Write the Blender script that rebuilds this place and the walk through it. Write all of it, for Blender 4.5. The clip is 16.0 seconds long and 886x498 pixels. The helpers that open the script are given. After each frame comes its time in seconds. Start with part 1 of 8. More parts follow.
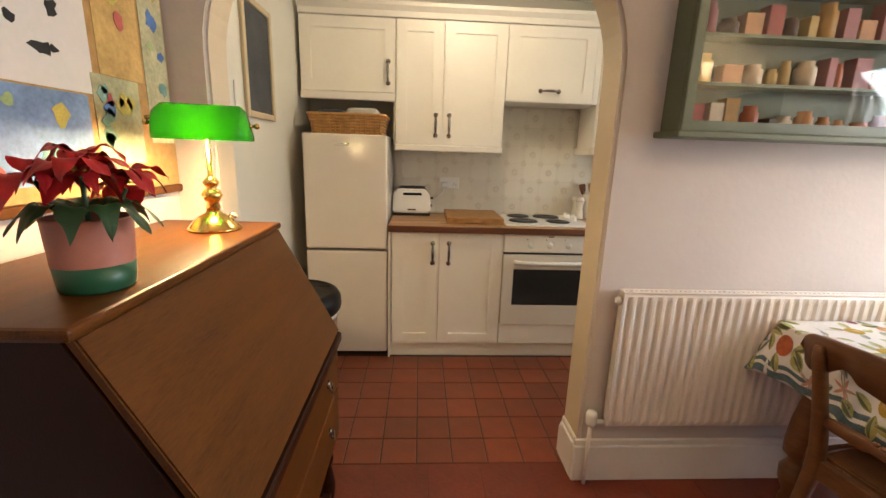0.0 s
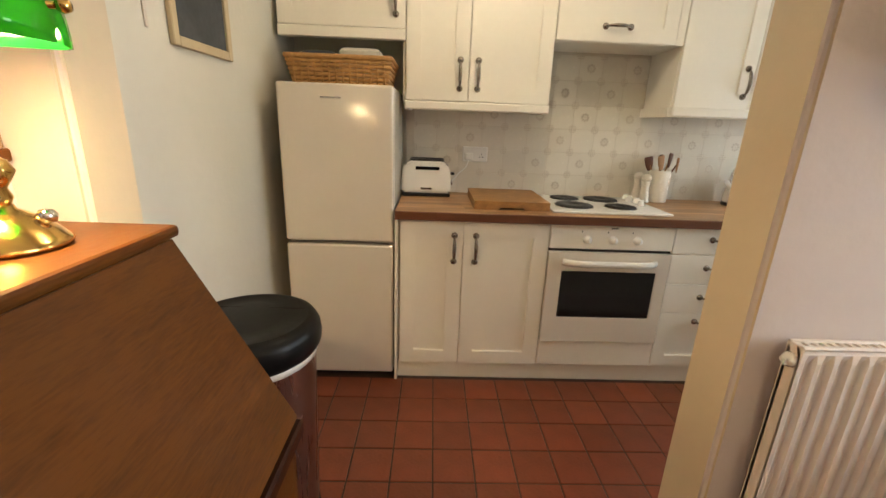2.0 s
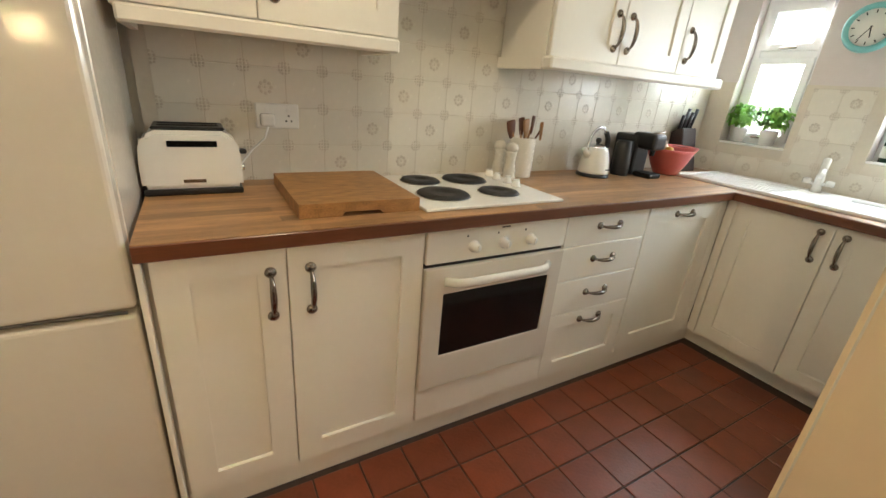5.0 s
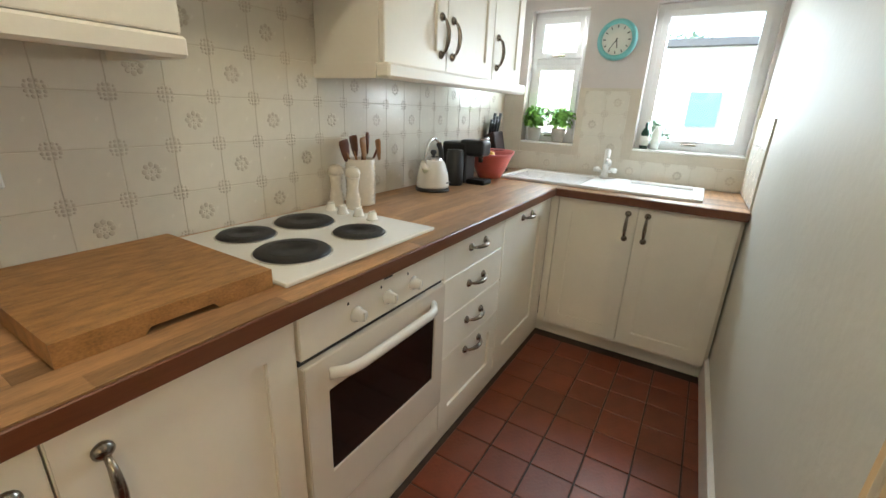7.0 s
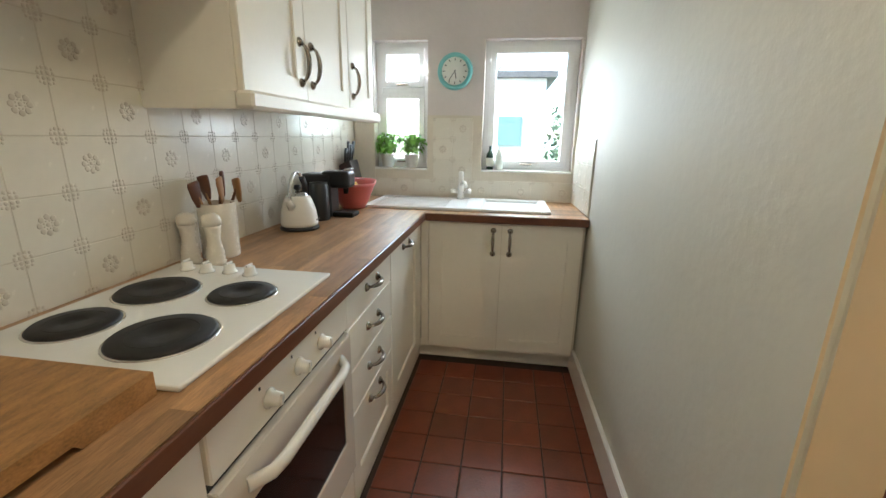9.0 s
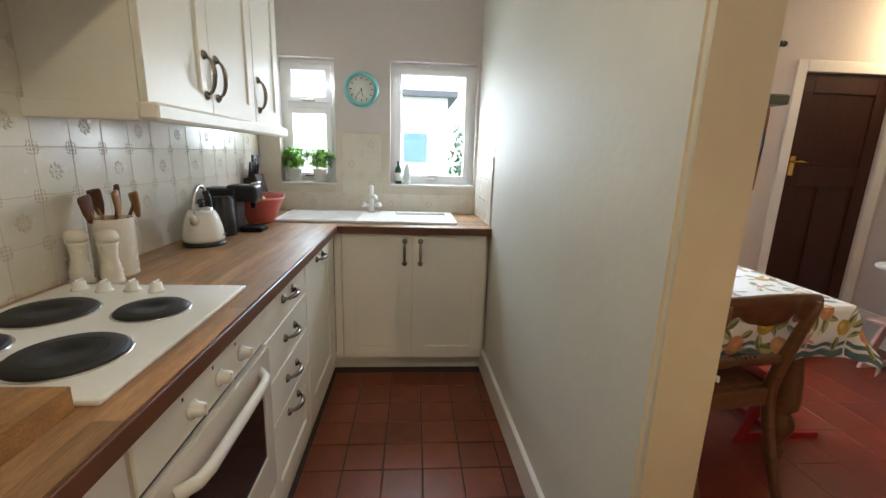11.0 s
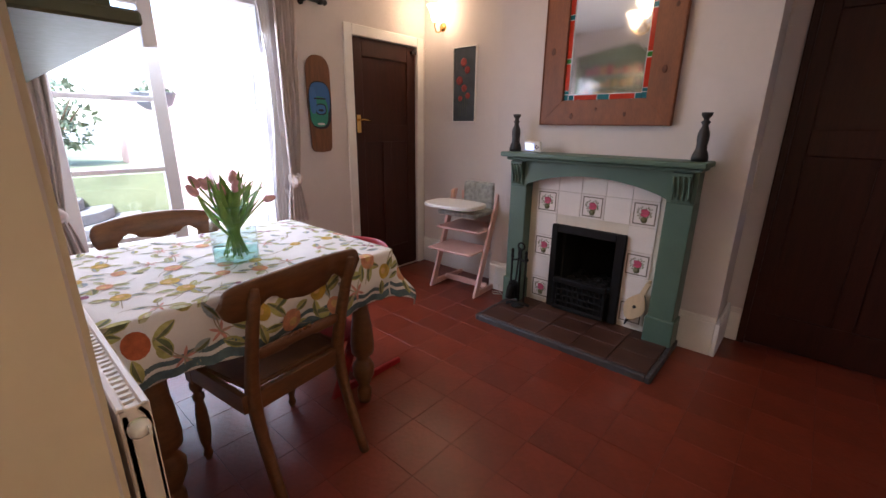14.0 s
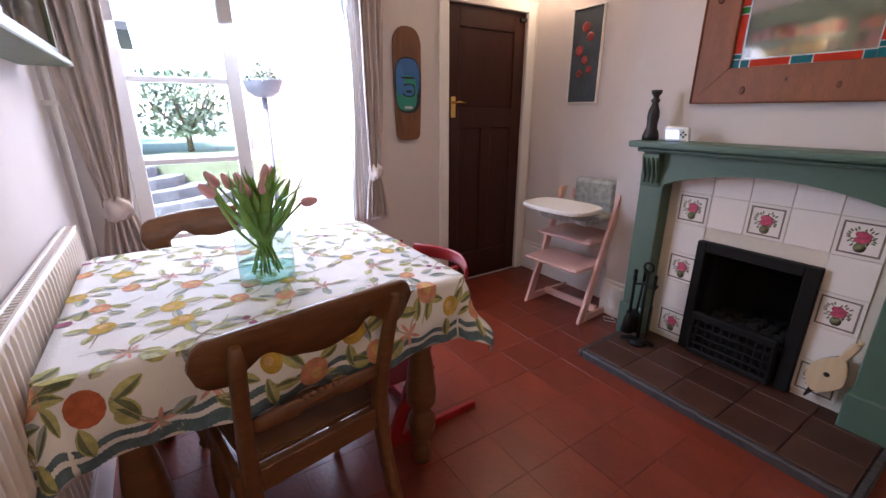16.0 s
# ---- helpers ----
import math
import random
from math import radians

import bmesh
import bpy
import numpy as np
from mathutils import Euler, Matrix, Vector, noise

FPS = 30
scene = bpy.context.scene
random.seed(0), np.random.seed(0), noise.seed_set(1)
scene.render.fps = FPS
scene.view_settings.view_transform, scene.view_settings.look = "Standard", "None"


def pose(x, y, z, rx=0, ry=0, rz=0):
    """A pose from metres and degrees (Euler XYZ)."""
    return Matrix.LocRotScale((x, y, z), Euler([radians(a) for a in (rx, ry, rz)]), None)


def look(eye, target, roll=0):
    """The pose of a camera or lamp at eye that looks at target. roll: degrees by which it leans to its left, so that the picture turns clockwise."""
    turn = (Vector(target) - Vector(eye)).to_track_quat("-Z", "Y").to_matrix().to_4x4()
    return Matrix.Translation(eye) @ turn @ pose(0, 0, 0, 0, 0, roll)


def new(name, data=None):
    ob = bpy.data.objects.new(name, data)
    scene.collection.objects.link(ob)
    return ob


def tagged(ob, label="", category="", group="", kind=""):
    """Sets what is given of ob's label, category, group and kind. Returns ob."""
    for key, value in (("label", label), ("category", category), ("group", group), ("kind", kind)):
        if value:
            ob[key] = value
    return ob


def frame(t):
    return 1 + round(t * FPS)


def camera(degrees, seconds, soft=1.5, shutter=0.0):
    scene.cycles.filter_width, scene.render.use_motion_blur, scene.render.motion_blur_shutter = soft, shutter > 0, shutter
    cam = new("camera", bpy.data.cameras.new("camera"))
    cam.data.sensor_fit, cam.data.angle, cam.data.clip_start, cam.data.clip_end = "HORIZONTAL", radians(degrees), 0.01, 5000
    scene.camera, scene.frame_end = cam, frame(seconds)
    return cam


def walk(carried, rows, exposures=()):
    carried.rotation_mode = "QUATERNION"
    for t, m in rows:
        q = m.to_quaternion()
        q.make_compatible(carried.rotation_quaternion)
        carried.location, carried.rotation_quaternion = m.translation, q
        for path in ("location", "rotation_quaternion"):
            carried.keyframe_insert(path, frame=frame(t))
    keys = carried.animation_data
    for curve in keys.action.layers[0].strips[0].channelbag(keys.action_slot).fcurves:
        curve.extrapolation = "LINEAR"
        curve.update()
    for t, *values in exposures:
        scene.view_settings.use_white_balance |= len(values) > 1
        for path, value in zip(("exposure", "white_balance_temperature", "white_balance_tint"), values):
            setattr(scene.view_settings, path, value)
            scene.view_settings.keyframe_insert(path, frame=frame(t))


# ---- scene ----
cam = camera(93.4, 16.0)
PATH = [
    (0, (1.777, 3.46, 1.362), (1.89, 5.405, 0.908), 1.9),
    (0.5, (1.764, 3.595, 1.341), (1.87, 5.514, 0.786), 0.7),
    (1, (1.8, 3.792, 1.341), (1.8, 5.728, 0.841), 2.8),
    (1.5, (1.821, 3.933, 1.326), (1.784, 5.852, 0.764), 2.7),
    (2, (1.749, 4.142, 1.3), (1.809, 6.056, 0.723), 2.2),
    (2.5, (1.788, 4.291, 1.285), (2.013, 6.156, 0.599), 1.6),
    (3, (1.749, 4.526, 1.282), (2.028, 6.35, 0.512), 2.8),
    (3.5, (1.759, 4.696, 1.263), (2.135, 6.502, 0.49), 2.5),
    (4, (1.717, 4.843, 1.281), (2.441, 6.545, 0.52), 3.0),
    (4.2, (1.714, 4.87, 1.28), (2.52, 6.538, 0.527), 3.4),
    (6.5, (1.802, 5.296, 1.287), (3.161, 6.616, 0.644), 4.2),
    (7, (1.804, 5.397, 1.288), (3.429, 6.373, 0.648), 2.4),
    (7.5, (1.849, 5.488, 1.297), (3.596, 6.288, 0.74), 2.1),
    (8, (1.87, 5.542, 1.305), (3.686, 6.178, 0.759), 1.9),
    (8.5, (1.854, 5.579, 1.305), (3.738, 5.986, 0.773), 1.2),
    (10.8, (1.722, 5.667, 1.304), (3.673, 5.669, 0.865), 1.7),
    (11, (1.718, 5.622, 1.306), (3.663, 5.475, 0.866), 1.8),
    (11.5, (1.692, 5.523, 1.323), (3.555, 4.942, 0.884), 1.9),
    (12, (1.67, 5.409, 1.313), (3.335, 4.397, 0.863), 1.5),
    (12.5, (1.656, 5.322, 1.307), (3.12, 4.047, 0.83), 0.8),
    (13, (1.72, 5.236, 1.293), (3.055, 3.854, 0.738), 0.4),
    (13.5, (1.776, 5.142, 1.296), (3.1, 3.763, 0.71), -0.1),
    (14, (1.819, 5.037, 1.298), (3.088, 3.599, 0.732), 0.7),
    (14.5, (1.87, 4.977, 1.288), (3.175, 3.607, 0.643), 0.3),
    (15, (1.964, 4.874, 1.285), (3.316, 3.555, 0.627), 0.7),
    (15.5, (2.057, 4.784, 1.281), (3.486, 3.565, 0.595), -1.2),
    (16, (2.152, 4.607, 1.275), (3.736, 3.557, 0.65), -0.0),
]
EXPOSURES = [(0, 3.5, 6550, 10), (1, 3.62, 6500, 8), (2.5, 3.52, 6450, 7), (4.2, 3.64, 6350, 5), (6.5, 3.5, 5950, 2), (8.5, 3.3, 5850, 2), (11, 3.14, 5850, 5), (12.5, 2.82, 5850, 12), (13.5, 2.76, 5900, 18), (15, 2.98, 5700, 23), (16, 3.05, 5600, 21)]
walk(cam, [(t, look(eye, target, roll)) for t, eye, target, roll in PATH], EXPOSURES)

# ---- world and light ----
world = bpy.data.worlds.new("world")
scene.world = world
world.use_nodes = True
wn, wl = world.node_tree.nodes, world.node_tree.links
sky = wn.new("ShaderNodeTexSky")
sky.sky_type, sky.sun_disc = "NISHITA", False
sky.sun_elevation, sky.sun_rotation = radians(50), radians(-20)
sky.air_density, sky.dust_density = 1.0, 1.0
wl.new(sky.outputs[0], wn["Background"].inputs[0])
wn["Background"].inputs[1].default_value = 0.15


def lamp(name, kind, m, energy, color, **more):
    data = bpy.data.lights.new(name, kind)
    data.energy, data.color = energy, color
    for key, value in more.items():
        if key == "size":
            data.size = value
        elif key == "size_y":
            data.shape, data.size_y = "RECTANGLE", value
        elif key == "radius":
            data.shadow_soft_size = value
        elif key == "angle":
            data.angle = radians(value)
    ob = new(name, data)
    ob.matrix_world = m
    return ob


DAY, WARM, TUNG = (0.93, 0.97, 1.0), (1.0, 0.72, 0.42), (1.0, 0.66, 0.34)
lamp("sun", "SUN", look((-6, 14, 18), (2, 4, 0)), 3.0, (1.0, 0.96, 0.9), angle=12)
lamp("patio_daylight", "AREA", look((5.06, 4.2, 1.40), (4.15, 4.12, 0.35)), 6.3, DAY, size=1.1, size_y=1.6)
lamp("sink_window_daylight", "AREA", look((4.82, 5.53, 1.5), (3.2, 6.2, 0.3)), 1.6, DAY, size=0.36, size_y=0.7)
lamp("corner_window_daylight", "AREA", look((4.80, 6.3, 1.5), (3.0, 6.1, 0.6)), 1.45, DAY, size=0.3, size_y=0.7)
lamp("desk_lamp_bulb", "POINT", pose(1.188, 4.663, 1.385), 2.1, TUNG, radius=0.03)
lamp("sconce_bulb", "POINT", pose(4.39, 2.26, 2.18), 0.55, WARM, radius=0.03)
PEND = (3.02, 3.42)
for k in range(3):
    a = radians(30 + 120 * k)
    lamp("pendant_bulb", "POINT", pose(PEND[0] + 0.2 * math.cos(a), PEND[1] + 0.2 * math.sin(a), 2.17), 0.06, WARM, radius=0.03)
# unseen lamp, placed from the shadows that the wall cabinets cast on the tiles
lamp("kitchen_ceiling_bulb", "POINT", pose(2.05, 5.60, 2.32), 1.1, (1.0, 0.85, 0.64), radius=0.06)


# ---- mesh helpers ----
def box(x0, x1, y0, y1, z0, z1, bevel=0.0, seg=1):
    bm = bmesh.new()
    bmesh.ops.create_cube(bm, size=1.0)
    bm.transform(Matrix.Translation(((x0 + x1) / 2, (y0 + y1) / 2, (z0 + z1) / 2)) @ Matrix.Diagonal((abs(x1 - x0), abs(y1 - y0), abs(z1 - z0), 1)))
    if bevel:
        bmesh.ops.bevel(bm, geom=bm.edges[:], offset=bevel, segments=seg, affect="EDGES", profile=0.5)
    return bm


def joined(*parts_):
    out = bmesh.new()
    for b in parts_:
        me = bpy.data.meshes.new("tmp")
        b.to_mesh(me)
        out.from_mesh(me)
        bpy.data.meshes.remove(me)
        b.free()
    return out


def lathe(profile, at=(0, 0, 0), seg=24, m=None):
    """Profile of (radius, z) turned about the z axis."""
    bm = bmesh.new()
    rings = []
    for r, z in profile:
        if r < 1e-5:
            rings.append([bm.verts.new((0, 0, z))])
        else:
            rings.append([bm.verts.new((r * math.cos(2 * math.pi * k / seg), r * math.sin(2 * math.pi * k / seg), z)) for k in range(seg)])
    for a, b in zip(rings, rings[1:]):
        for k in range(seg):
            va, vb = (a[k % len(a)], a[(k + 1) % len(a)]), (b[k % len(b)], b[(k + 1) % len(b)])
            vs = []
            for v in (va[0], va[1], vb[1], vb[0]):
                if v not in vs:
                    vs.append(v)
            if len(vs) > 2:
                bm.faces.new(vs)
    for f_ in bm.faces:
        f_.smooth = True
    bmesh.ops.recalc_face_normals(bm, faces=bm.faces[:])
    bm.transform(m if m else Matrix.Translation(at))
    return bm


def tube(points, radius, seg=8, closed=False, flat=1.0):
    """A round bar along points; radius may be a list."""
    bm = bmesh.new()
    pts = [Vector(p) for p in points]
    n, rings, up = len(pts), [], None
    for i, p in enumerate(pts):
        d = (pts[(i + 1) % n] - pts[i - 1]) if closed else (pts[min(i + 1, n - 1)] - pts[max(i - 1, 0)])
        d.normalize()
        if up is None:
            up = Vector((0, 0, 1)) if abs(d.z) < 0.9 else Vector((1, 0, 0))
        s = d.cross(up).normalized()
        up = s.cross(d).normalized()
        r = radius[i] if isinstance(radius, (list, tuple)) else radius
        rings.append([bm.verts.new(p + r * (math.cos(2 * math.pi * k / seg) * s + flat * math.sin(2 * math.pi * k / seg) * up)) for k in range(seg)])
    for i in range(n if closed else n - 1):
        a, b = rings[i], rings[(i + 1) % n]
        for k in range(seg):
            bm.faces.new((a[k], a[(k + 1) % seg], b[(k + 1) % seg], b[k]))
    if not closed:
        bm.faces.new(rings[0][::-1])
        bm.faces.new(rings[-1])
    for f_ in bm.faces:
        f_.smooth = len(f_.verts) == 4
    bmesh.ops.recalc_face_normals(bm, faces=bm.faces[:])
    return bm


def prism(poly, axis, a, b, bevel=0.0):
    """A flat outline pushed from a to b along an axis; the outline's two coordinates are the other two axes in order."""
    bm = bmesh.new()
    def put(p, q, v):
        return {"x": (v, p, q), "y": (p, v, q), "z": (p, q, v)}[axis]
    lo = [bm.verts.new(put(p, q, a)) for p, q in poly]
    hi = [bm.verts.new(put(p, q, b)) for p, q in poly]
    bm.faces.new(lo)
    bm.faces.new(hi[::-1])
    for i in range(len(poly)):
        j = (i + 1) % len(poly)
        bm.faces.new((lo[j], lo[i], hi[i], hi[j]))
    bmesh.ops.recalc_face_normals(bm, faces=bm.faces[:])
    if bevel:
        bmesh.ops.bevel(bm, geom=[e for e in bm.edges if e.calc_face_angle(0) > 0.6], offset=bevel, segments=2, affect="EDGES")
    return bm


def disc(r, z0, z1, at, seg=32, bevel=0.0):
    b = min(bevel, (z1 - z0) / 2.01)
    prof = [(0, z0), (r - b, z0), (r, z0 + b), (r, z1 - b), (r - b, z1), (0, z1)] if b else [(0, z0), (r, z0), (r, z1), (0, z1)]
    bm = lathe(prof, at, seg)
    for f_ in bm.faces:
        f_.smooth = False
    return bm


def ring(u0, u1, w0, w1, hu0, hu1, hw0, hw1, c0, c1, axis="y"):
    """A rectangular frame in one piece: outer and inner rectangle, thick from c0 to c1 along axis."""
    bm = bmesh.new()
    def vert(u, w, c):
        return bm.verts.new((u, c, w) if axis == "y" else (c, u, w))
    lo = [[vert(u, w, c) for u, w in ((u0, w0), (u1, w0), (u1, w1), (u0, w1))] for c in (c0, c1)]
    hi = [[vert(u, w, c) for u, w in ((hu0, hw0), (hu1, hw0), (hu1, hw1), (hu0, hw1))] for c in (c0, c1)]
    for i in range(4):
        j = (i + 1) % 4
        bm.faces.new((lo[0][i], lo[0][j], hi[0][j], hi[0][i]))
        bm.faces.new((lo[1][j], lo[1][i], hi[1][i], hi[1][j]))
        bm.faces.new((lo[0][j], lo[0][i], lo[1][i], lo[1][j]))
        bm.faces.new((hi[0][i], hi[0][j], hi[1][j], hi[1][i]))
    bmesh.ops.recalc_face_normals(bm, faces=bm.faces[:])
    bmesh.ops.bevel(bm, geom=[e for e in bm.edges if e.calc_face_angle(0) > 0.5], offset=0.0025, segments=2, affect="EDGES")
    return bm


WORLD = {}


def mesh_of(name, bm, material):
    me = bpy.data.meshes.new(name)
    bm.to_mesh(me)
    bm.free()
    if material:
        me.materials.append(material)
    return me


def thing(name, label, category, at=(0, 0, 0), group=""):
    ob = new(name)
    ob.empty_display_size = 0.05
    ob.matrix_basis = Matrix.Translation(at)
    WORLD[ob.name] = Matrix.Translation(at)
    return tagged(ob, label, category, group)


def part(name, bm, material, parent, label=""):
    w = WORLD[parent.name]
    bm.transform(w.inverted())
    ob = new(name, mesh_of(name, bm, material))
    ob.parent = parent
    WORLD[ob.name] = w
    if label:
        ob["label"] = label
    return ob


def single(name, bm, material, label, category, group=""):
    ob = new(name, mesh_of(name, bm, material))
    WORLD[ob.name] = Matrix()
    return tagged(ob, label, category, group)


def setting(name, bm, material, label):
    ob = new(name, mesh_of(name, bm, material))
    WORLD[ob.name] = Matrix()
    return tagged(ob, label, name.split("_")[0], kind="structure")


# ---- materials ----
def mat(name, color, rough=0.5, metal=0.0, var=0.12, scale=6.0, bump=0.0, bump_scale=60.0, stretch=(1, 1, 1), grain=0.0, coat=0.0, per_object=0.0, spec=0.5):
    m = bpy.data.materials.new(name)
    m.use_nodes = True
    nt = m.node_tree
    n, l = nt.nodes, nt.links
    p = n["Principled BSDF"]
    p.inputs["Roughness"].default_value = rough
    p.inputs["Metallic"].default_value = metal
    p.inputs["Coat Weight"].default_value = coat
    p.inputs["Coat Roughness"].default_value = 0.12
    p.inputs["Specular IOR Level"].default_value = spec
    tc = n.new("ShaderNodeTexCoord")
    mp = n.new("ShaderNodeMapping")
    mp.inputs["Scale"].default_value = stretch
    l.new(tc.outputs["Object"], mp.inputs[0])
    n1 = n.new("ShaderNodeTexNoise")
    n1.inputs["Scale"].default_value = scale
    n1.inputs["Detail"].default_value = 6
    n2 = n.new("ShaderNodeTexNoise")
    n2.inputs["Scale"].default_value = scale * 9
    n2.inputs["Detail"].default_value = 5
    l.new(mp.outputs[0], n1.inputs[0])
    l.new(mp.outputs[0], n2.inputs[0])
    add = n.new("ShaderNodeMath")
    add.operation = "MULTIPLY_ADD"
    l.new(n2.outputs[0], add.inputs[0])
    add.inputs[1].default_value = 0.5 + grain
    l.new(n1.outputs[0], add.inputs[2])
    ramp = n.new("ShaderNodeMapRange")
    ramp.inputs["From Min"].default_value, ramp.inputs["From Max"].default_value = 0.35, 1.15
    ramp.inputs["To Min"].default_value, ramp.inputs["To Max"].default_value = 1 - var, 1 + var
    l.new(add.outputs[0], ramp.inputs[0])
    last = ramp.outputs[0]
    if per_object:
        info = n.new("ShaderNodeObjectInfo")
        r2 = n.new("ShaderNodeMapRange")
        r2.inputs["To Min"].default_value, r2.inputs["To Max"].default_value = 1 - per_object, 1 + per_object
        l.new(info.outputs["Random"], r2.inputs[0])
        mul = n.new("ShaderNodeMath")
        mul.operation = "MULTIPLY"
        l.new(last, mul.inputs[0])
        l.new(r2.outputs[0], mul.inputs[1])
        last = mul.outputs[0]
    mix = n.new("ShaderNodeVectorMath")
    mix.operation = "SCALE"
    mix.inputs[0].default_value = color[:3]
    l.new(last, mix.inputs["Scale"])
    l.new(mix.outputs[0], p.inputs["Base Color"])
    rr = n.new("ShaderNodeMapRange")
    rr.inputs["To Min"].default_value, rr.inputs["To Max"].default_value = max(0.02, rough - 0.08), min(1, rough + 0.1)
    l.new(n2.outputs[0], rr.inputs[0])
    l.new(rr.outputs[0], p.inputs["Roughness"])
    if bump:
        n3 = n.new("ShaderNodeTexNoise")
        n3.inputs["Scale"].default_value = bump_scale
        n3.inputs["Detail"].default_value = 6
        l.new(mp.outputs[0], n3.inputs[0])
        b = n.new("ShaderNodeBump")
        b.inputs["Strength"].default_value = bump
        b.inputs["Distance"].default_value = 0.004
        l.new(n3.outputs[0], b.inputs["Height"])
        l.new(b.outputs[0], p.inputs["Normal"])
    return m


def glass(name, color=(1, 1, 1), rough=0.0, thin=True, ior=1.45):
    m = bpy.data.materials.new(name)
    m.use_nodes = True
    nt = m.node_tree
    n, l = nt.nodes, nt.links
    n.remove(n["Principled BSDF"])
    out = n["Material Output"]
    if thin:
        t, g, mx, fr = n.new("ShaderNodeBsdfTransparent"), n.new("ShaderNodeBsdfGlossy"), n.new("ShaderNodeMixShader"), n.new("ShaderNodeLayerWeight")
        t.inputs[0].default_value = (*color, 1)
        g.inputs["Roughness"].default_value = rough
        fr.inputs["Blend"].default_value = 0.5
        pw, ma = n.new("ShaderNodeMath"), n.new("ShaderNodeMath")
        pw.operation, ma.operation = "POWER", "MULTIPLY_ADD"
        l.new(fr.outputs["Facing"], pw.inputs[0])
        pw.inputs[1].default_value = 4.0
        l.new(pw.outputs[0], ma.inputs[0])
        ma.inputs[1].default_value, ma.inputs[2].default_value = 0.7, 0.045
        l.new(ma.outputs[0], mx.inputs[0])
        l.new(t.outputs[0], mx.inputs[1])
        l.new(g.outputs[0], mx.inputs[2])
        l.new(mx.outputs[0], out.inputs[0])
    else:
        g = n.new("ShaderNodeBsdfGlass")
        g.inputs["Color"].default_value = (*color, 1)
        g.inputs["Roughness"].default_value = rough
        g.inputs["IOR"].default_value = ior
        l.new(g.outputs[0], out.inputs[0])
    return m


def glow(name, color, strength, base=(0.9, 0.85, 0.75)):
    m = bpy.data.materials.new(name)
    m.use_nodes = True
    p = m.node_tree.nodes["Principled BSDF"]
    p.inputs["Base Color"].default_value = (*base, 1)
    p.inputs["Emission Color"].default_value = (*color, 1)
    p.inputs["Emission Strength"].default_value = strength
    return m


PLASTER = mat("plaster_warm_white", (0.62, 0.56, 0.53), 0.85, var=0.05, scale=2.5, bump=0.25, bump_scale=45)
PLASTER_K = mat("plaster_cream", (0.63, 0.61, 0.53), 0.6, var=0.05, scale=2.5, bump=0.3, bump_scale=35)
# cream wall paint with warm lamplight put into its colour, for the arch reveal
ARCHLAMPLIT = mat("plaster_lamplit_tan", (0.60, 0.50, 0.35), 0.6, var=0.06, scale=2.5, bump=0.25, bump_scale=35)
CEIL = mat("ceiling_white", (0.82, 0.80, 0.77), 0.9, var=0.04, scale=2, bump=0.2, bump_scale=40)
TRIM = mat("gloss_trim_paint", (0.78, 0.75, 0.70), 0.35, var=0.06, scale=8, bump=0.08)
WHITEWOOD = mat("white_window_paint", (0.82, 0.82, 0.82), 0.4, var=0.04)
CREAM = mat("cream_cabinet_paint", (0.83, 0.79, 0.70), 0.38, var=0.035, scale=5, bump=0.04, bump_scale=120)
CREAM_IN = mat("cream_cabinet_carcass", (0.66, 0.61, 0.52), 0.55, var=0.05)
QUARRY = mat("red_quarry_tile", (0.178, 0.042, 0.017), 0.32, var=0.28, scale=9, bump=0.25, bump_scale=90, per_object=0.18)
QUARRY_D = mat("old_red_quarry_tile", (0.155, 0.025, 0.010), 0.32, var=0.34, scale=4, bump=0.35, bump_scale=50, per_object=0.10)
JOINT_D = mat("worn_red_joint", (0.05, 0.012, 0.008), 0.8, var=0.3, scale=30, bump=0.3)
GROUT = mat("dark_grout", (0.05, 0.035, 0.028), 0.9, var=0.3, scale=30, bump=0.4)
WALLTILE = mat("cream_wall_tile", (0.70, 0.655, 0.56), 0.23, var=0.05, scale=5, per_object=0.03)
WTGROUT = mat("pale_tile_grout", (0.60, 0.54, 0.44), 0.9, var=0.1)
MOTIF = mat("tile_motif_grey", (0.56, 0.50, 0.41), 0.3, var=0.15)
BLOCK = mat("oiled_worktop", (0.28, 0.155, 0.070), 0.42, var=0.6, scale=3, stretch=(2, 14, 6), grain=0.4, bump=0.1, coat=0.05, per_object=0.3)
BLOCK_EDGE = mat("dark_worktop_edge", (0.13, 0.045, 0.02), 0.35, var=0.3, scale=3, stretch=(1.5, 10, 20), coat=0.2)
BOARD = mat("oak_chopping_board", (0.25, 0.125, 0.040), 0.55, var=0.75, scale=4, stretch=(5, 16, 8), grain=0.3, bump=0.1)
ENAMEL = mat("white_enamel", (0.80, 0.79, 0.75), 0.18, var=0.03)
APPLIANCE = mat("white_appliance", (0.70, 0.645, 0.565), 0.12, var=0.03, bump=0.02, bump_scale=220)
BLACKGLASS = mat("black_oven_glass", (0.008, 0.008, 0.009), 0.07, var=0.1)
HOTPLATE = mat("cast_iron_hotplate", (0.014, 0.013, 0.013), 0.55, var=0.25, bump=0.1)
BLACK = mat("black_plastic", (0.012, 0.012, 0.013), 0.35, var=0.2)
CASTIRON = mat("black_cast_iron", (0.009, 0.008, 0.0075), 0.6, var=0.4, bump=0.3, spec=0.2)
SOOT = mat("soot", (0.006, 0.005, 0.005), 0.95, var=0.4)
STEEL = mat("pewter_handle", (0.27, 0.235, 0.20), 0.24, 1.0, var=0.25, scale=40)
CHROME = mat("chrome", (0.7, 0.7, 0.7), 0.1, 1.0, var=0.03)
BRASS = mat("polished_brass", (0.72, 0.46, 0.14), 0.16, 1.0, var=0.1, scale=20)
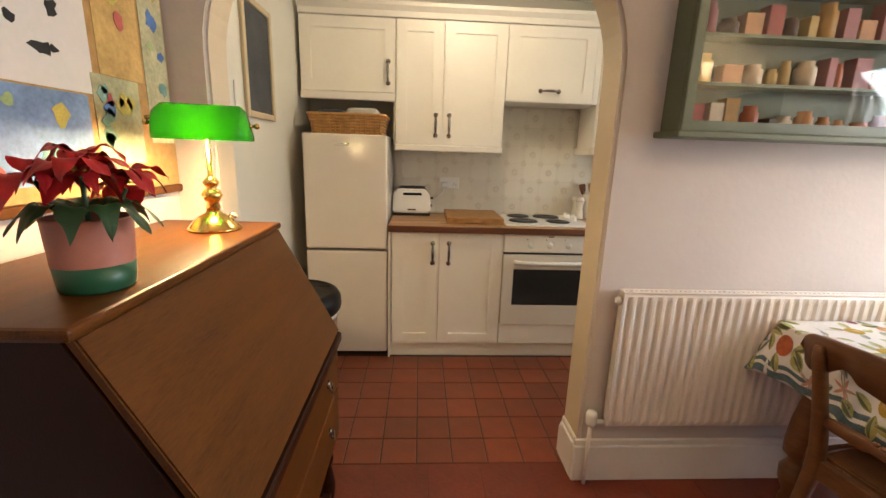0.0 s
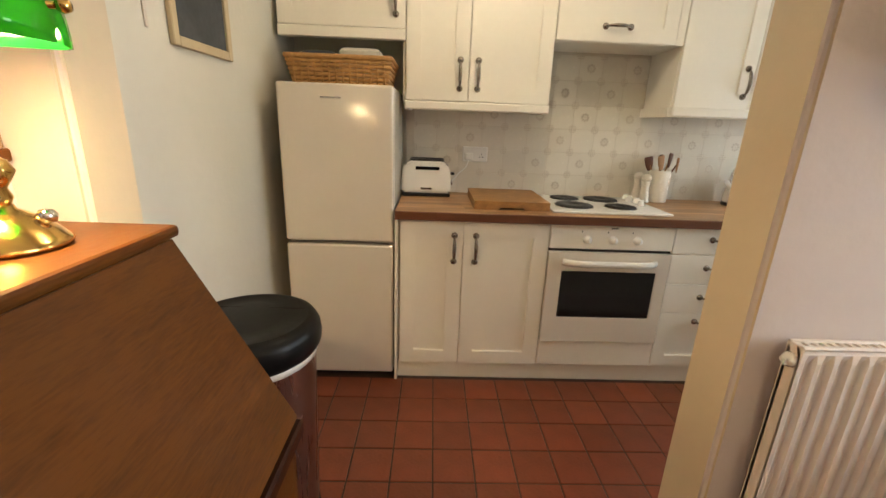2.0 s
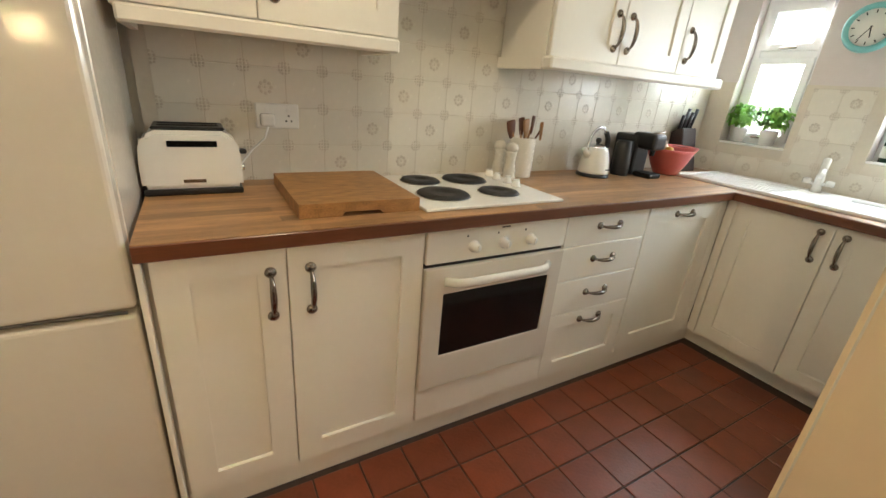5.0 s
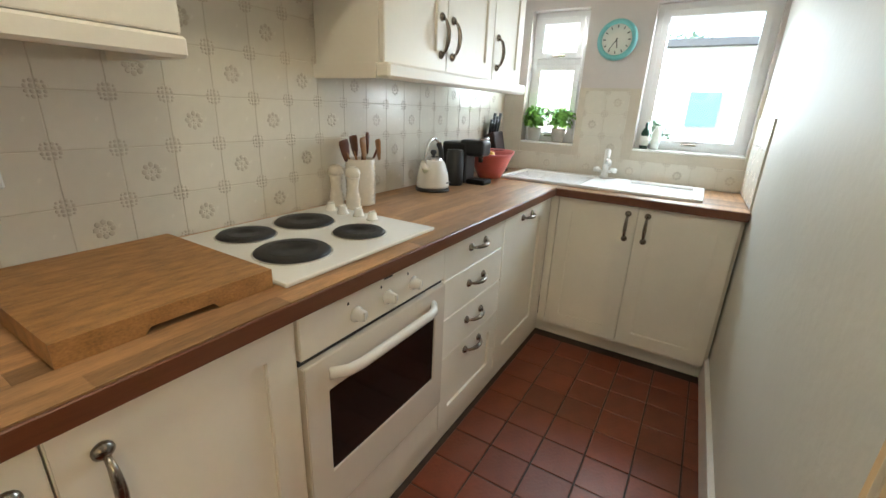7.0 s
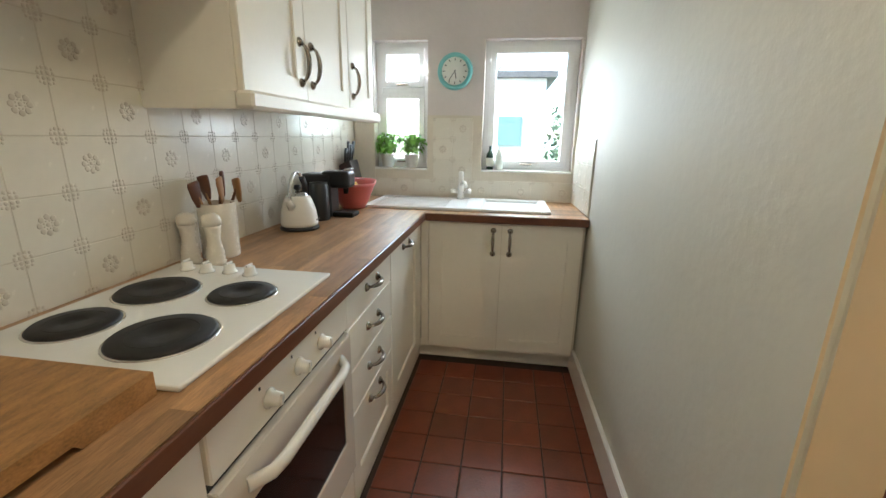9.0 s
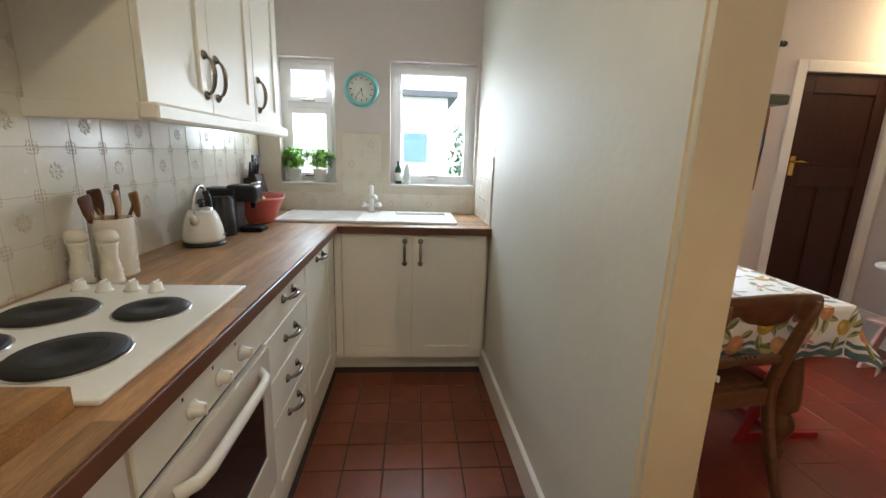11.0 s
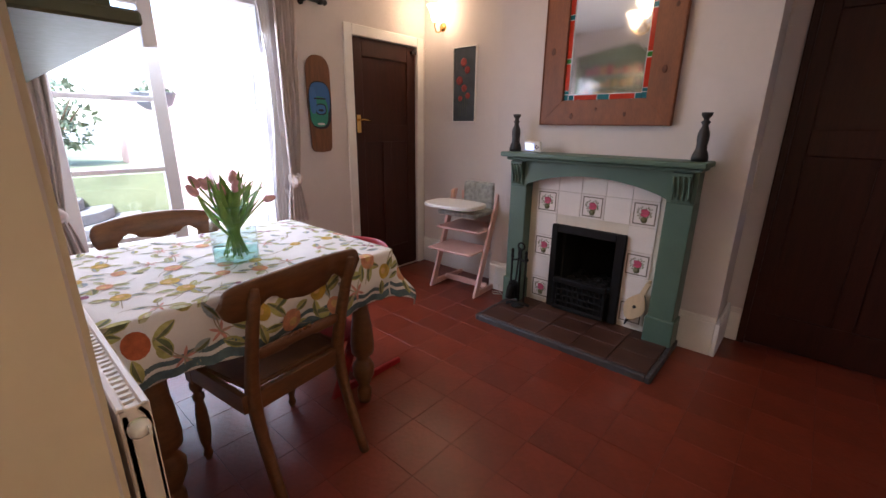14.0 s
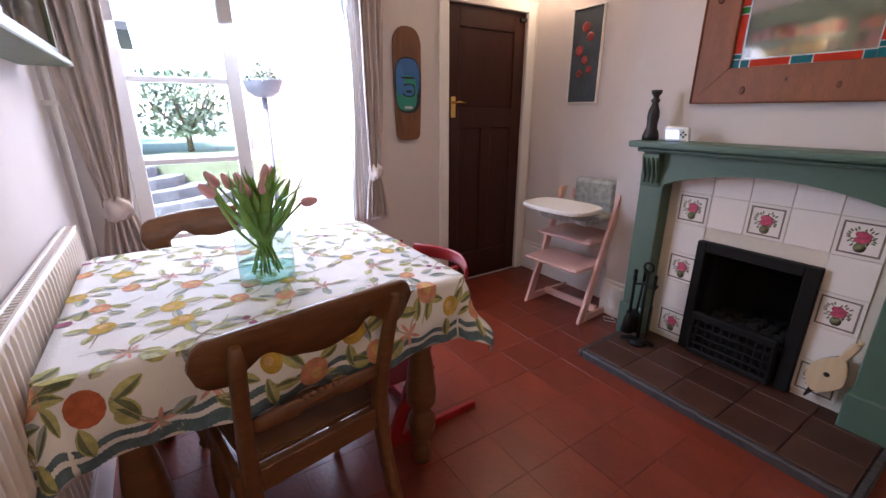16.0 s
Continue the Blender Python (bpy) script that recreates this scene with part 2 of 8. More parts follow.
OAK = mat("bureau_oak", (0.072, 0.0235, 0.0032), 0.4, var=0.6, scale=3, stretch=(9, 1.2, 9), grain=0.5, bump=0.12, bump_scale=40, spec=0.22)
# darker copy of the bureau oak: shade on sides and legs put into colour
OAKDIM = mat("bureau_oak_dimmed", (0.022, 0.006, 0.0022), 0.45, var=0.3, scale=3, stretch=(9, 2, 2), grain=0.3, bump=0.1, spec=0.15)
CHAIRWOOD = mat("chair_wood", (0.125, 0.052, 0.018), 0.42, var=0.45, scale=5, stretch=(3, 3, 12), grain=0.3, bump=0.08, coat=0.15)
DARKDOOR = mat("dark_varnished_door", (0.030, 0.0075, 0.0035), 0.42, var=0.5, scale=4, stretch=(10, 10, 1), grain=0.4, spec=0.3)
PINE = mat("rough_pine_frame", (0.17, 0.055, 0.018), 0.5, var=0.4, scale=3, stretch=(6, 6, 1.2), grain=0.3, bump=0.25)
GREEN = mat("sage_green_paint", (0.08, 0.135, 0.098), 0.45, var=0.10, scale=7, bump=0.06)
GREEN_CUP = mat("olive_green_cupboard_paint", (0.12, 0.14, 0.085), 0.45, var=0.12, scale=7, bump=0.06)
HEARTH = mat("brown_hearth_tile", (0.062, 0.022, 0.012), 0.5, var=0.5, scale=7, bump=0.2, per_object=0.25)
SLATE = mat("worn_slate_edge", (0.05, 0.045, 0.045), 0.6, var=0.5, scale=25, bump=0.6, bump_scale=40)
FIRETILE = mat("ivory_fireplace_tile", (0.74, 0.68, 0.62), 0.2, var=0.05, per_object=0.03)
PINK = mat("pink_stained_beech", (0.68, 0.42, 0.36), 0.5, var=0.1, bump=0.04)
RED = mat("red_lacquer", (0.30, 0.012, 0.014), 0.35, var=0.15)
LINEN = mat("taupe_linen", (0.60, 0.52, 0.475), 0.95, var=0.14, scale=12, bump=0.4, bump_scale=300)
VOILE = mat("white_voile", (0.8, 0.8, 0.82), 0.9, var=0.05)
RADIATOR = mat("radiator_enamel", (0.76, 0.69, 0.62), 0.35, var=0.04)
MIRROR = mat("mirror_silver", (0.92, 0.93, 0.93), 0.01, 1.0, var=0.0)
PANE = glass("window_pane", (0.97, 0.99, 0.98))
# brushed steel with the red floor's reflection put into its colour
BINSTEEL = mat("floor_tinted_bin_steel", (0.26, 0.15, 0.11), 0.28, 0.9, var=0.1, stretch=(1, 1, 0.1))


# ---- structure ----
XW, XE, YS, YN = 0.93, 4.63, 2.13, 6.66       # inner faces of the outer walls
DN, DS, DN2 = 5.13, 4.975, 5.186                          # kitchen and dining faces of the dividing wall
H = 2.42
NIB, JAMB = 2.468, 1.07


def wall_with_holes(u0, u1, z0, z1, holes, thick, plane, at):
    """A wall as butted blocks about its openings. holes: (u0, u1, z0, z1)."""
    us = sorted({u0, u1, *[h[0] for h in holes], *[h[1] for h in holes]})
    blocks = []
    for a, b in zip(us, us[1:]):
        spans = sorted((h[2], h[3]) for h in holes if h[0] <= a and h[1] >= b)
        z = z0
        for s0, s1 in spans + [(z1, z1)]:
            if s0 > z + 1e-6:
                blocks.append(box(at, at + thick, a, b, z, s0) if plane == "x" else box(a, b, at, at + thick, z, s0))
            z = s1
    bm = joined(*blocks)
    bmesh.ops.remove_doubles(bm, verts=bm.verts[:], dist=1e-5)
    return bm


W1, W2 = (6.14, 6.50, 1.09, 1.89), (5.205, 5.78, 1.09, 1.89)
PATIO = (3.56, 4.80, 0.0, 2.08)
DOOR = (2.235, 2.925, 0.0, 1.945)
setting("wall_east", wall_with_holes(YS - 0.3, YN + 0.3, -0.2, H, [W1, W2, PATIO, DOOR], 0.28, "x", XE), PLASTER, "warm white plastered outer wall with patio doors and windows")
setting("wall_north", box(XW - 0.3, XE, YN, YN + 0.28, -0.2, H), PLASTER_K, "cream kitchen wall behind the tiles")
setting("wall_west", box(XW - 0.3, XW, 0.9, YN, -0.2, H), PLASTER, "plain plastered wall behind the bureau")
setting("wall_west_kitchen", box(XW, 0.975, DN, YN, 0, H), PLASTER_K, "pale cream kitchen wall beside the fridge")
# dividing wall with an arched opening
arch = [(JAMB, 0), (JAMB, 1.66)]
for k in range(1, 13):
    a = math.pi - k * math.pi / 24
    arch.append((JAMB + 0.42 + 0.42 * math.cos(a), 1.66 + 0.46 * math.sin(a)))
for k in range(0, 13):
    a = math.pi / 2 - k * math.pi / 24
    arch.append((NIB - 0.42 + 0.42 * math.cos(a), 1.66 + 0.46 * math.sin(a)))
arch.append((NIB, 0))
bm = bmesh.new()
outline = [(XW, 0), *arch, (XE, 0), (XE, H), (XW, H)]
fr = [bm.verts.new((p, DS, q)) for p, q in outline]
bk = [bm.verts.new((p - 0.012 * min(1, max(0, (p - NIB + 0.4) / 0.4)) * (p < NIB + 0.01), DN + (DN2 - DN) * max(0, p - NIB) / (XE - NIB), q)) for p, q in outline]
bm.faces.new(fr)
bm.faces.new(bk[::-1])
for i in range(len(outline)):
    j = (i + 1) % len(outline)
    bm.faces.new((fr[j], fr[i], bk[i], bk[j]))
bmesh.ops.recalc_face_normals(bm, faces=bm.faces[:])
bmesh.ops.triangulate(bm, faces=[f_ for f_ in bm.faces if len(f_.verts) > 4])
corner = [e for e in bm.edges if len(e.link_faces) == 2 and e.calc_face_angle(0) > 0.9 and abs(e.verts[0].co.y - e.verts[1].co.y) < 1e-4 and (JAMB - 0.01 < e.verts[0].co.x < NIB + 0.01) and (JAMB - 0.01 < e.verts[1].co.x < NIB + 0.01) and max(e.verts[0].co.z, e.verts[1].co.z) < 2.3]
bmesh.ops.bevel(bm, geom=corner, offset=0.012, segments=3, affect="EDGES")
# reveal faces (index 2) take the tan that stands in for lamplight
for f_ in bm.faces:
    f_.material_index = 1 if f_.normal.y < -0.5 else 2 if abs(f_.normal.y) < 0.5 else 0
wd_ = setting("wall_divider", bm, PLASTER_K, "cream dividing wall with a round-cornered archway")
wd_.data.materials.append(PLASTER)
wd_.data.materials.append(ARCHLAMPLIT)
# chimney breast and south walls
BX0, BX1, BY = 2.09, 3.70, 2.30
FX0, FX1, FZ = 2.68, 3.09, 0.60
setting("wall_south", joined(box(BX1, XE, YS - 0.25, YS, -0.2, H), box(XW, 1.10, 1.97 - 0.25, 1.97, -0.2, H), box(1.10, 1.99, 1.72, 1.97, 2.02, H), box(1.99, BX0, 1.72, 1.97, -0.2, H)), PLASTER, "warm white plastered alcove walls")
setting("chimney_breast", prism([(BX0, 0), (FX0, 0), (FX0, FZ), (FX1, FZ), (FX1, 0), (BX1, 0), (BX1, H), (BX0, H)], "y", 1.72, BY), PLASTER, "warm white plastered chimney breast")
setting("ceiling", box(XW - 0.3, XE + 0.28, 1.5, YN + 0.28, H, H + 0.2), CEIL, "white plaster ceiling")
setting("wall_hall", joined(box(XW - 0.3, 2.2, 1.2, 1.3, 0, H), box(1.0, 2.1, 1.3, 1.68, 2.2, 2.3)), PLASTER, "plain wall beyond the dark door")
setting("floor", box(XW - 0.3, XE + 0.28, 1.3, YN + 0.28, -0.2, -0.010), GROUT, "dark grout bed under red quarry tiles")


def skirting(name, x0, x1, y0, y1, h=0.2):
    return setting(name, joined(box(x0, x1, y0, y1, 0, h - 0.03, 0.004), box(x0 + (0.006 if y1 - y0 > x1 - x0 else 0), x1 - (0.006 if y1 - y0 > x1 - x0 else 0), y0 + (0.006 if x1 - x0 > y1 - y0 else 0), y1 - (0.006 if x1 - x0 > y1 - y0 else 0), h - 0.031, h, 0.005)), TRIM, "cream gloss painted skirting board")


skirting("baseboard_divider_dining", NIB - 0.022, XE, DS - 0.024, DS, 0.2)
KSL = (DN2 - DN) / (XE - NIB)
setting("baseboard_divider_kitchen", prism([(NIB - 0.022, DN), (4.14, DN + KSL * (4.14 - NIB)), (4.14, DN + KSL * (4.14 - NIB) + 0.02), (NIB - 0.022, DN + 0.02)], "z", 0, 0.14, 0.004), TRIM, "cream gloss painted skirting board")
skirting("baseboard_nib", NIB - 0.024, NIB, DS, DN, 0.2)
skirting("baseboard_breast_side", BX0 - 0.025, BX0, 1.97, BY + 0.025, 0.24)
skirting("baseboard_alcove_return", 2.0, BX0 - 0.026, 1.97, 1.99, 0.22)
skirting("baseboard_breast_front", BX0, 2.29, BY, BY + 0.025, 0.24)
skirting("baseboard_breast_far", 3.45, BX1, BY, BY + 0.025, 0.24)
skirting("baseboard_alcove", BX1, XE, YS, YS + 0.022, 0.24)
skirting("baseboard_east", XE - 0.022, XE, 3.0, 3.5, 0.24)
skirting("baseboard_west", XW, XW + 0.022, 2.0, DS, 0.2)

# ---- kitchen units ----
YF = 6.065


def shaker(parent, x0, x1, z0, z1, y=YF, thick=0.02, rail=0.075, name="door", axis="y", sign=-1):
    """A recessed-panel door in the plane y (axis y) or x (axis x) facing the negative side."""
    g = 0.0015
    x0, x1, z0, z1 = x0 + g, x1 - g, z0 + g, z1 - g
    d_ = part(name, ring(x0, x1, z0, z1, x0 + rail, x1 - rail, z0 + rail, z1 - rail, y, y + thick, axis), CREAM, parent)
    a, b = (x0 + rail - 0.004, x1 - rail + 0.004), (z0 + rail - 0.004, z1 - rail + 0.004)
    part("panel", box(*a, y + 0.009, y + thick - 0.002, *b) if axis == "y" else box(y + 0.009, y + thick - 0.002, *a, *b), CREAM, d_)
    return d_


def bow_handle(parent, p0, p1, out=(0, -1, 0)):
    """A bow handle with round roses from p0 to p1."""
    p0, p1, o = Vector(p0), Vector(p1), Vector(out)
    mid = []
    for k in range(9):
        s = k / 8
        mid.append(p0.lerp(p1, s) + o * (0.008 + 0.026 * math.sin(math.pi * s) ** 0.6))
    rr = [0.0045 + 0.0045 * math.sin(math.pi * k / 8) for k in range(9)]
    q = o.to_track_quat("Z", "Y").to_matrix().to_4x4()
    parts_ = [tube(mid, rr, 8)]
    for p in (p0, p1):
        parts_.append(lathe([(0, 0), (0.0155, 0), (0.0155, 0.004), (0.012, 0.008), (0.007, 0.012), (0, 0.013)], seg=14, m=Matrix.Translation(p) @ q))
    return part("handle", joined(*parts_), STEEL, parent, "pewter bow handle")


def base_unit(x0, x1, name, label):
    t = thing(name, label, "cabinet", ((x0 + x1) / 2, YF + 0.3, 0), "kitchen base units")
    part("body", box(x0, x1, YF + 0.021, YN - 0.012, 0.10, 0.862), CREAM_IN, t)
    return t


t = base_unit(1.592, 2.318, "base_cabinet", "cream two-door kitchen base cabinet with pewter handles")
d = shaker(t, 1.602, 1.905, 0.095, 0.86)
bow_handle(d, (1.862, YF, 0.66), (1.862, YF, 0.79))
d = shaker(t, 1.905, 2.318, 0.095, 0.86)
bow_handle(d, (1.965, YF, 0.66), (1.965, YF, 0.79))
part("end_panel", box(1.578, 1.5915, YF - 0.012, YN - 0.012, 0.0, 0.862, 0.002), CREAM, t)

t = base_unit(2.928, 3.42, "drawer_cabinet", "cream kitchen cabinet with four drawers")
for z0, z1 in ((0.727, 0.862), (0.573, 0.727), (0.416, 0.573)):
    dr = part("drawer_front", box(2.9295, 3.4185, YF, YF + 0.02, z0 + 0.0015, z1 - 0.0015, 0.0025), CREAM, t)
    bow_handle(dr, (3.115, YF, (z0 + z1) / 2 + 0.01), (3.235, YF, (z0 + z1) / 2 + 0.01))
dr = shaker(t, 2.928, 3.42, 0.10, 0.416, rail=0.07, name="drawer_front")
bow_handle(dr, (3.115, YF, 0.37), (3.235, YF, 0.37))

t = base_unit(3.423, 4.028, "corner_cabinet", "cream corner base cabinet with a tall panelled door")
d = shaker(t, 3.423, 3.985, 0.10, 0.862, rail=0.09)
bow_handle(d, (3.63, YF, 0.815), (3.75, YF, 0.815))
part("corner_post", box(3.986, 4.049, YF, YF + 0.02, 0.10, 0.862, 0.002), CREAM, t)

XS = 4.05
t = thing("sink_cabinet", "cream two-door cabinet under the sink", "cabinet", (4.35, 5.62, 0), "kitchen base units")
part("body", box(XS + 0.021, XE - 0.012, 5.18, YF, 0.10, 0.862), CREAM_IN, t)
d = shaker(t, 5.195, 5.62, 0.10, 0.862, y=XS, axis="x")
bow_handle(d, (XS, 5.575, 0.69), (XS, 5.575, 0.82), (-1, 0, 0))
d = shaker(t, 5.62, 6.02, 0.10, 0.862, y=XS, axis="x")
bow_handle(d, (XS, 5.665, 0.69), (XS, 5.665, 0.82), (-1, 0, 0))
part("corner_post", box(XS, XS + 0.02, 6.022, YF - 0.0015, 0.10, 0.862, 0.002), CREAM, t)

setting("plinth_north", box(1.592, 4.12, YF + 0.022, YF + 0.042, 0, 0.098, 0.002), CREAM, "cream kitchen plinth board")
setting("plinth_east", box(4.12, 4.14, 5.19, YF + 0.042, 0, 0.098, 0.002), CREAM, "cream kitchen plinth board")

# worktop: an L of block wood with a dark front edge
t = thing("worktop", "oiled brown block-wood kitchen worktop with a dark front edge", "worktop", (2.8, 6.35, 0.865))
rng = random.Random(4)
for k in range(13):
    y0, y1 = 6.0452 + 0.6027 * k / 13, 6.0452 + 0.6027 * (k + 1) / 13
    x = 1.58
    while x < XE - 0.013:
        x2 = min(x + rng.uniform(0.28, 0.75), XE - 0.012)
        x2 = XE - 0.012 if XE - x2 < 0.15 else x2
        part("stave", box(x, x2 - 0.0002, y0, y1 - 0.0002, 0.865, 0.905), BLOCK, t)
        x = x2
for k in range(13):
    x0, x1 = 4.0302 + 0.5878 * k / 13, 4.0302 + 0.5878 * (k + 1) / 13
    part("stave", box(x0, x1 - 0.0002, 5.175, 5.56 + 0.04 * (k % 4), 0.865, 0.905), BLOCK, t)
    part("stave", box(x0, x1 - 0.0002, 5.5602 + 0.04 * (k % 4), 6.0448, 0.865, 0.905), BLOCK, t)
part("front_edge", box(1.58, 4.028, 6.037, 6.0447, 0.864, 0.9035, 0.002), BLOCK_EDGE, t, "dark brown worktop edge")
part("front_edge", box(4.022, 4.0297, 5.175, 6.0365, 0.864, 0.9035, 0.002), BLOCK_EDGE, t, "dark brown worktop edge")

# ---- oven and hob ----
t = thing("oven", "white built-in electric oven with a black glass door", "oven", (2.62, 6.3, 0.1))
part("body", box(2.32, 2.926, YF + 0.015, YN - 0.02, 0.10, 0.862), APPLIANCE, t)
part("control_panel", box(2.3225, 2.9235, YF - 0.004, YF + 0.02, 0.742, 0.860, 0.003), CREAM, t)
for x in (2.50, 2.625, 2.745):
    kn = part("control_knob", lathe([(0, 0), (0.021, 0), (0.021, 0.004), (0.016, 0.008), (0.0145, 0.026), (0, 0.027)], seg=20, m=Matrix.Translation((x, YF - 0.004, 0.79)) @ pose(0, 0, 0, 90)), ENAMEL, t)
    part("grip", box(x - 0.0025, x + 0.0025, YF - 0.035, YF - 0.028, 0.778, 0.802, 0.001), ENAMEL, kn)
    part("mark", box(x - 0.03, x - 0.025, YF - 0.0052, YF - 0.0041, 0.825, 0.832), BLACK, t)
part("brand_plate", box(2.61, 2.645, YF - 0.0055, YF - 0.0041, 0.845, 0.850), BLACK, t, "small dark name plate drawn as a bar")
part("gap", box(2.3225, 2.9235, YF + 0.006, YF + 0.03, 0.728, 0.7415), BLACK, t)
od = part("oven_door", ring(2.3225, 2.9235, 0.245, 0.727, 2.394, 2.862, 0.383, 0.63, YF - 0.012, YF + 0.014), APPLIANCE, t)
part("window", box(2.393, 2.863, YF - 0.008, YF + 0.012, 0.382, 0.631), BLACKGLASS, od, "black oven window glass")
hp = [(2.395 + 0.455 * k / 12, YF - 0.012 - 0.034 * min(1, 3.2 * math.sin(math.pi * k / 12)), 0.678) for k in range(13)]
part("handle", tube(hp, 0.0125, 10, flat=1.3), ENAMEL, od)
part("lower_panel", box(2.3225, 2.9235, YF - 0.002, YF + 0.02, 0.102, 0.243, 0.003), CREAM, t)

t = thing("hob", "white enamel electric hob with four black hotplates", "hob", (2.62, 6.36, 0.905))
part("plate", box(2.335, 2.925, 6.105, 6.60, 0.905, 0.916, 0.004, 2), ENAMEL, t)
for x, y, r in ((2.484, 6.262, 0.095), (2.722, 6.25, 0.077), (2.497, 6.478, 0.078), (2.700, 6.468, 0.092)):
    hpz = part("hotplate", joined(lathe([(0, 0.9165), (r, 0.9165), (r + 0.002, 0.919), (r - 0.004, 0.925), (r * 0.30, 0.925), (r * 0.28, 0.923), (0, 0.923)], (x, y, 0), 40), lathe([(r * 0.66, 0.925), (r * 0.665, 0.9258), (r * 0.68, 0.9258), (r * 0.685, 0.925)], (x, y, 0), 40)), HOTPLATE, t)
    part("trim_ring", lathe([(r + 0.001, 0.9163), (r + 0.007, 0.9163), (r + 0.005, 0.9185), (r + 0.001, 0.9185)], (x, y, 0), 40), CHROME, hpz)
for k in range(4):
    x, y = 2.862 + 0.008 * (k % 2), 6.32 + 0.068 * k
    kn = part("control_knob", lathe([(0, 0.9165), (0.021, 0.9165), (0.02, 0.921), (0.016, 0.924), (0.015, 0.941), (0, 0.942)], (x, y, 0), 20), ENAMEL, t)
    part("grip", box(x - 0.014, x + 0.014, y - 0.0025, y + 0.0025, 0.9415, 0.948, 0.001), ENAMEL, kn)

# ---- fridge freezer ----
t = thing("fridge_freezer", "tall white fridge freezer with two doors", "fridge", (1.31, 6.35, 0))
part("body", box(1.066, 1.57, 6.125, YN - 0.02, 0.02, 1.445, 0.006), APPLIANCE, t)
part("fridge_door", box(1.066, 1.57, 6.06, 6.122, 0.745, 1.447, 0.012, 3), APPLIANCE, t)
part("freezer_door", box(1.066, 1.57, 6.06, 6.122, 0.035, 0.730, 0.012, 3), APPLIANCE, t)
# solid dark bar whose colour stands for the shade in the door gap
gp = [(1.085 + 0.465 * k / 10, 6.066 - 0.002, 0.737 + 0.008 * math.sin(math.pi * k / 10)) for k in range(11)]
part("grip_slot", tube(gp, 0.004, 6), mat("dark_gap_grey", (0.09, 0.08, 0.07), 0.7), t, "dark grey bar for the shaded gap between the doors")
part("badge", box(1.255, 1.345, 6.0585, 6.0602, 1.385, 1.392), CHROME, t, "small silver badge bar")
for x in (1.09, 1.545):
    part("foot", disc(0.018, 0.0, 0.022, (x, 6.16, 0), 12), BLACK, t)

# ---- wall units ----
YU = 6.335
Z0, Z1 = 1.70, 2.165


def wall_unit(name, x0, x1, z0, z1, doors, label, handles="v"):
    t = thing(name, label, "cabinet", ((x0 + x1) / 2, (YU + YN) / 2, z0), "kitchen wall units")
    part("body", box(x0, x1, YU + 0.021, YN - 0.012, z0, z1), CREAM, t)
    for a, b, hx in doors:
        d_ = shaker(t, a, b, z0, z1, y=YU, rail=0.07)
        if handles == "h":
            bow_handle(d_, ((a + b) / 2 - 0.06, YU, z0 + 0.07), ((a + b) / 2 + 0.06, YU, z0 + 0.07))
        else:
            bow_handle(d_, (hx, YU, z0 + 0.06), (hx, YU, z0 + 0.19))
    return t


t = wall_unit("fridge_top_cabinet", 1.0, 1.602, Z0 + 0.02, Z1, [(1.0, 1.602, 1.555)], "cream wall cabinet above the fridge")
part("side_panel", box(1.59, 1.602, YU + 0.021, YN - 0.012, 1.40, Z0 + 0.019), CREAM, t)
part("lower_rail", box(1.0, 1.602, YU - 0.008, YU + 0.03, Z0 - 0.03, Z0 + 0.018, 0.004), CREAM, t)
t = wall_unit("wall_cabinet", 1.603, 2.318, 1.405, Z1, [(1.605, 1.912, 1.868), (1.912, 2.318, 1.956)], "cream two-door kitchen wall cabinet")
part("pelmet", joined(box(1.60, 2.32, YU - 0.012, YU + 0.02, 1.362, 1.403, 0.006), box(1.60, 1.62, YU + 0.02, YN - 0.012, 1.362, 1.403), box(2.30, 2.32, YU + 0.02, YN - 0.012, 1.362, 1.403)), CREAM, t)
wall_unit("hood_cabinet", 2.32, 2.905, Z0, Z1, [(2.32, 2.905, 2.6)], "cream cabinet over the hob with an up-hinged front", "h")
t = wall_unit("wall_cabinet", 2.945, 4.10, 1.42, Z1, [(2.947, 3.33, 3.288), (3.33, 3.745, 3.372), (3.745, 4.10, 3.79)], "cream three-door kitchen wall cabinet beside the window")
part("filler_panel", box(2.906, 2.944, YU + 0.004, YN - 0.012, Z0, Z1), CREAM, t)
part("pelmet", joined(box(2.93, 4.11, YU - 0.035, YU + 0.02, 1.372, 1.42, 0.008), box(2.93, 2.955, YU + 0.02, YN - 0.012, 1.372, 1.418)), CREAM, t)
setting("trim_cornice", prism([(YU - 0.055, 2.245), (YU - 0.05, 2.225), (YU - 0.02, 2.2), (YU - 0.012, 2.168), (YU + 0.02, 2.168), (YU + 0.02, 2.245)], "x", 1.0, 4.11), CREAM, "cream moulded cornice along the wall cabinets")
t = thing("end_shelves", "cream open end shelves beside the wall cabinet", "shelf", (4.2, 6.5, 1.42))
part("back", box(4.102, 4.3, YN - 0.024, YN - 0.012, 1.42, Z1), CREAM, t)
for z in (1.42, 1.66, 1.9, 2.14):
    part("shelf", prism([(4.102, 6.36), (4.16, 6.38), (4.25, 6.47), (4.3, 6.635), (4.102, 6.635)], "z", z, z + 0.018), CREAM, t)

# ---- dining table and cloth ----
TX0, TX1, TY0, TY1, TZ = 3.165, 4.03, 3.865, 4.885, 0.77


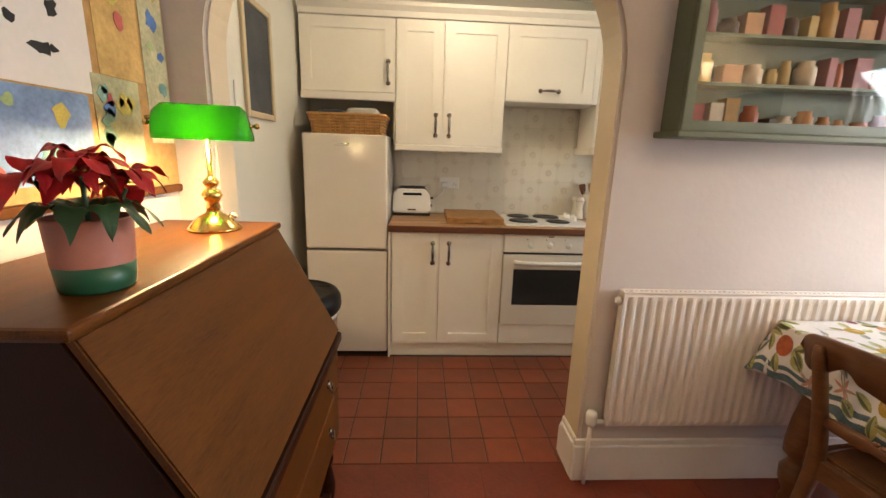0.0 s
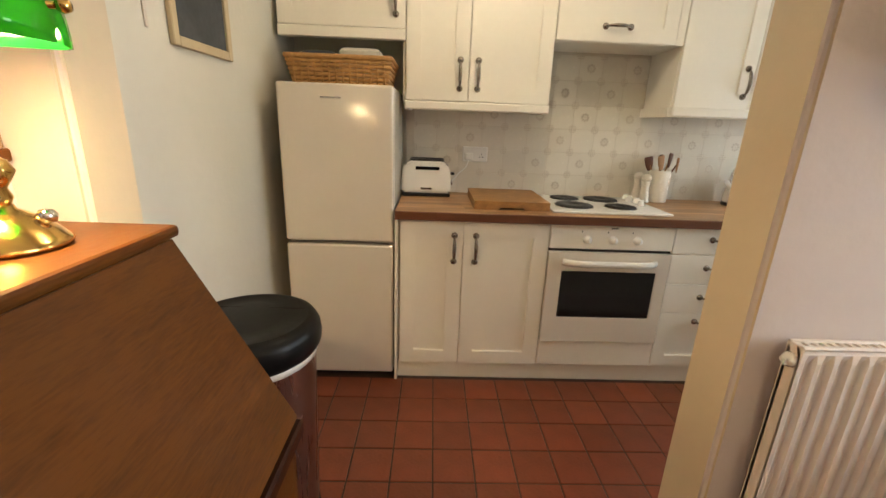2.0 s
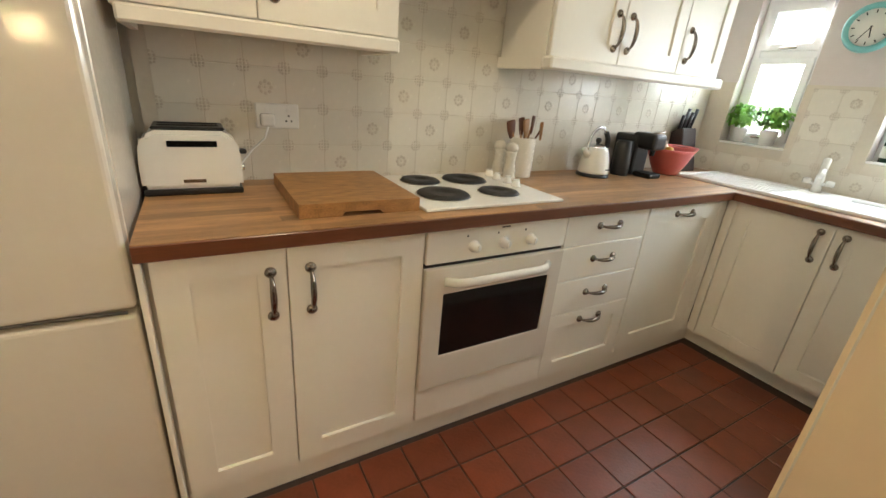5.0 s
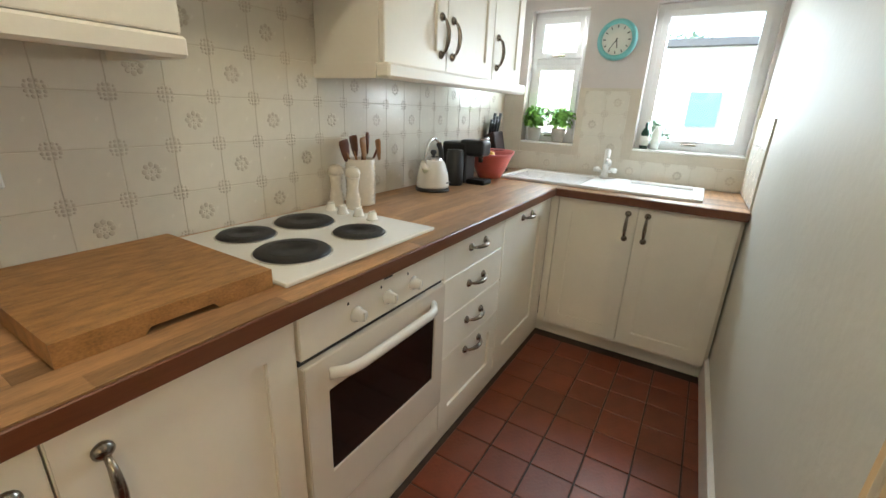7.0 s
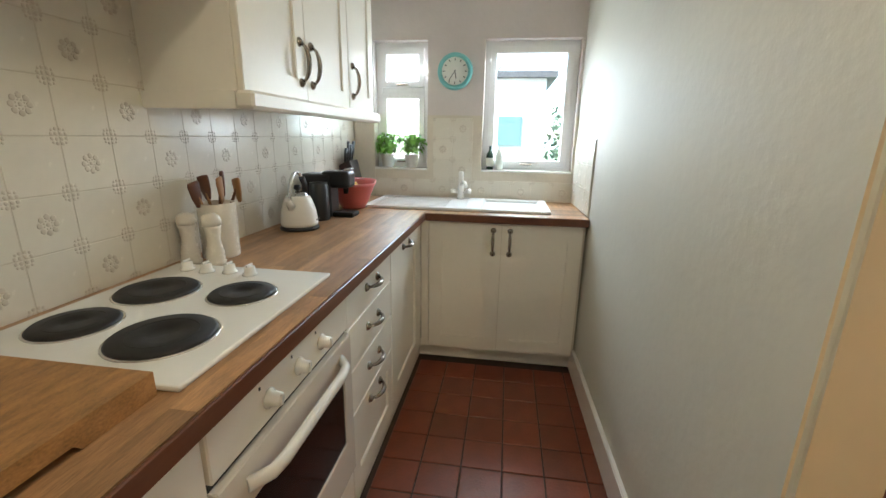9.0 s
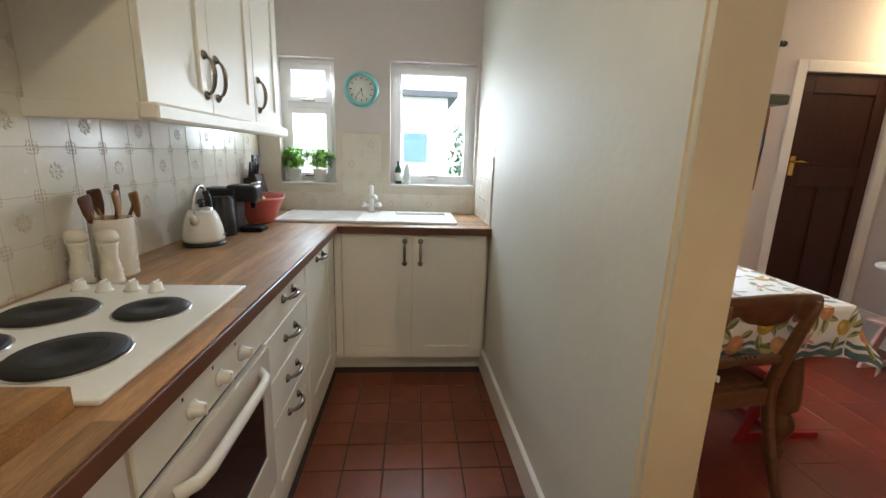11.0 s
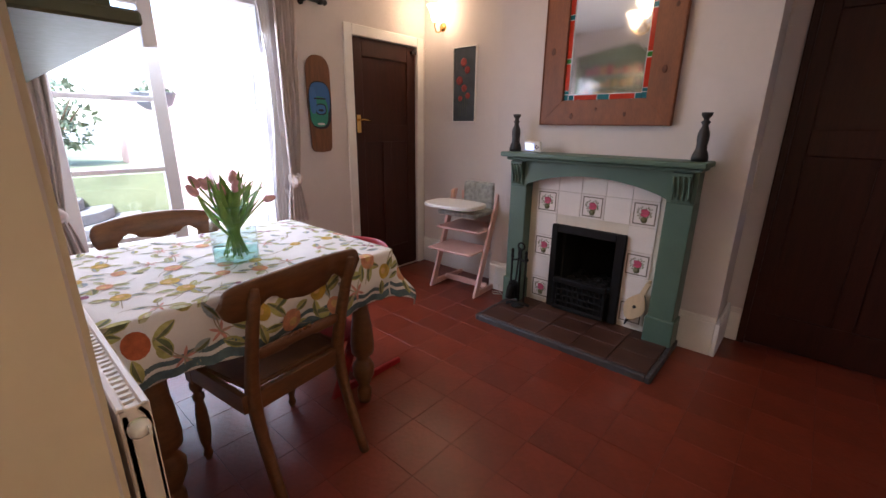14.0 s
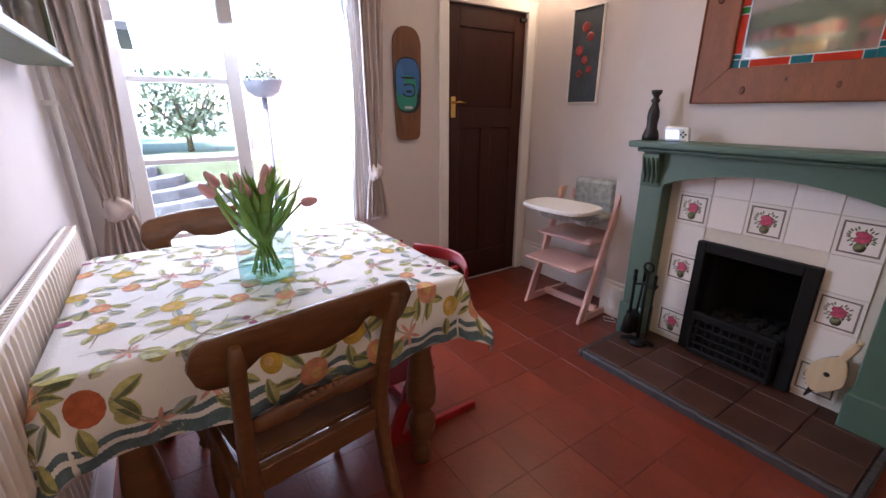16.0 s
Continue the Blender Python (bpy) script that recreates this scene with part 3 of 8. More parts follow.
def turned_leg(x, y, h, r):
    prof = [(0, 0), (0.5, 0.0), (0.62, 0.04), (0.62, 0.09), (0.45, 0.11), (0.5, 0.13), (0.9, 0.2), (0.95, 0.26), (0.6, 0.31), (0.55, 0.33), (0.95, 0.36), (1.0, 0.42), (0.85, 0.55), (0.62, 0.66), (0.6, 0.69), (0.85, 0.71), (0.85, 0.74), (0.6, 0.76), (0.95, 0.79), (0.95, 0.82), (0.8, 0.83), (0.8, 0.84)]
    b1 = lathe([(r * a, h * z) for a, z in prof], (x, y, 0), 20)
    b2 = box(x - r * 0.95, x + r * 0.95, y - r * 0.95, y + r * 0.95, h * 0.835, h, 0.004)
    return joined(b1, b2)


t = thing("dining_table", "brown wooden dining table on thick turned legs", "table", (3.6, 4.37, 0))
part("tabletop", box(TX0 + 0.005, TX1 - 0.005, TY0 + 0.005, TY1 - 0.005, TZ - 0.03, TZ - 0.004, 0.006), CHAIRWOOD, t)
part("apron", joined(box(TX0 + 0.06, TX1 - 0.06, TY0 + 0.06, TY0 + 0.085, 0.63, TZ - 0.03), box(TX0 + 0.06, TX1 - 0.06, TY1 - 0.085, TY1 - 0.06, 0.63, TZ - 0.03), box(TX0 + 0.06, TX0 + 0.085, TY0 + 0.085, TY1 - 0.085, 0.63, TZ - 0.03), box(TX1 - 0.085, TX1 - 0.06, TY0 + 0.085, TY1 - 0.085, 0.63, TZ - 0.03)), CHAIRWOOD, t)
for x in (TX0 + 0.1, TX1 - 0.1):
    for y in (TY0 + 0.1, TY1 - 0.1):
        part("leg", turned_leg(x, y, TZ - 0.03, 0.055), CHAIRWOOD, t)

# ---- tablecloth with printed fruit and leaves ----
OV = 0.21


def cloth(u, v, lift=0.0):
    """The place on the draped cloth of a point (u, v) of the flat cloth."""
    r = 0.02
    cx, cy = min(max(u, TX0 + r), TX1 - r), min(max(v, TY0 + r), TY1 - r)
    dx, dy = u - cx, v - cy
    d = math.hypot(dx, dy)
    if d < r:
        return Vector((u, v, TZ + lift + 0.0012 * noise.noise((u * 9, v * 9, 0))))
    nx, ny = dx / d, dy / d
    drop = d - r
    s = (u + v) * 17 + 2.0 * noise.noise((u * 3, v * 3, 4))
    diag = 2 * abs(nx * ny)
    out = r + 0.012 + (0.012 + 0.02 * math.sin(s)) * min(1, drop / OV) + diag * 0.30 * drop + 0.03 * drop
    z = TZ - drop * (1 - 0.12 * diag) + (0.008 if drop < 0.01 else 0)
    return Vector((cx + nx * (out + lift), cy + ny * (out + lift), min(TZ, z) + lift * 0.3))


CLOTH = mat("white_cotton_print", (0.80, 0.775, 0.745), 0.9, var=0.06, scale=14, bump=0.35, bump_scale=260)
INK = {"leaf": (0.42, 0.40, 0.14), "leaf_dark": (0.13, 0.15, 0.07), "leaf_pale": (0.55, 0.56, 0.36), "leaf_blue": (0.34, 0.40, 0.42), "stem": (0.40, 0.34, 0.24), "orange": (0.58, 0.27, 0.15), "blush": (0.62, 0.40, 0.16), "apple": (0.40, 0.10, 0.035), "pear": (0.50, 0.33, 0.05), "plum": (0.30, 0.11, 0.16), "blossom": (0.62, 0.30, 0.25), "hem": (0.10, 0.15, 0.17)}
INKS = {k: mat("print_" + k, c, 0.9, var=0.5, scale=40) for k, c in INK.items()}
t = thing("tablecloth", "white cotton tablecloth printed with fruit and leaves, draped over the table", "tablecloth", (3.6, 4.37, TZ))
bm = bmesh.new()
NU, NV = 74, 84
grid = [[bm.verts.new(cloth(TX0 - OV + (TX1 - TX0 + 2 * OV) * i / NU, TY0 - OV + (TY1 - TY0 + 2 * OV) * j / NV)) for j in range(NV + 1)] for i in range(NU + 1)]
for i in range(NU):
    for j in range(NV):
        f_ = bm.faces.new((grid[i][j], grid[i + 1][j], grid[i + 1][j + 1], grid[i][j + 1]))
        f_.smooth = True
cl = part("cloth", bm, CLOTH, t)
sol = cl.modifiers.new("thickness", "SOLIDIFY")
sol.thickness, sol.offset = 0.0012, -1
prints = {k: bmesh.new() for k in INK}


def stamp(kind, pts, lift=0.0016):
    """A small printed shape, laid on the cloth as a fan about its middle."""
    bm_ = prints[kind]
    c = Vector((sum(p[0] for p in pts) / len(pts), sum(p[1] for p in pts) / len(pts)))
    if not (TX0 - OV + 0.02 < c.x < TX1 + OV - 0.02 and TY0 - OV + 0.02 < c.y < TY1 + OV - 0.02):
        return
    half = [bm_.verts.new(cloth(c.x + (p[0] - c.x) * 0.5, c.y + (p[1] - c.y) * 0.5, lift)) for p in pts]
    vs = [bm_.verts.new(cloth(p[0], p[1], lift)) for p in pts]
    vc = bm_.verts.new(cloth(c.x, c.y, lift))
    for i in range(len(vs)):
        j = (i + 1) % len(vs)
        bm_.faces.new((vc, half[i], half[j]))
        bm_.faces.new((half[i], vs[i], vs[j], half[j]))


def leaf_at(x, y, a, ln, wd, kind):
    pts = []
    for k in range(12):
        s = 2 * math.pi * k / 12
        px, py = ln / 2 * math.cos(s), wd / 2 * math.sin(s) * (1 - 0.55 * abs(math.cos(s)) ** 3)
        pts.append((x + px * math.cos(a) - py * math.sin(a), y + px * math.sin(a) + py * math.cos(a)))
    stamp(kind, pts)


def blob_at(x, y, r, kind, sq=0.85, a=0.0):
    stamp(kind, [(x + r * math.cos(2 * math.pi * k / 14 + a), y + r * sq * math.sin(2 * math.pi * k / 14)) for k in range(14)], 0.0022)


def two_tone(x, y, a, ln, wd, kind, shade):
    """A printed leaf with a darker half and a fine midrib."""
    leaf_at(x, y, a, ln, wd, kind)
    c, s_ = math.cos(a), math.sin(a)
    n = 8
    pts = [(-ln / 2 + ln * k / n, 0.0) for k in range(n + 1)] + [(ln / 2 - ln * k / n, -wd / 2 * math.sin(math.pi * k / n) * 0.75) for k in range(1, n)]
    stamp(shade, [(x + p * c - q * s_, y + p * s_ + q * c) for p, q in pts], 0.0021)
    twig(x - ln * 0.45 * c, y - ln * 0.45 * s_, x + ln * 0.45 * c, y + ln * 0.45 * s_, 0.0, 0.0012, 0.0025)


def twig(x0, y0, x1, y1, bow, wd=0.0024, lift=0.0018):
    """A thin printed stem that bows to one side."""
    bm_, n = prints["stem"], 8
    dx, dy = x1 - x0, y1 - y0
    d = math.hypot(dx, dy) or 1
    nx, ny = -dy / d, dx / d
    last = None
    for k in range(n + 1):
        s_ = k / n
        px, py = x0 + dx * s_ + nx * bow * math.sin(math.pi * s_), y0 + dy * s_ + ny * bow * math.sin(math.pi * s_)
        if not (TX0 - OV + 0.01 < px < TX1 + OV - 0.01 and TY0 - OV + 0.01 < py < TY1 + OV - 0.01):
            return
        w_ = wd * (1 - 0.4 * s_)
        row = [bm_.verts.new(cloth(px + nx * w_, py + ny * w_, lift)), bm_.verts.new(cloth(px - nx * w_, py - ny * w_, lift))]
        if last:
            bm_.faces.new((last[0], last[1], row[1], row[0]))
        last = row


def fruit_at(x, y, r, kind, a):
    blob_at(x, y, r, kind, 0.88)
    if kind != "apple":
        stamp("blush", [(x + r * 0.25 * math.cos(a) + 0.42 * r * math.cos(q), y + r * 0.25 * math.sin(a) + 0.36 * r * math.sin(q)) for q in [k * 0.4488 for k in range(14)]], 0.0028)


FRUIT = ((TX0 - 0.07, TY1 - 0.06, 0.040, "apple"), (TX0 - 0.09, TY1 - 0.42, 0.030, "pear"), (TX0 - 0.075, TY1 - 0.64, 0.042, "pear"), (TX0 - 0.08, TY0 + 0.06, 0.034, "pear"), (TX0 + 0.3, TY0 - 0.09, 0.042, "pear"), (TX0 + 0.75, TY0 - 0.09, 0.042, "apple"))
rng = random.Random(7)
spots = []
for k in range(1400):
    x, y = rng.uniform(TX0 - OV + 0.05, TX1 + OV - 0.05), rng.uniform(TY0 - OV + 0.05, TY1 + OV - 0.05)
    if all((x - a) ** 2 + (y - b) ** 2 > 0.105 ** 2 for a, b in spots) and all((x - q[0]) ** 2 + (y - q[1]) ** 2 > 0.1 ** 2 for q in FRUIT):
        spots.append((x, y))
for x, y in spots:
    a = rng.uniform(0, 6.28)
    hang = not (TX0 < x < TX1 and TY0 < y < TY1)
    kind = rng.choice(("orange", "pear", "plum", "blossom", "plum", "blossom", "orange", "none", "none"))
    big = 1.35 if hang else 1.0
    for q in range(rng.randint(3, 5)):
        b = a + q * 1.45 + rng.uniform(-0.4, 0.4)
        d_ = rng.uniform(0.030, 0.052) * big
        lx, ly = x + d_ * math.cos(b), y + d_ * math.sin(b)
        twig(x, y, lx, ly, 0.004)
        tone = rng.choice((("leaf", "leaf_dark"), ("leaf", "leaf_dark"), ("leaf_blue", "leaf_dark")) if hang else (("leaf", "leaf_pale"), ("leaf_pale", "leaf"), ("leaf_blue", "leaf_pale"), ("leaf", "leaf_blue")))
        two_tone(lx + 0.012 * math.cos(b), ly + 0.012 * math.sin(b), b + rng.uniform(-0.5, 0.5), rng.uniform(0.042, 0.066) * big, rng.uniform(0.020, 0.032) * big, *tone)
    if kind in ("orange", "pear"):
        fruit_at(x, y, rng.uniform(0.027, 0.036) * big, kind, a)
    elif kind == "plum":
        for q in range(2):
            blob_at(x + 0.02 * math.cos(a + 2.5 * q), y + 0.02 * math.sin(a + 2.5 * q), 0.012 * big, "plum")
    elif kind == "blossom":
        for q in range(5):
            leaf_at(x + 0.016 * math.cos(a + q * 1.256), y + 0.016 * math.sin(a + q * 1.256), a + q * 1.256, 0.034 * big, 0.008 * big, "blossom")
    twig(x, y, x + 0.1 * math.cos(a + 3), y + 0.1 * math.sin(a + 3), rng.uniform(-0.02, 0.02))
for x, y, r, kind in FRUIT:
    for q in range(3):
        two_tone(x + 0.075 * math.cos(2 * q + 1), y + 0.075 * math.sin(2 * q + 1), 2 * q + 1.3, 0.078, 0.032, "leaf", "leaf_dark")
    fruit_at(x, y, r, kind, 1.0)
for off, wd in ((0.018, 0.03), (0.056, 0.018)):
    n = 150
    for k in range(n):
        for (ax, ay, bx, by) in ((TX0 - OV + off, TY0 - OV, TX0 - OV + off, TY1 + OV), (TX1 + OV - off, TY0 - OV, TX1 + OV - off, TY1 + OV), (TX0 - OV, TY0 - OV + off, TX1 + OV, TY0 - OV + off), (TX0 - OV, TY1 + OV - off, TX1 + OV, TY1 + OV - off)):
            x, y = ax + (bx - ax) * (k + 0.5) / n, ay + (by - ay) * (k + 0.5) / n
            ln = math.hypot(bx - ax, by - ay) / n * 0.52
            wob = 0.006 * math.sin(k * 0.6)
            h = wd / 2
            if ax == bx:
                pts = [(x + wob - h, y - ln), (x + wob + h, y - ln), (x + wob + h, y + ln), (x + wob - h, y + ln)]
            else:
                pts = [(x - ln, y + wob - h), (x + ln, y + wob - h), (x + ln, y + wob + h), (x - ln, y + wob + h)]
            bm_ = prints["hem"]
            bm_.faces.new([bm_.verts.new(cloth(px, py, 0.0014)) for px, py in pts])
for kind, bm_ in prints.items():
    ob = part("printed_" + kind, bm_, INKS[kind], t)
    ob["kind"] = "stuff"

# ---- vase of tulips ----
VX, VY = 3.50, 4.385
VGLASS = glass("pale_teal_glass", (0.87, 0.965, 0.96), 0.0, True, 1.5)
VBASE = glass("teal_glass_base", (0.72, 0.93, 0.92), 0.0, True, 1.5)
STEM = mat("tulip_green", (0.21, 0.38, 0.07), 0.45, var=0.35, scale=20)
PETAL = mat("tulip_pink", (0.70, 0.38, 0.40), 0.5, var=0.2, scale=30)
t = thing("vase", "clear teal glass vase, partly filled with water", "vase", (VX, VY, TZ + 0.002))
part("glass", lathe([(0.078, 0.002), (0.083, 0.012), (0.083, 0.15), (0.078, 0.17), (0.060, 0.182), (0.058, 0.190), (0.060, 0.216), (0.065, 0.222), (0.061, 0.223), (0.057, 0.217)], (VX, VY, TZ + 0.002), 40), VGLASS, t)
part("water", lathe([(0.078, 0.008), (0.0815, 0.02), (0.0815, 0.055), (0.0, 0.055)], (VX, VY, TZ + 0.002), 40), VBASE, t, "shallow teal-tinted water")
t = thing("tulips", "bunch of pink tulips with long green leaves", "flowers", (VX, VY, TZ + 0.02))
rng = random.Random(3)
heads = [(-0.02, 0.115, 0.275), (0.0, 0.10, 0.30), (0.03, 0.06, 0.285), (-0.02, 0.03, 0.262), (-0.04, -0.01, 0.275), (0.03, -0.03, 0.30), (0.06, -0.05, 0.295), (-0.04, -0.115, 0.235), (0.08, 0.03, 0.28)]
for hx, hy, hz in heads:
    bx, by = -hx * 0.55 + rng.uniform(-0.02, 0.02), -hy * 0.28 + rng.uniform(-0.02, 0.02)
    pts = []
    for k in range(8):
        s = k / 7
        pts.append((VX + bx + (hx - bx) * s ** 1.5, VY + by + (hy - by) * s ** 1.5, TZ + 0.025 + (hz - 0.025) * s))
    st = part("stem", tube(pts, 0.0035, 6), STEM, t)
    dr = (Vector(pts[-1]) - Vector(pts[-2])).normalized()
    if hy < -0.1:
        dr = Vector((0.1, -1, 0.1)).normalized()
    q = Matrix.Translation(pts[-1]) @ dr.to_track_quat("Z", "Y").to_matrix().to_4x4()
    bm = lathe([(0, 0), (0.010, 0.003), (0.015, 0.013), (0.0145, 0.028), (0.009, 0.042), (0.003, 0.048), (0, 0.048)], seg=12, m=Matrix())
    for v in bm.verts:
        an = math.atan2(v.co.y, v.co.x)
        k = 1 + 0.10 * math.cos(3 * an) * min(1, v.co.z / 0.02)
        v.co.x *= k
        v.co.y *= k
        if v.co.z > 0.03:
            v.co.z += 0.006 * math.cos(3 * an)
    bm.transform(q)
    part("flower", bm, PETAL, t, "pink tulip bud")


def blade(base, tip, width, bend, side):
    """A long pointed leaf that bends outward."""
    bm_ = bmesh.new()
    base, tip = Vector(base), Vector(tip)
    rows = []
    ax = (tip - base)
    sd = Vector(side).normalized()
    nrm = ax.cross(sd).normalized()
    for k in range(9):
        s = k / 8
        w = width * math.sin(math.pi * min(1, 0.12 + 0.88 * s)) ** 0.8 * (1 if s < 0.98 else 0.05)
        c = base + ax * s + nrm * bend * math.sin(math.pi * s)
        rows.append([bm_.verts.new(c - sd * w), bm_.verts.new(c - nrm * w * 0.35), bm_.verts.new(c + sd * w)])
    for a, b in zip(rows, rows[1:]):
        for i in (0, 1):
            f2 = bm_.faces.new((a[i], a[i + 1], b[i + 1], b[i]))
            f2.smooth = True
    return bm_


for k in range(44):
    a = rng.uniform(0, 6.28)
    ro, h = rng.uniform(0.02, 0.15), rng.uniform(0.26, 0.355)
    lf = part("leaf", blade((VX - 0.02 * math.cos(a), VY - 0.02 * math.sin(a), TZ + rng.uniform(0.06, 0.13)), (VX + 0.6 * ro * math.cos(a), VY + 1.15 * ro * math.sin(a), TZ + h), rng.uniform(0.011, 0.02), rng.uniform(-0.03, 0.03), (-math.sin(a), math.cos(a), 0)), STEM, t)
    md = lf.modifiers.new("thickness", "SOLIDIFY")
    md.thickness = 0.001
for k in range(10):
    a = 0.63 * k
    part("stem", tube([(VX + 0.045 * math.cos(a), VY + 0.045 * math.sin(a), TZ + 0.022), (VX + 0.01 * math.cos(a), VY + 0.01 * math.sin(a), TZ + 0.13), (VX - 0.03 * math.cos(a), VY - 0.03 * math.sin(a), TZ + 0.25)], 0.003, 6), STEM, t)


# ---- wooden dining chairs ----
def dining_chair(m, label):
    """Local axes: seat in front of the back towards +x, width along y."""
    t = thing("dining_chair", label, "chair", group="dining chairs")
    prof = [(0, 0), (0.4, 0), (0.5, 0.03), (0.7, 0.06), (0.45, 0.1), (0.5, 0.14), (0.75, 0.2), (0.9, 0.32), (0.8, 0.5), (0.55, 0.62), (0.8, 0.64), (0.8, 0.68), (0.5, 0.7), (0.95, 0.76), (0.95, 0.8), (0.7, 0.82), (0.75, 0.84)]
    for y in (-0.2, 0.2):
        part("front_leg", joined(lathe([(0.027 * a, 0.44 * z) for a, z in prof], (0.36, y, 0), 16), box(0.336, 0.384, y - 0.024, y + 0.024, 0.365, 0.44, 0.003)), CHAIRWOOD, t)
    for sg in (-1, 1):
        bm_, rows = bmesh.new(), []
        for k in range(19):
            z = 0.835 * k / 18
            x = -0.125 * (1 - min(1, z / 0.43)) ** 1.5 - 0.098 * max(0, (z - 0.44) / 0.40) ** 1.25
            y = sg * (0.186 + 0.006 * max(0, (z - 0.46) / 0.38))
            d_, w_ = 0.017 + 0.006 * math.sin(math.pi * min(1, z / 0.8)), 0.0165 + 0.004 * math.exp(-((z - 0.43) / 0.12) ** 2)
            if k == 18:
                d_, w_ = d_ * 0.6, w_ * 0.6
            rows.append([bm_.verts.new((x + a * d_, y + b * w_, z)) for a, b in ((-1, -0.6), (-1, 0.6), (-0.6, 1), (0.6, 1), (1, 0.6), (1, -0.6), (0.6, -1), (-0.6, -1))])
        for a, b in zip(rows, rows[1:]):
            for i in range(8):
                bm_.faces.new((a[i], a[(i + 1) % 8], b[(i + 1) % 8], b[i])).smooth = True
        bm_.faces.new(rows[0][::-1])
        bm_.faces.new(rows[-1])
        bmesh.ops.recalc_face_normals(bm_, faces=bm_.faces[:])
        part("back_leg", bm_, CHAIRWOOD, t)
    part("seat", prism([(0.022, -0.185), (0.375, -0.215), (0.392, -0.195), (0.392, 0.195), (0.375, 0.215), (0.022, 0.185)], "z", 0.432, 0.452, 0.006), CHAIRWOOD, t)
    part("seat_rail", joined(box(0.0, 0.36, -0.222, -0.202, 0.375, 0.445, 0.003), box(0.0, 0.36, 0.202, 0.222, 0.375, 0.445, 0.003), box(0.37, 0.392, -0.19, 0.19, 0.375, 0.431, 0.003), box(-0.012, 0.014, -0.168, 0.168, 0.372, 0.442, 0.003)), CHAIRWOOD, t)
    bm_, rows = bmesh.new(), []
    for k in range(57):
        s = -1 + k / 28
        q = abs(s)
        round_ = math.sqrt(max(0.0, 1 - (max(0.0, q - 0.86) / 0.14) ** 2))
        if q < 0.30:
            low = 0.760 - 0.012 * (1 + math.cos(math.pi * q / 0.30)) / 2
        elif q < 0.62:
            low = 0.760 + 0.026 * math.sin(math.pi * (q - 0.30) / 0.32) ** 1.3
        else:
            low = 0.760 - 0.030 * min(1, (q - 0.62) / 0.10)
        top = 0.872 - 0.030 * q ** 2.2
        mid = (top + low) / 2 + 0.006
        top, low = mid + (top - mid) * (0.25 + 0.75 * round_), mid + (low - mid) * (0.25 + 0.75 * round_)
        x, y = -0.062 - 0.012 * (1 - s * s) + 0.058 * max(0.0, q - 0.25) ** 1.7, 0.272 * s
        lean = 0.024
        rows.append([bm_.verts.new(p) for p in ((x - 0.010, y, low), (x - 0.011 - lean * 0.9, y, top - 0.006), (x - 0.006 - lean, y, top), (x + 0.006 - lean, y, top), (x + 0.011 - lean * 0.9, y, top - 0.006), (x + 0.010, y, low))])
    for a, b in zip(rows, rows[1:]):
        for i in range(6):
            f2 = bm_.faces.new((a[i], a[(i + 1) % 6], b[(i + 1) % 6], b[i]))
            f2.smooth = True
    bm_.faces.new(rows[0][::-1])
    bm_.faces.new(rows[-1])
    bmesh.ops.recalc_face_normals(bm_, faces=bm_.faces[:])
    part("top_rail", bm_, CHAIRWOOD, t, "broad shaped top rail")
    cr = [lathe([(0, -0.17), (0.008, -0.17), (0.011, -0.15), (0.012, -0.06), (0.009, -0.052), (0.009, 0.052), (0.012, 0.06), (0.011, 0.15), (0.008, 0.17), (0, 0.17)], seg=10, m=Matrix.Translation((-0.030, 0, 0.585)) @ pose(0, 0, 0, 90) @ Matrix.Diagonal((0.8, 2.0, 1, 1)))]
    for k in range(5):
        cr.append(lathe([(0, -0.008), (0.008, -0.004), (0.01, 0), (0.008, 0.004), (0, 0.008)], (-0.030, -0.04 + 0.02 * k, 0.602), 10))
    part("cross_rail", joined(*cr), CHAIRWOOD, t, "carved cross rail with a row of beads")
    t.matrix_basis = m
    return t


dining_chair(pose(3.10, 4.375, 0, 0, 0, 8), "brown wooden dining chair with a broad shaped top rail")
dining_chair(pose(4.155, 4.46, 0, 0, 0, 180), "brown wooden dining chair between the table and patio doors")


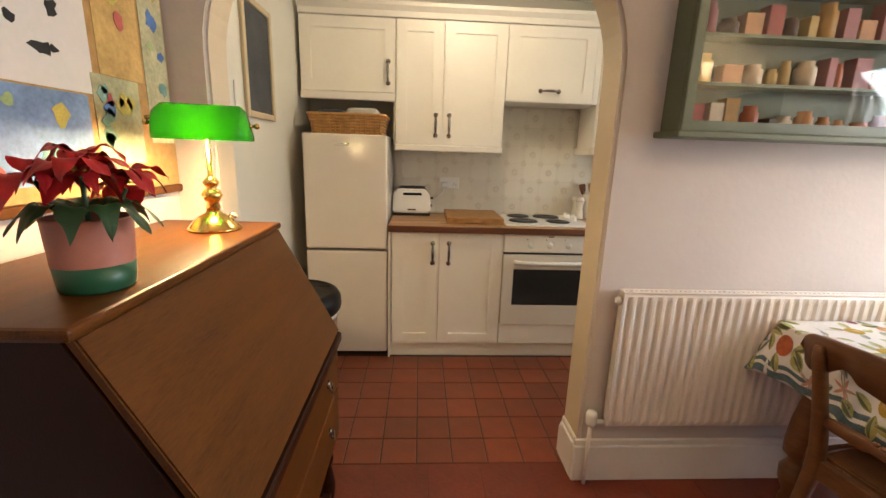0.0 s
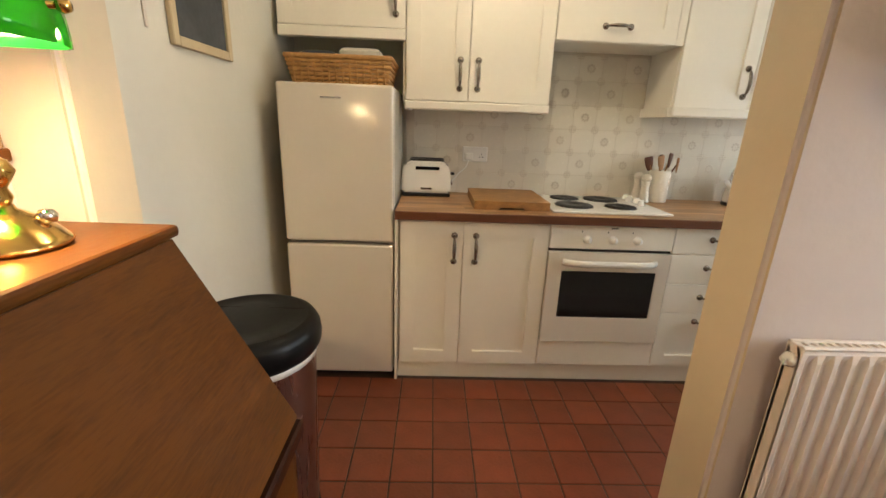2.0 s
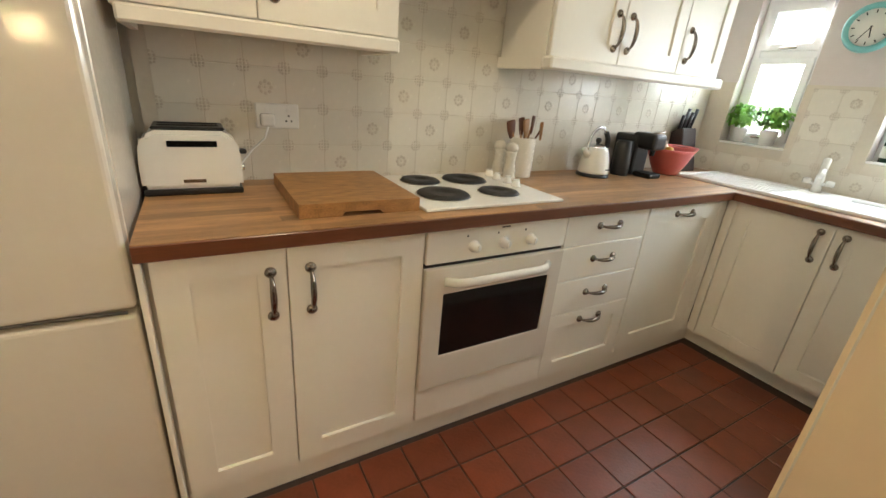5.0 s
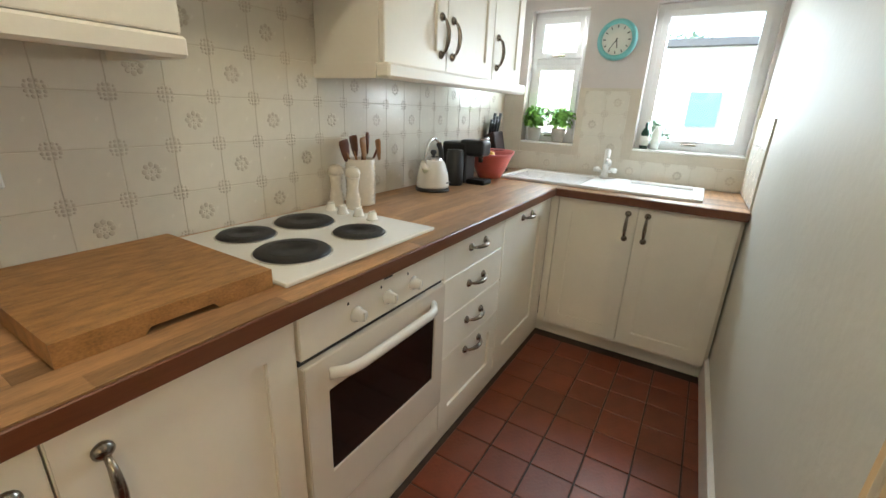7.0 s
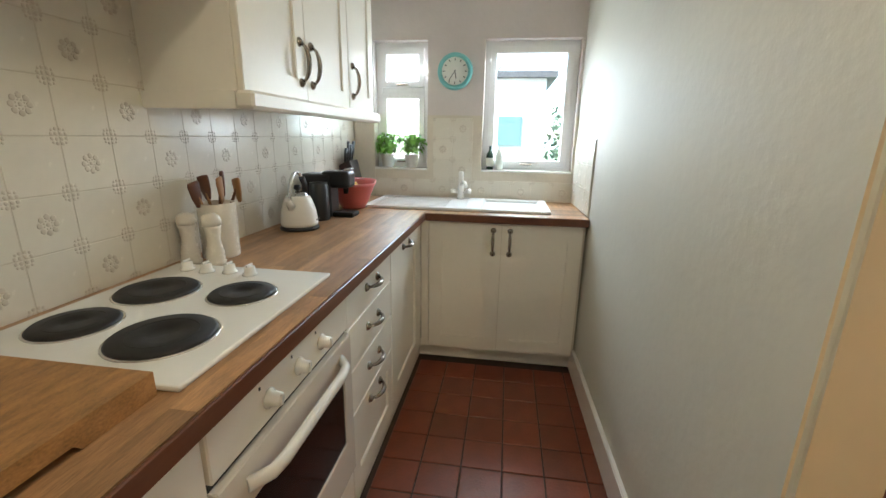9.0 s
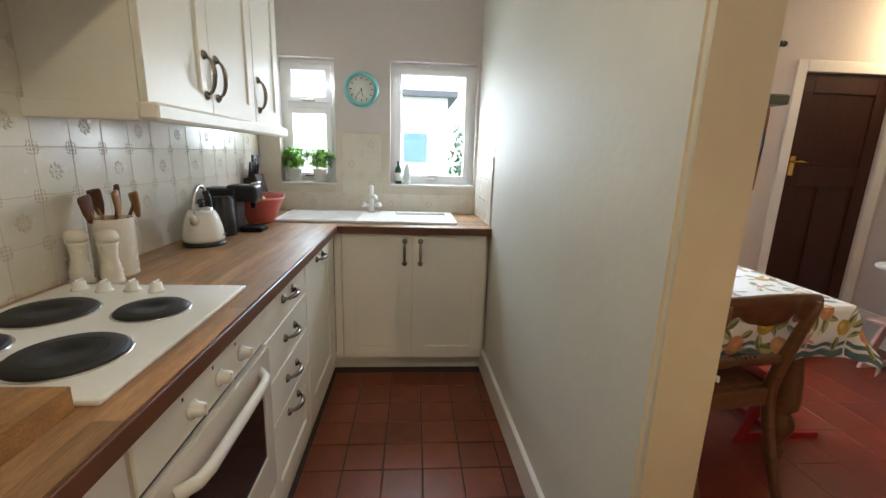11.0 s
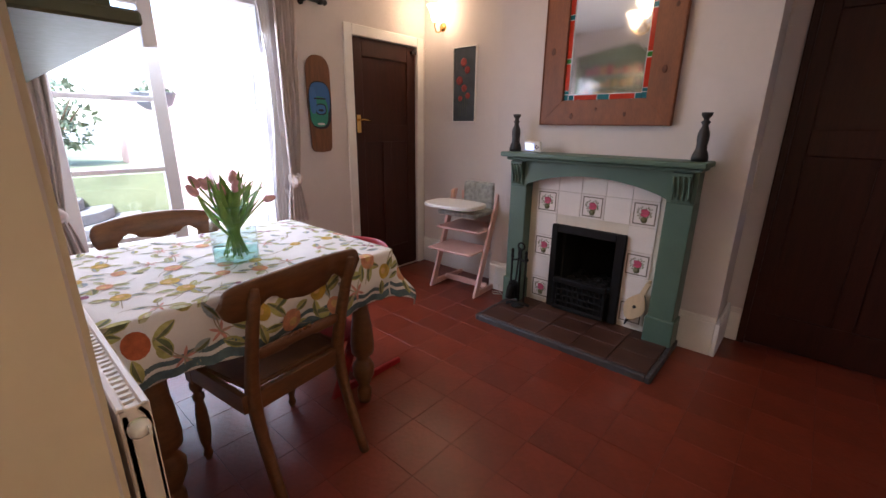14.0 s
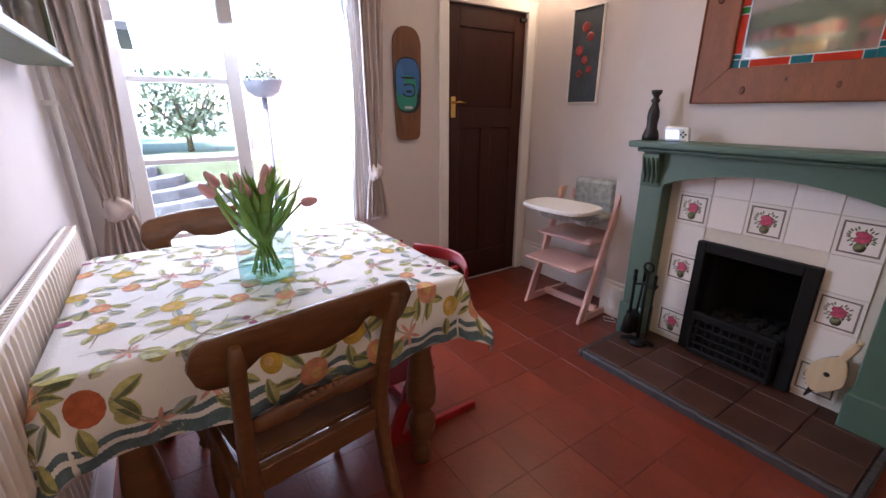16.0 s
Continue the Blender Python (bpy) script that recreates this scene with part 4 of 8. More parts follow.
def step_chair(m, wood, name, label, high):
    """A child's chair on two slanted uprights with floor runners; faces +y."""
    t = thing(name, label, "high chair" if high else "chair")
    for x in (-0.215, 0.215):
        lean = 0.30
        part("upright", prism([(0.0, 0.0), (0.06, 0.0), (0.06 - lean, 0.79), (0.0 - lean, 0.79)], "x", x - 0.011, x + 0.011, 0.003), wood, t)
        part("floor_runner", prism([(-0.40, 0.0), (0.0, 0.0), (-0.02, 0.05), (-0.40, 0.032)], "x", x - 0.011, x + 0.011, 0.003), wood, t)
    part("cross_bar", box(-0.204, 0.204, -0.16, -0.135, 0.02, 0.065, 0.003), wood, t)
    part("footplate", box(-0.204, 0.204, -0.20, 0.11, 0.30 if not high else 0.345, 0.318 if not high else 0.363, 0.006), wood, t)
    part("seat", box(-0.204, 0.204, -0.36, 0.0, 0.50, 0.518, 0.006), wood, t)
    for z, n in ((0.60, 0), (0.72, 1)):
        pts = [(-0.204 + 0.408 * k / 10, -0.235 - 0.06 * (n + 1) - 0.09 * math.sin(math.pi * k / 10), z + 0.01) for k in range(11)]
        part("backrest", tube(pts, 0.007, 8, flat=5.0), wood, t)
    if high:
        tray = []
        for k in range(28):
            a = 2 * math.pi * k / 28
            ca, sa = math.cos(a), math.sin(a)
            tray.append((0.235 * math.copysign(abs(ca) ** 0.6, ca), 0.03 + 0.165 * math.copysign(abs(sa) ** 0.6, sa)))
        part("tray", prism(tray, "z", 0.705, 0.73, 0.006), mat("white_tray_plastic", (0.8, 0.78, 0.75), 0.35, var=0.03), t, "white plastic tray")
        fab = mat("patterned_grey_cushion", (0.35, 0.36, 0.34), 0.95, var=0.6, scale=28, bump=0.3)
        part("back_cushion", box(-0.15, 0.15, -0.36, -0.29, 0.60, 0.86, 0.03, 3), fab, t, "patterned grey back cushion")
        part("seat_cushion", box(-0.18, 0.18, -0.30, 0.02, 0.62, 0.655, 0.012, 2), fab, t, "patterned grey seat cushion")
        part("guard_post", box(0.16, 0.19, -0.20, -0.17, 0.73, 0.79, 0.006), mat("peach_wood_post", (0.70, 0.40, 0.27), 0.5), t)
    t.matrix_basis = m
    return t


step_chair(pose(3.865, 2.56, 0, 0, 0, 4), PINK, "high_chair", "pink wooden high chair with a white tray in the alcove", True)
step_chair(pose(3.60, 4.02, 0, 0, 0, 2) @ Matrix.Diagonal((1, 1, 0.89, 1)), RED, "step_chair", "red wooden child's chair at the dining table", False)

# ---- radiator ----
t = thing("radiator", "cream double-panel radiator on the dividing wall", "radiator", (3.35, 4.96, 0.27))
RX0, RX1, RZ0, RZ1 = 2.552, 4.19, 0.285, 0.865
bm = bmesh.new()
sec, n = [], 42
for k in range(n * 4 + 1):
    u = RX0 + (RX1 - RX0) * k / (n * 4)
    sec.append((u, 4.917 + (0.0, 0.0, 0.008, 0.008)[k % 4] if 0 < k < n * 4 else 4.917))
rows = []
for z, dy in ((RZ0, 0.012), (RZ0 + 0.03, 0.0), (RZ1 - 0.035, 0.0), (RZ1 - 0.015, 0.004), (RZ1, 0.012)):
    flat = z in (RZ0, RZ1, RZ1 - 0.015)
    rows.append([bm.verts.new((u, (4.917 if flat else v) + dy, z)) for u, v in sec])
for a, b in zip(rows, rows[1:]):
    for i in range(len(sec) - 1):
        bm.faces.new((a[i], a[i + 1], b[i + 1], b[i]))
fp = part("front_panel", bm, RADIATOR, t)
md = fp.modifiers.new("thickness", "SOLIDIFY")
md.thickness, md.offset = 0.006, -1
part("back_panel", box(RX0, RX1, 4.945, 4.96, RZ0, RZ1 - 0.005, 0.004), RADIATOR, t)
for x in (RX0, RX1 - 0.006):
    part("side_cover", box(x, x + 0.006, 4.917, 4.961, RZ0 + 0.005, RZ1 + 0.003, 0.002), RADIATOR, t)
gr = part("top_grille", joined(box(RX0, RX1, 4.917, 4.930, RZ1 - 0.004, RZ1 + 0.004, 0.003), box(RX0, RX1, 4.948, 4.962, RZ1 - 0.004, RZ1 + 0.004, 0.003)), RADIATOR, t)
for k in range(84):
    x = RX0 + 0.012 + (RX1 - RX0 - 0.024) * k / 83
    part("slat", box(x - 0.0045, x + 0.0045, 4.928, 4.95, RZ1 - 0.006, RZ1 + 0.001), RADIATOR, gr)
part("bleed_valve", joined(lathe([(0, 0), (0.017, 0), (0.017, 0.008), (0.012, 0.014), (0.008, 0.02), (0, 0.021)], seg=16, m=Matrix.Translation((RX0 - 0.001, 4.938, RZ1 - 0.035)) @ pose(0, 0, 0, 0, -90, 0)), box(RX0 - 0.026, RX0 - 0.018, 4.926, 4.930, RZ1 - 0.042, RZ1 - 0.028)), ENAMEL, t)
vv = part("thermostat_valve", joined(lathe([(0, 0), (0.02, 0), (0.022, 0.01), (0.024, 0.045), (0.018, 0.06), (0, 0.062)], (RX0 - 0.055, 4.94, 0.285), 18), tube([(RX0, 4.94, 0.298), (RX0 - 0.055, 4.94, 0.298)], 0.011, 10)), ENAMEL, t)
part("pipe", tube([(RX0 - 0.055, 4.94, 0.0), (RX0 - 0.055, 4.94, 0.29)], 0.0085, 10), RADIATOR, t)
part("bracket", joined(box(RX0 + 0.2, RX0 + 0.23, 4.96, DS - 0.001, 0.4, 0.8), box(RX1 - 0.23, RX1 - 0.2, 4.96, DS - 0.001, 0.4, 0.8)), RADIATOR, t)
setting("pipe_corner", joined(tube([(4.57, 4.94, 0), (4.57, 4.94, H)], 0.011, 10), box(4.555, 4.585, 4.925, DS, 1.3, 1.32)), TRIM, "cream painted heating pipe in the corner")

# ---- glazed green wall cupboard ----
CX0, CX1, CZ0, CZ1, CY0 = 2.63, 4.30, 1.455, 2.06, 4.85
t = thing("display_cupboard", "olive green glazed wall cupboard filled with small boxes and jars", "cupboard", (3.1, 4.95, CZ0))
part("back", box(CX0, CX1, DS - 0.014, DS - 0.002, CZ0, CZ1), GREEN_CUP, t)
part("side_panel", box(CX0, CX0 + 0.02, CY0 + 0.021, DS - 0.015, CZ0, CZ1), GREEN_CUP, t)
part("side_panel", box(CX1 - 0.02, CX1, CY0 + 0.021, DS - 0.015, CZ0, CZ1), GREEN_CUP, t)
part("bottom", box(CX0 - 0.025, CX1 + 0.025, CY0 - 0.03, DS - 0.002, CZ0 - 0.022, CZ0 - 0.0005, 0.004), GREEN_CUP, t)
part("top", box(CX0, CX1, CY0, DS - 0.015, CZ1 + 0.0005, CZ1 + 0.02, 0.003), GREEN_CUP, t)
crest = [(CX0 - 0.01, CZ1 + 0.021)]
for k in range(25):
    s = k / 24
    crest.append((CX0 - 0.01 + (CX1 - CX0 + 0.02) * s, CZ1 + 0.06 + 0.10 * math.sin(math.pi * s) ** 1.2 - (0.07 if abs(s - 0.5) < 0.06 else 0)))
crest.append((CX1 + 0.01, CZ1 + 0.021))
part("crest", prism(crest, "y", CY0 - 0.004, CY0 + 0.016), GREEN_CUP, t, "shaped sage green crest board")
shelf_z = [CZ0 + 0.002, CZ0 + 0.16, CZ0 + 0.31, CZ0 + 0.45]
for z in shelf_z[1:]:
    part("shelf", box(CX0 + 0.021, CX1 - 0.021, CY0 + 0.03, DS - 0.015, z - 0.01, z), GREEN_CUP, t)
XM = (CX0 + CX1) / 2
for a, b in ((CX0, XM - 0.001), (XM + 0.001, CX1)):
    dd = part("glazed_door", ring(a, b, CZ0 + 0.001, CZ1, a + 0.035, b - 0.035, CZ0 + 0.035, CZ1 - 0.035, CY0, CY0 + 0.02), GREEN_CUP, t)
    pn = part("pane", box(a + 0.034, b - 0.034, CY0 + 0.008, CY0 + 0.011, CZ0 + 0.034, CZ1 - 0.034), PANE, dd)
    pn.visible_shadow = False
rng = random.Random(11)
cols = [(0.42, 0.13, 0.07), (0.45, 0.22, 0.10), (0.45, 0.30, 0.10), (0.28, 0.05, 0.04), (0.5, 0.40, 0.30), (0.33, 0.12, 0.12), (0.38, 0.2, 0.05), (0.09, 0.05, 0.035)]
PACK = [mat("packet_print", c, 0.5, var=0.35, scale=30) for c in cols]
for si, z in enumerate(shelf_z):
    x = CX0 + 0.05
    while x < CX1 - 0.1:
        w, h = rng.uniform(0.028, 0.07), rng.uniform(0.05, 0.12)
        if rng.random() < 0.4:
            bm = lathe([(0, 0), (w / 2, 0), (w / 2, h * 0.72), (w * 0.36, h * 0.8), (w * 0.38, h * 0.98), (0, h)], (x + w / 2, 4.918, z + 0.0005), 14)
            single("spice_jar", bm, rng.choice(PACK), "small jar with a coloured label on the cupboard shelf", "jar", "things in the wall cupboard")
        else:
            y0 = rng.uniform(4.878, 4.90)
            bm = box(x, x + w, y0, y0 + 0.05, z + 0.0005, z + h, 0.002)
            single("small_box", bm, rng.choice(PACK), "small printed box on the cupboard shelf", "box", "things in the wall cupboard")
        x += w + rng.uniform(0.008, 0.03)

# ---- fireplace ----
t = thing("fireplace", "sage green wooden fireplace surround with ivory and rose tiles", "fireplace", (2.87, 2.38, 0))
SX0, SX1, ZS = 2.285, 3.455, 1.10
for a, b in ((SX0, 2.425), (3.325, SX1)):
    part("leg", box(a, b, BY + 0.001, 2.455, 0.001, 0.90, 0.004), GREEN, t)
    part("plinth_block", box(a - 0.012, b + 0.012, BY + 0.001, 2.468, 0.001, 0.20, 0.005), GREEN, t)
    cb = part("corbel", prism([(2.4551, 0.90), (2.462, 0.90), (2.47, 0.93), (2.468, 0.96), (2.485, 1.0), (2.50, 1.04), (2.50, 1.068), (2.4551, 1.068)], "x", a + 0.02, b - 0.02, 0.002), GREEN, t)
    for k in range(4):
        x = a + 0.03 + (b - a - 0.06) * k / 3
        part("flute", tube([(x, 2.470, 0.92), (x, 2.475, 0.96), (x, 2.492, 1.0), (x, 2.506, 1.05)], 0.006, 6), GREEN, cb)
lint = [(SX0, 1.075), (SX0, 0.901), (2.425, 0.901)]
for k in range(21):
    s = k / 20
    lint.append((2.425 + 0.90 * s, 0.915 + 0.085 * math.sin(math.pi * s) ** 0.8))
lint += [(3.325, 0.901), (SX1, 0.901), (SX1, 1.075)]
bm = prism(lint, "y", 2.32, 2.4545)
bmesh.ops.triangulate(bm, faces=[f_ for f_ in bm.faces if len(f_.verts) > 4])
part("frieze", bm, GREEN, t, "arched sage green frieze board")
part("bed_moulding", box(SX0 - 0.02, SX1 + 0.02, BY + 0.001, 2.50, 1.076, 1.098, 0.008), GREEN, t)
part("mantel_shelf", box(SX0 - 0.04, SX1 + 0.05, BY + 0.001, 2.535, 1.099, 1.131, 0.008, 2), GREEN, t)
TF = 2.372
part("tile_backing", joined(box(2.425, 2.625, BY + 0.001, TF - 0.006, 0.04, 1.05), box(3.13, 3.325, BY + 0.001, TF - 0.006, 0.04, 1.05), box(2.625, 3.13, BY + 0.001, TF - 0.006, 0.65, 1.05)), WTGROUT, t)
ROSE, ROSELEAF, TFRAME = mat("rose_print", (0.46, 0.07, 0.12), 0.3, var=0.6, scale=60), mat("rose_leaf_print", (0.20, 0.20, 0.10), 0.3, var=0.3, scale=60), mat("tile_frame_print", (0.16, 0.13, 0.09), 0.3, var=0.2)
pitch = 0.162
tile_me = mesh_of("tile", box(-0.0795, 0.0795, -0.006, 0.0, -0.0795, 0.0795, 0.0015), FIRETILE)
fr_me = mesh_of("tile_frame", joined(box(-0.066, 0.066, 0, 0.0008, 0.059, 0.066), box(-0.066, 0.066, 0, 0.0008, -0.066, -0.059), box(-0.066, -0.059, 0, 0.0008, -0.059, 0.059), box(0.059, 0.066, 0, 0.0008, -0.059, 0.059)), TFRAME)
rng = random.Random(5)
bq, bl = [], []
for k in range(7):
    a = k * 0.9
    r = 0.018 if k else 0
    bq.append(lathe([(0, 0), (0.0125, 0), (0.009, 0.0012), (0, 0.0014)], seg=7, m=Matrix.Translation((r * math.cos(a), 0.0002, 0.006 + 0.8 * r * math.sin(a))) @ pose(0, 0, 0, -90)))
for k in range(26):
    a = k * 0.2417
    ln = rng.uniform(0.026, 0.05)
    c = Vector((ln * math.cos(a), 0.0004, 0.003 + ln * 0.85 * math.sin(a)))
    bl.append(lathe([(0, 0), (0.0036, 0), (0, 0.0008)], seg=6, m=Matrix.Translation(c) @ pose(0, 0, 0, 0, -math.degrees(a), 0) @ Matrix.Diagonal((2.2, 1, 1, 1)) @ pose(0, 0, 0, -90)))
bl.append(lathe([(0, 0), (0.02, 0), (0, 0.0008)], seg=10, m=Matrix.Translation((0, 0.0003, -0.036)) @ pose(0, 0, 0, -90)))
rose_me, rl_me = mesh_of("rose", joined(*bq), ROSE), mesh_of("leaves", joined(*bl), ROSELEAF)


def fire_tile(x, z, rose):
    ob = new("tile", tile_me)
    ob.parent, ob.location = t, Vector((x, TF, z)) - t.location
    if rose:
        for nm, me in (("tile_frame", fr_me), ("rose", rose_me), ("leaves", rl_me)):
            o2 = new(nm, me)
            o2.parent, o2.location = ob, (0, 0.0002, 0)


for i in range(-2, 3):
    fire_tile(2.874 + pitch * i, 0.80, i in (-2, 0, 2))
    fire_tile(2.874 + pitch * i, 0.80 + pitch, False)
for k in range(4):
    z = 0.80 - pitch * (k + 1)
    fire_tile(2.874 - pitch * 2, z, k in (1, 3))
    fire_tile(2.874 + pitch * 2, z, k in (1, 3))
part("insert_frame", joined(box(2.627, 2.685, BY + 0.001, 2.40, 0.045, 0.652, 0.004), box(3.085, 3.13, BY + 0.001, 2.40, 0.045, 0.652, 0.004), box(2.685, 3.085, BY + 0.001, 2.40, 0.60, 0.652, 0.004)), CASTIRON, t, "black cast-iron fire frame")
part("firebox_lining", joined(box(FX0 + 0.001, FX0 + 0.02, 1.99, BY, 0.041, 0.598), box(FX1 - 0.02, FX1 - 0.001, 1.99, BY, 0.041, 0.598), box(FX0 + 0.02, FX1 - 0.02, 1.981, 2.0, 0.041, 0.598)), SOOT, t, "sooty black firebox")
gt = thing("fire_grate", "black cast-iron fire basket with a pierced front", "grate", (2.885, 2.33, 0.045))
part("top_bar", box(2.70, 3.075, 2.395, 2.43, 0.245, 0.285, 0.006), CASTIRON, gt)
part("bottom_bar", box(2.70, 3.075, 2.40, 2.42, 0.046, 0.075, 0.004), CASTIRON, gt)
for x in (2.70, 3.06):
    part("post", box(x, x + 0.018, 2.40, 2.425, 0.075, 0.245, 0.003), CASTIRON, gt)
for k in range(9):
    x = 2.735 + 0.038 * k
    part("upright_bar", box(x, x + 0.012, 2.405, 2.416, 0.075, 0.245, 0.002), CASTIRON, gt)
for k in range(3):
    part("cross_bar", box(2.718, 3.06, 2.408, 2.4185, 0.105 + 0.045 * k, 0.117 + 0.045 * k, 0.002), CASTIRON, gt)
part("basket", box(2.70, 3.07, 2.02, 2.394, 0.046, 0.20, 0.01), SOOT, gt)
for k in range(18):
    part("coal", lathe([(0, -0.03), (0.028, -0.02), (0.036, 0), (0.026, 0.02), (0, 0.028)], (2.74 + 0.055 * (k % 6), 2.08 + 0.09 * (k // 6), 0.215 + 0.01 * (k % 3)), 7), SOOT, gt)
# hearth
def chipped(bm_, seed):
    """A stone edging with a broken, uneven arris."""
    bmesh.ops.subdivide_edges(bm_, edges=[e for e in bm_.edges if e.calc_length() > 0.3], cuts=60, use_grid_fill=True)
    for v in bm_.verts:
        if v.co.z > 0.02:
            n_ = noise.noise((v.co.x * 22, v.co.y * 22, seed)) + 0.6 * noise.noise((v.co.x * 70, v.co.y * 70, seed))
            v.co.z += 0.006 * min(0.3, n_) - 0.003
            v.co.y -= 0.004 * max(0, n_) if v.co.y > 2.86 else 0
    return bm_


hb = setting("hearth", joined(box(2.29, 3.39, BY, 2.85, -0.009, 0.030), chipped(box(2.262, 2.289, BY, 2.878, -0.009, 0.042, 0.006), 1), chipped(box(3.391, 3.418, BY, 2.878, -0.009, 0.042, 0.006), 2), chipped(box(2.29, 3.39, 2.851, 2.878, -0.009, 0.042, 0.006), 3)), SLATE, "raised hearth with a chipped slate edge")
ht_me = mesh_of("hearth_tile", box(-0.1085, 0.1085, -0.0895, 0.0895, 0, 0.012, 0.003), HEARTH)
for i in range(5):
    for j in range(3):
        ob = new("hearth_tile", ht_me)
        ob.parent, ob.location = hb, (2.40 + 0.22 * i, 2.395 + 0.182 * j, 0.0295)

# fireside tools and bellows
t = thing("fireside_tool_set", "black iron fireside tools hanging on a stand", "fire tools", (3.30, 2.55, 0.042))
part("base", joined(lathe([(0, 0), (0.05, 0), (0.045, 0.014), (0.02, 0.026), (0, 0.028)], (3.27, 2.56, 0.042), 18), tube([(3.19, 2.535, 0.052), (3.23, 2.55, 0.066), (3.27, 2.56, 0.07), (3.31, 2.572, 0.066), (3.35, 2.59, 0.052)], 0.011, 8)), CASTIRON, t)
part("stand_pole", tube([(3.27, 2.56, 0.06), (3.27, 2.56, 0.47)], [0.009, 0.0075], 8), CASTIRON, t)
part("handle_loop", tube([(3.27 + 0.026 * math.cos(a), 2.56, 0.492 + 0.026 * math.sin(a)) for a in [k * 0.6283 for k in range(10)]], 0.0065, 6, True), CASTIRON, t)
part("hook_bar", tube([(3.21, 2.56, 0.41), (3.215, 2.575, 0.385), (3.27, 2.56, 0.40), (3.325, 2.575, 0.385), (3.33, 2.56, 0.41)], 0.007, 6), CASTIRON, t)
grip = [(0, 0), (0.008, 0), (0.011, 0.02), (0.009, 0.045), (0.012, 0.06), (0.006, 0.072), (0, 0.074)]
part("poker", joined(tube([(3.215, 2.582, 0.42), (3.215, 2.582, 0.09)], 0.0065, 6), lathe(grip, (3.215, 2.582, 0.40), 10)), CASTIRON, t)
part("brush", joined(tube([(3.325, 2.582, 0.42), (3.325, 2.582, 0.2)], 0.0075, 6), lathe([(0, 0), (0.036, 0.0), (0.026, 0.08), (0.011, 0.11), (0, 0.11)], (3.325, 2.582, 0.1), 12), lathe(grip, (3.325, 2.582, 0.40), 10)), CASTIRON, t)
part("shovel", joined(tube([(3.30, 2.535, 0.42), (3.315, 2.535, 0.2)], 0.0065, 6), prism([(3.275, 0.085), (3.375, 0.085), (3.37, 0.2), (3.325, 0.225), (3.285, 0.2)], "y", 2.528, 2.542, 0.003), lathe(grip, (3.298, 2.535, 0.40), 10)), CASTIRON, t)
t = thing("bellows", "pale wooden fire bellows hanging beside the fire", "bellows", (2.50, 2.40, 0.06))
bo = []
for k in range(22):
    a = 2 * math.pi * k / 22
    bo.append((2.515 + 0.066 * math.sin(a) * (1 - 0.42 * max(0, math.cos(a)) - 0.18 * max(0, -math.cos(a))), 0.22 + 0.10 * math.cos(a)))
m_ = Matrix.Translation((2.515, 2.40, 0.22)) @ pose(0, 0, 0, 0, -20, 0) @ Matrix.Translation((-2.515, -2.40, -0.22))
b1 = prism(bo, "y", 2.412, 2.424, 0.003)
b1.transform(m_)
part("front_board", b1, mat("pale_ash_board", (0.60, 0.45, 0.27), 0.45, var=0.15, stretch=(8, 1, 1)), t)
b2 = prism([(2.515 + (p - 2.515) * 0.93, 0.22 + (q - 0.22) * 0.93) for p, q in bo], "y", 2.382, 2.4115, 0.004)
b2.transform(m_)
part("leather", b2, BLACK, t, "black leather sides")
b3 = joined(box(2.499, 2.531, 2.408, 2.424, 0.31, 0.40, 0.006), lathe([(0, 0), (0.012, 0.004), (0.01, 0.02), (0, 0.024)], (2.515, 2.416, 0.40), 12))
b3.transform(m_)
part("handle", b3, mat("pale_ash_handle", (0.60, 0.45, 0.27), 0.45, var=0.15), t)
b4 = lathe([(0, 0), (0.004, 0), (0.012, 0.05), (0.02, 0.07), (0, 0.07)], (2.515, 2.40, 0.065), 12)
b4.transform(m_)
part("nozzle", b4, BLACK, t)
b5 = lathe([(0, 0), (0.011, 0), (0, 0.001)], seg=14, m=Matrix.Translation((2.515, 2.4245, 0.22)) @ pose(0, 0, 0, -90))
b5.transform(m_)
part("air_hole", b5, BLACK, t)

# ---- mantel things ----
def candlestick(x, tall):
    prof = [(0, 0), (0.04, 0), (0.042, 0.02), (0.034, 0.05), (0.027, 0.062), (0.026, 0.09), (0.03, 0.12), (0.028, 0.15), (0.019, 0.175), (0.014, 0.19), (0.024, 0.205), (0.013, 0.215), (0.014, 0.225), (0.026, 0.24), (0.027, 0.255), (0.0, 0.253)]
    return single("candlestick", lathe([(r, z * tall) for r, z in prof], (x, 2.41, 1.1312), 18), mat("black_carved_wood", (0.013, 0.011, 0.011), 0.45, var=0.4, scale=25, bump=0.5), "black carved candlestick on the mantel shelf", "candlestick", "mantel candlesticks")


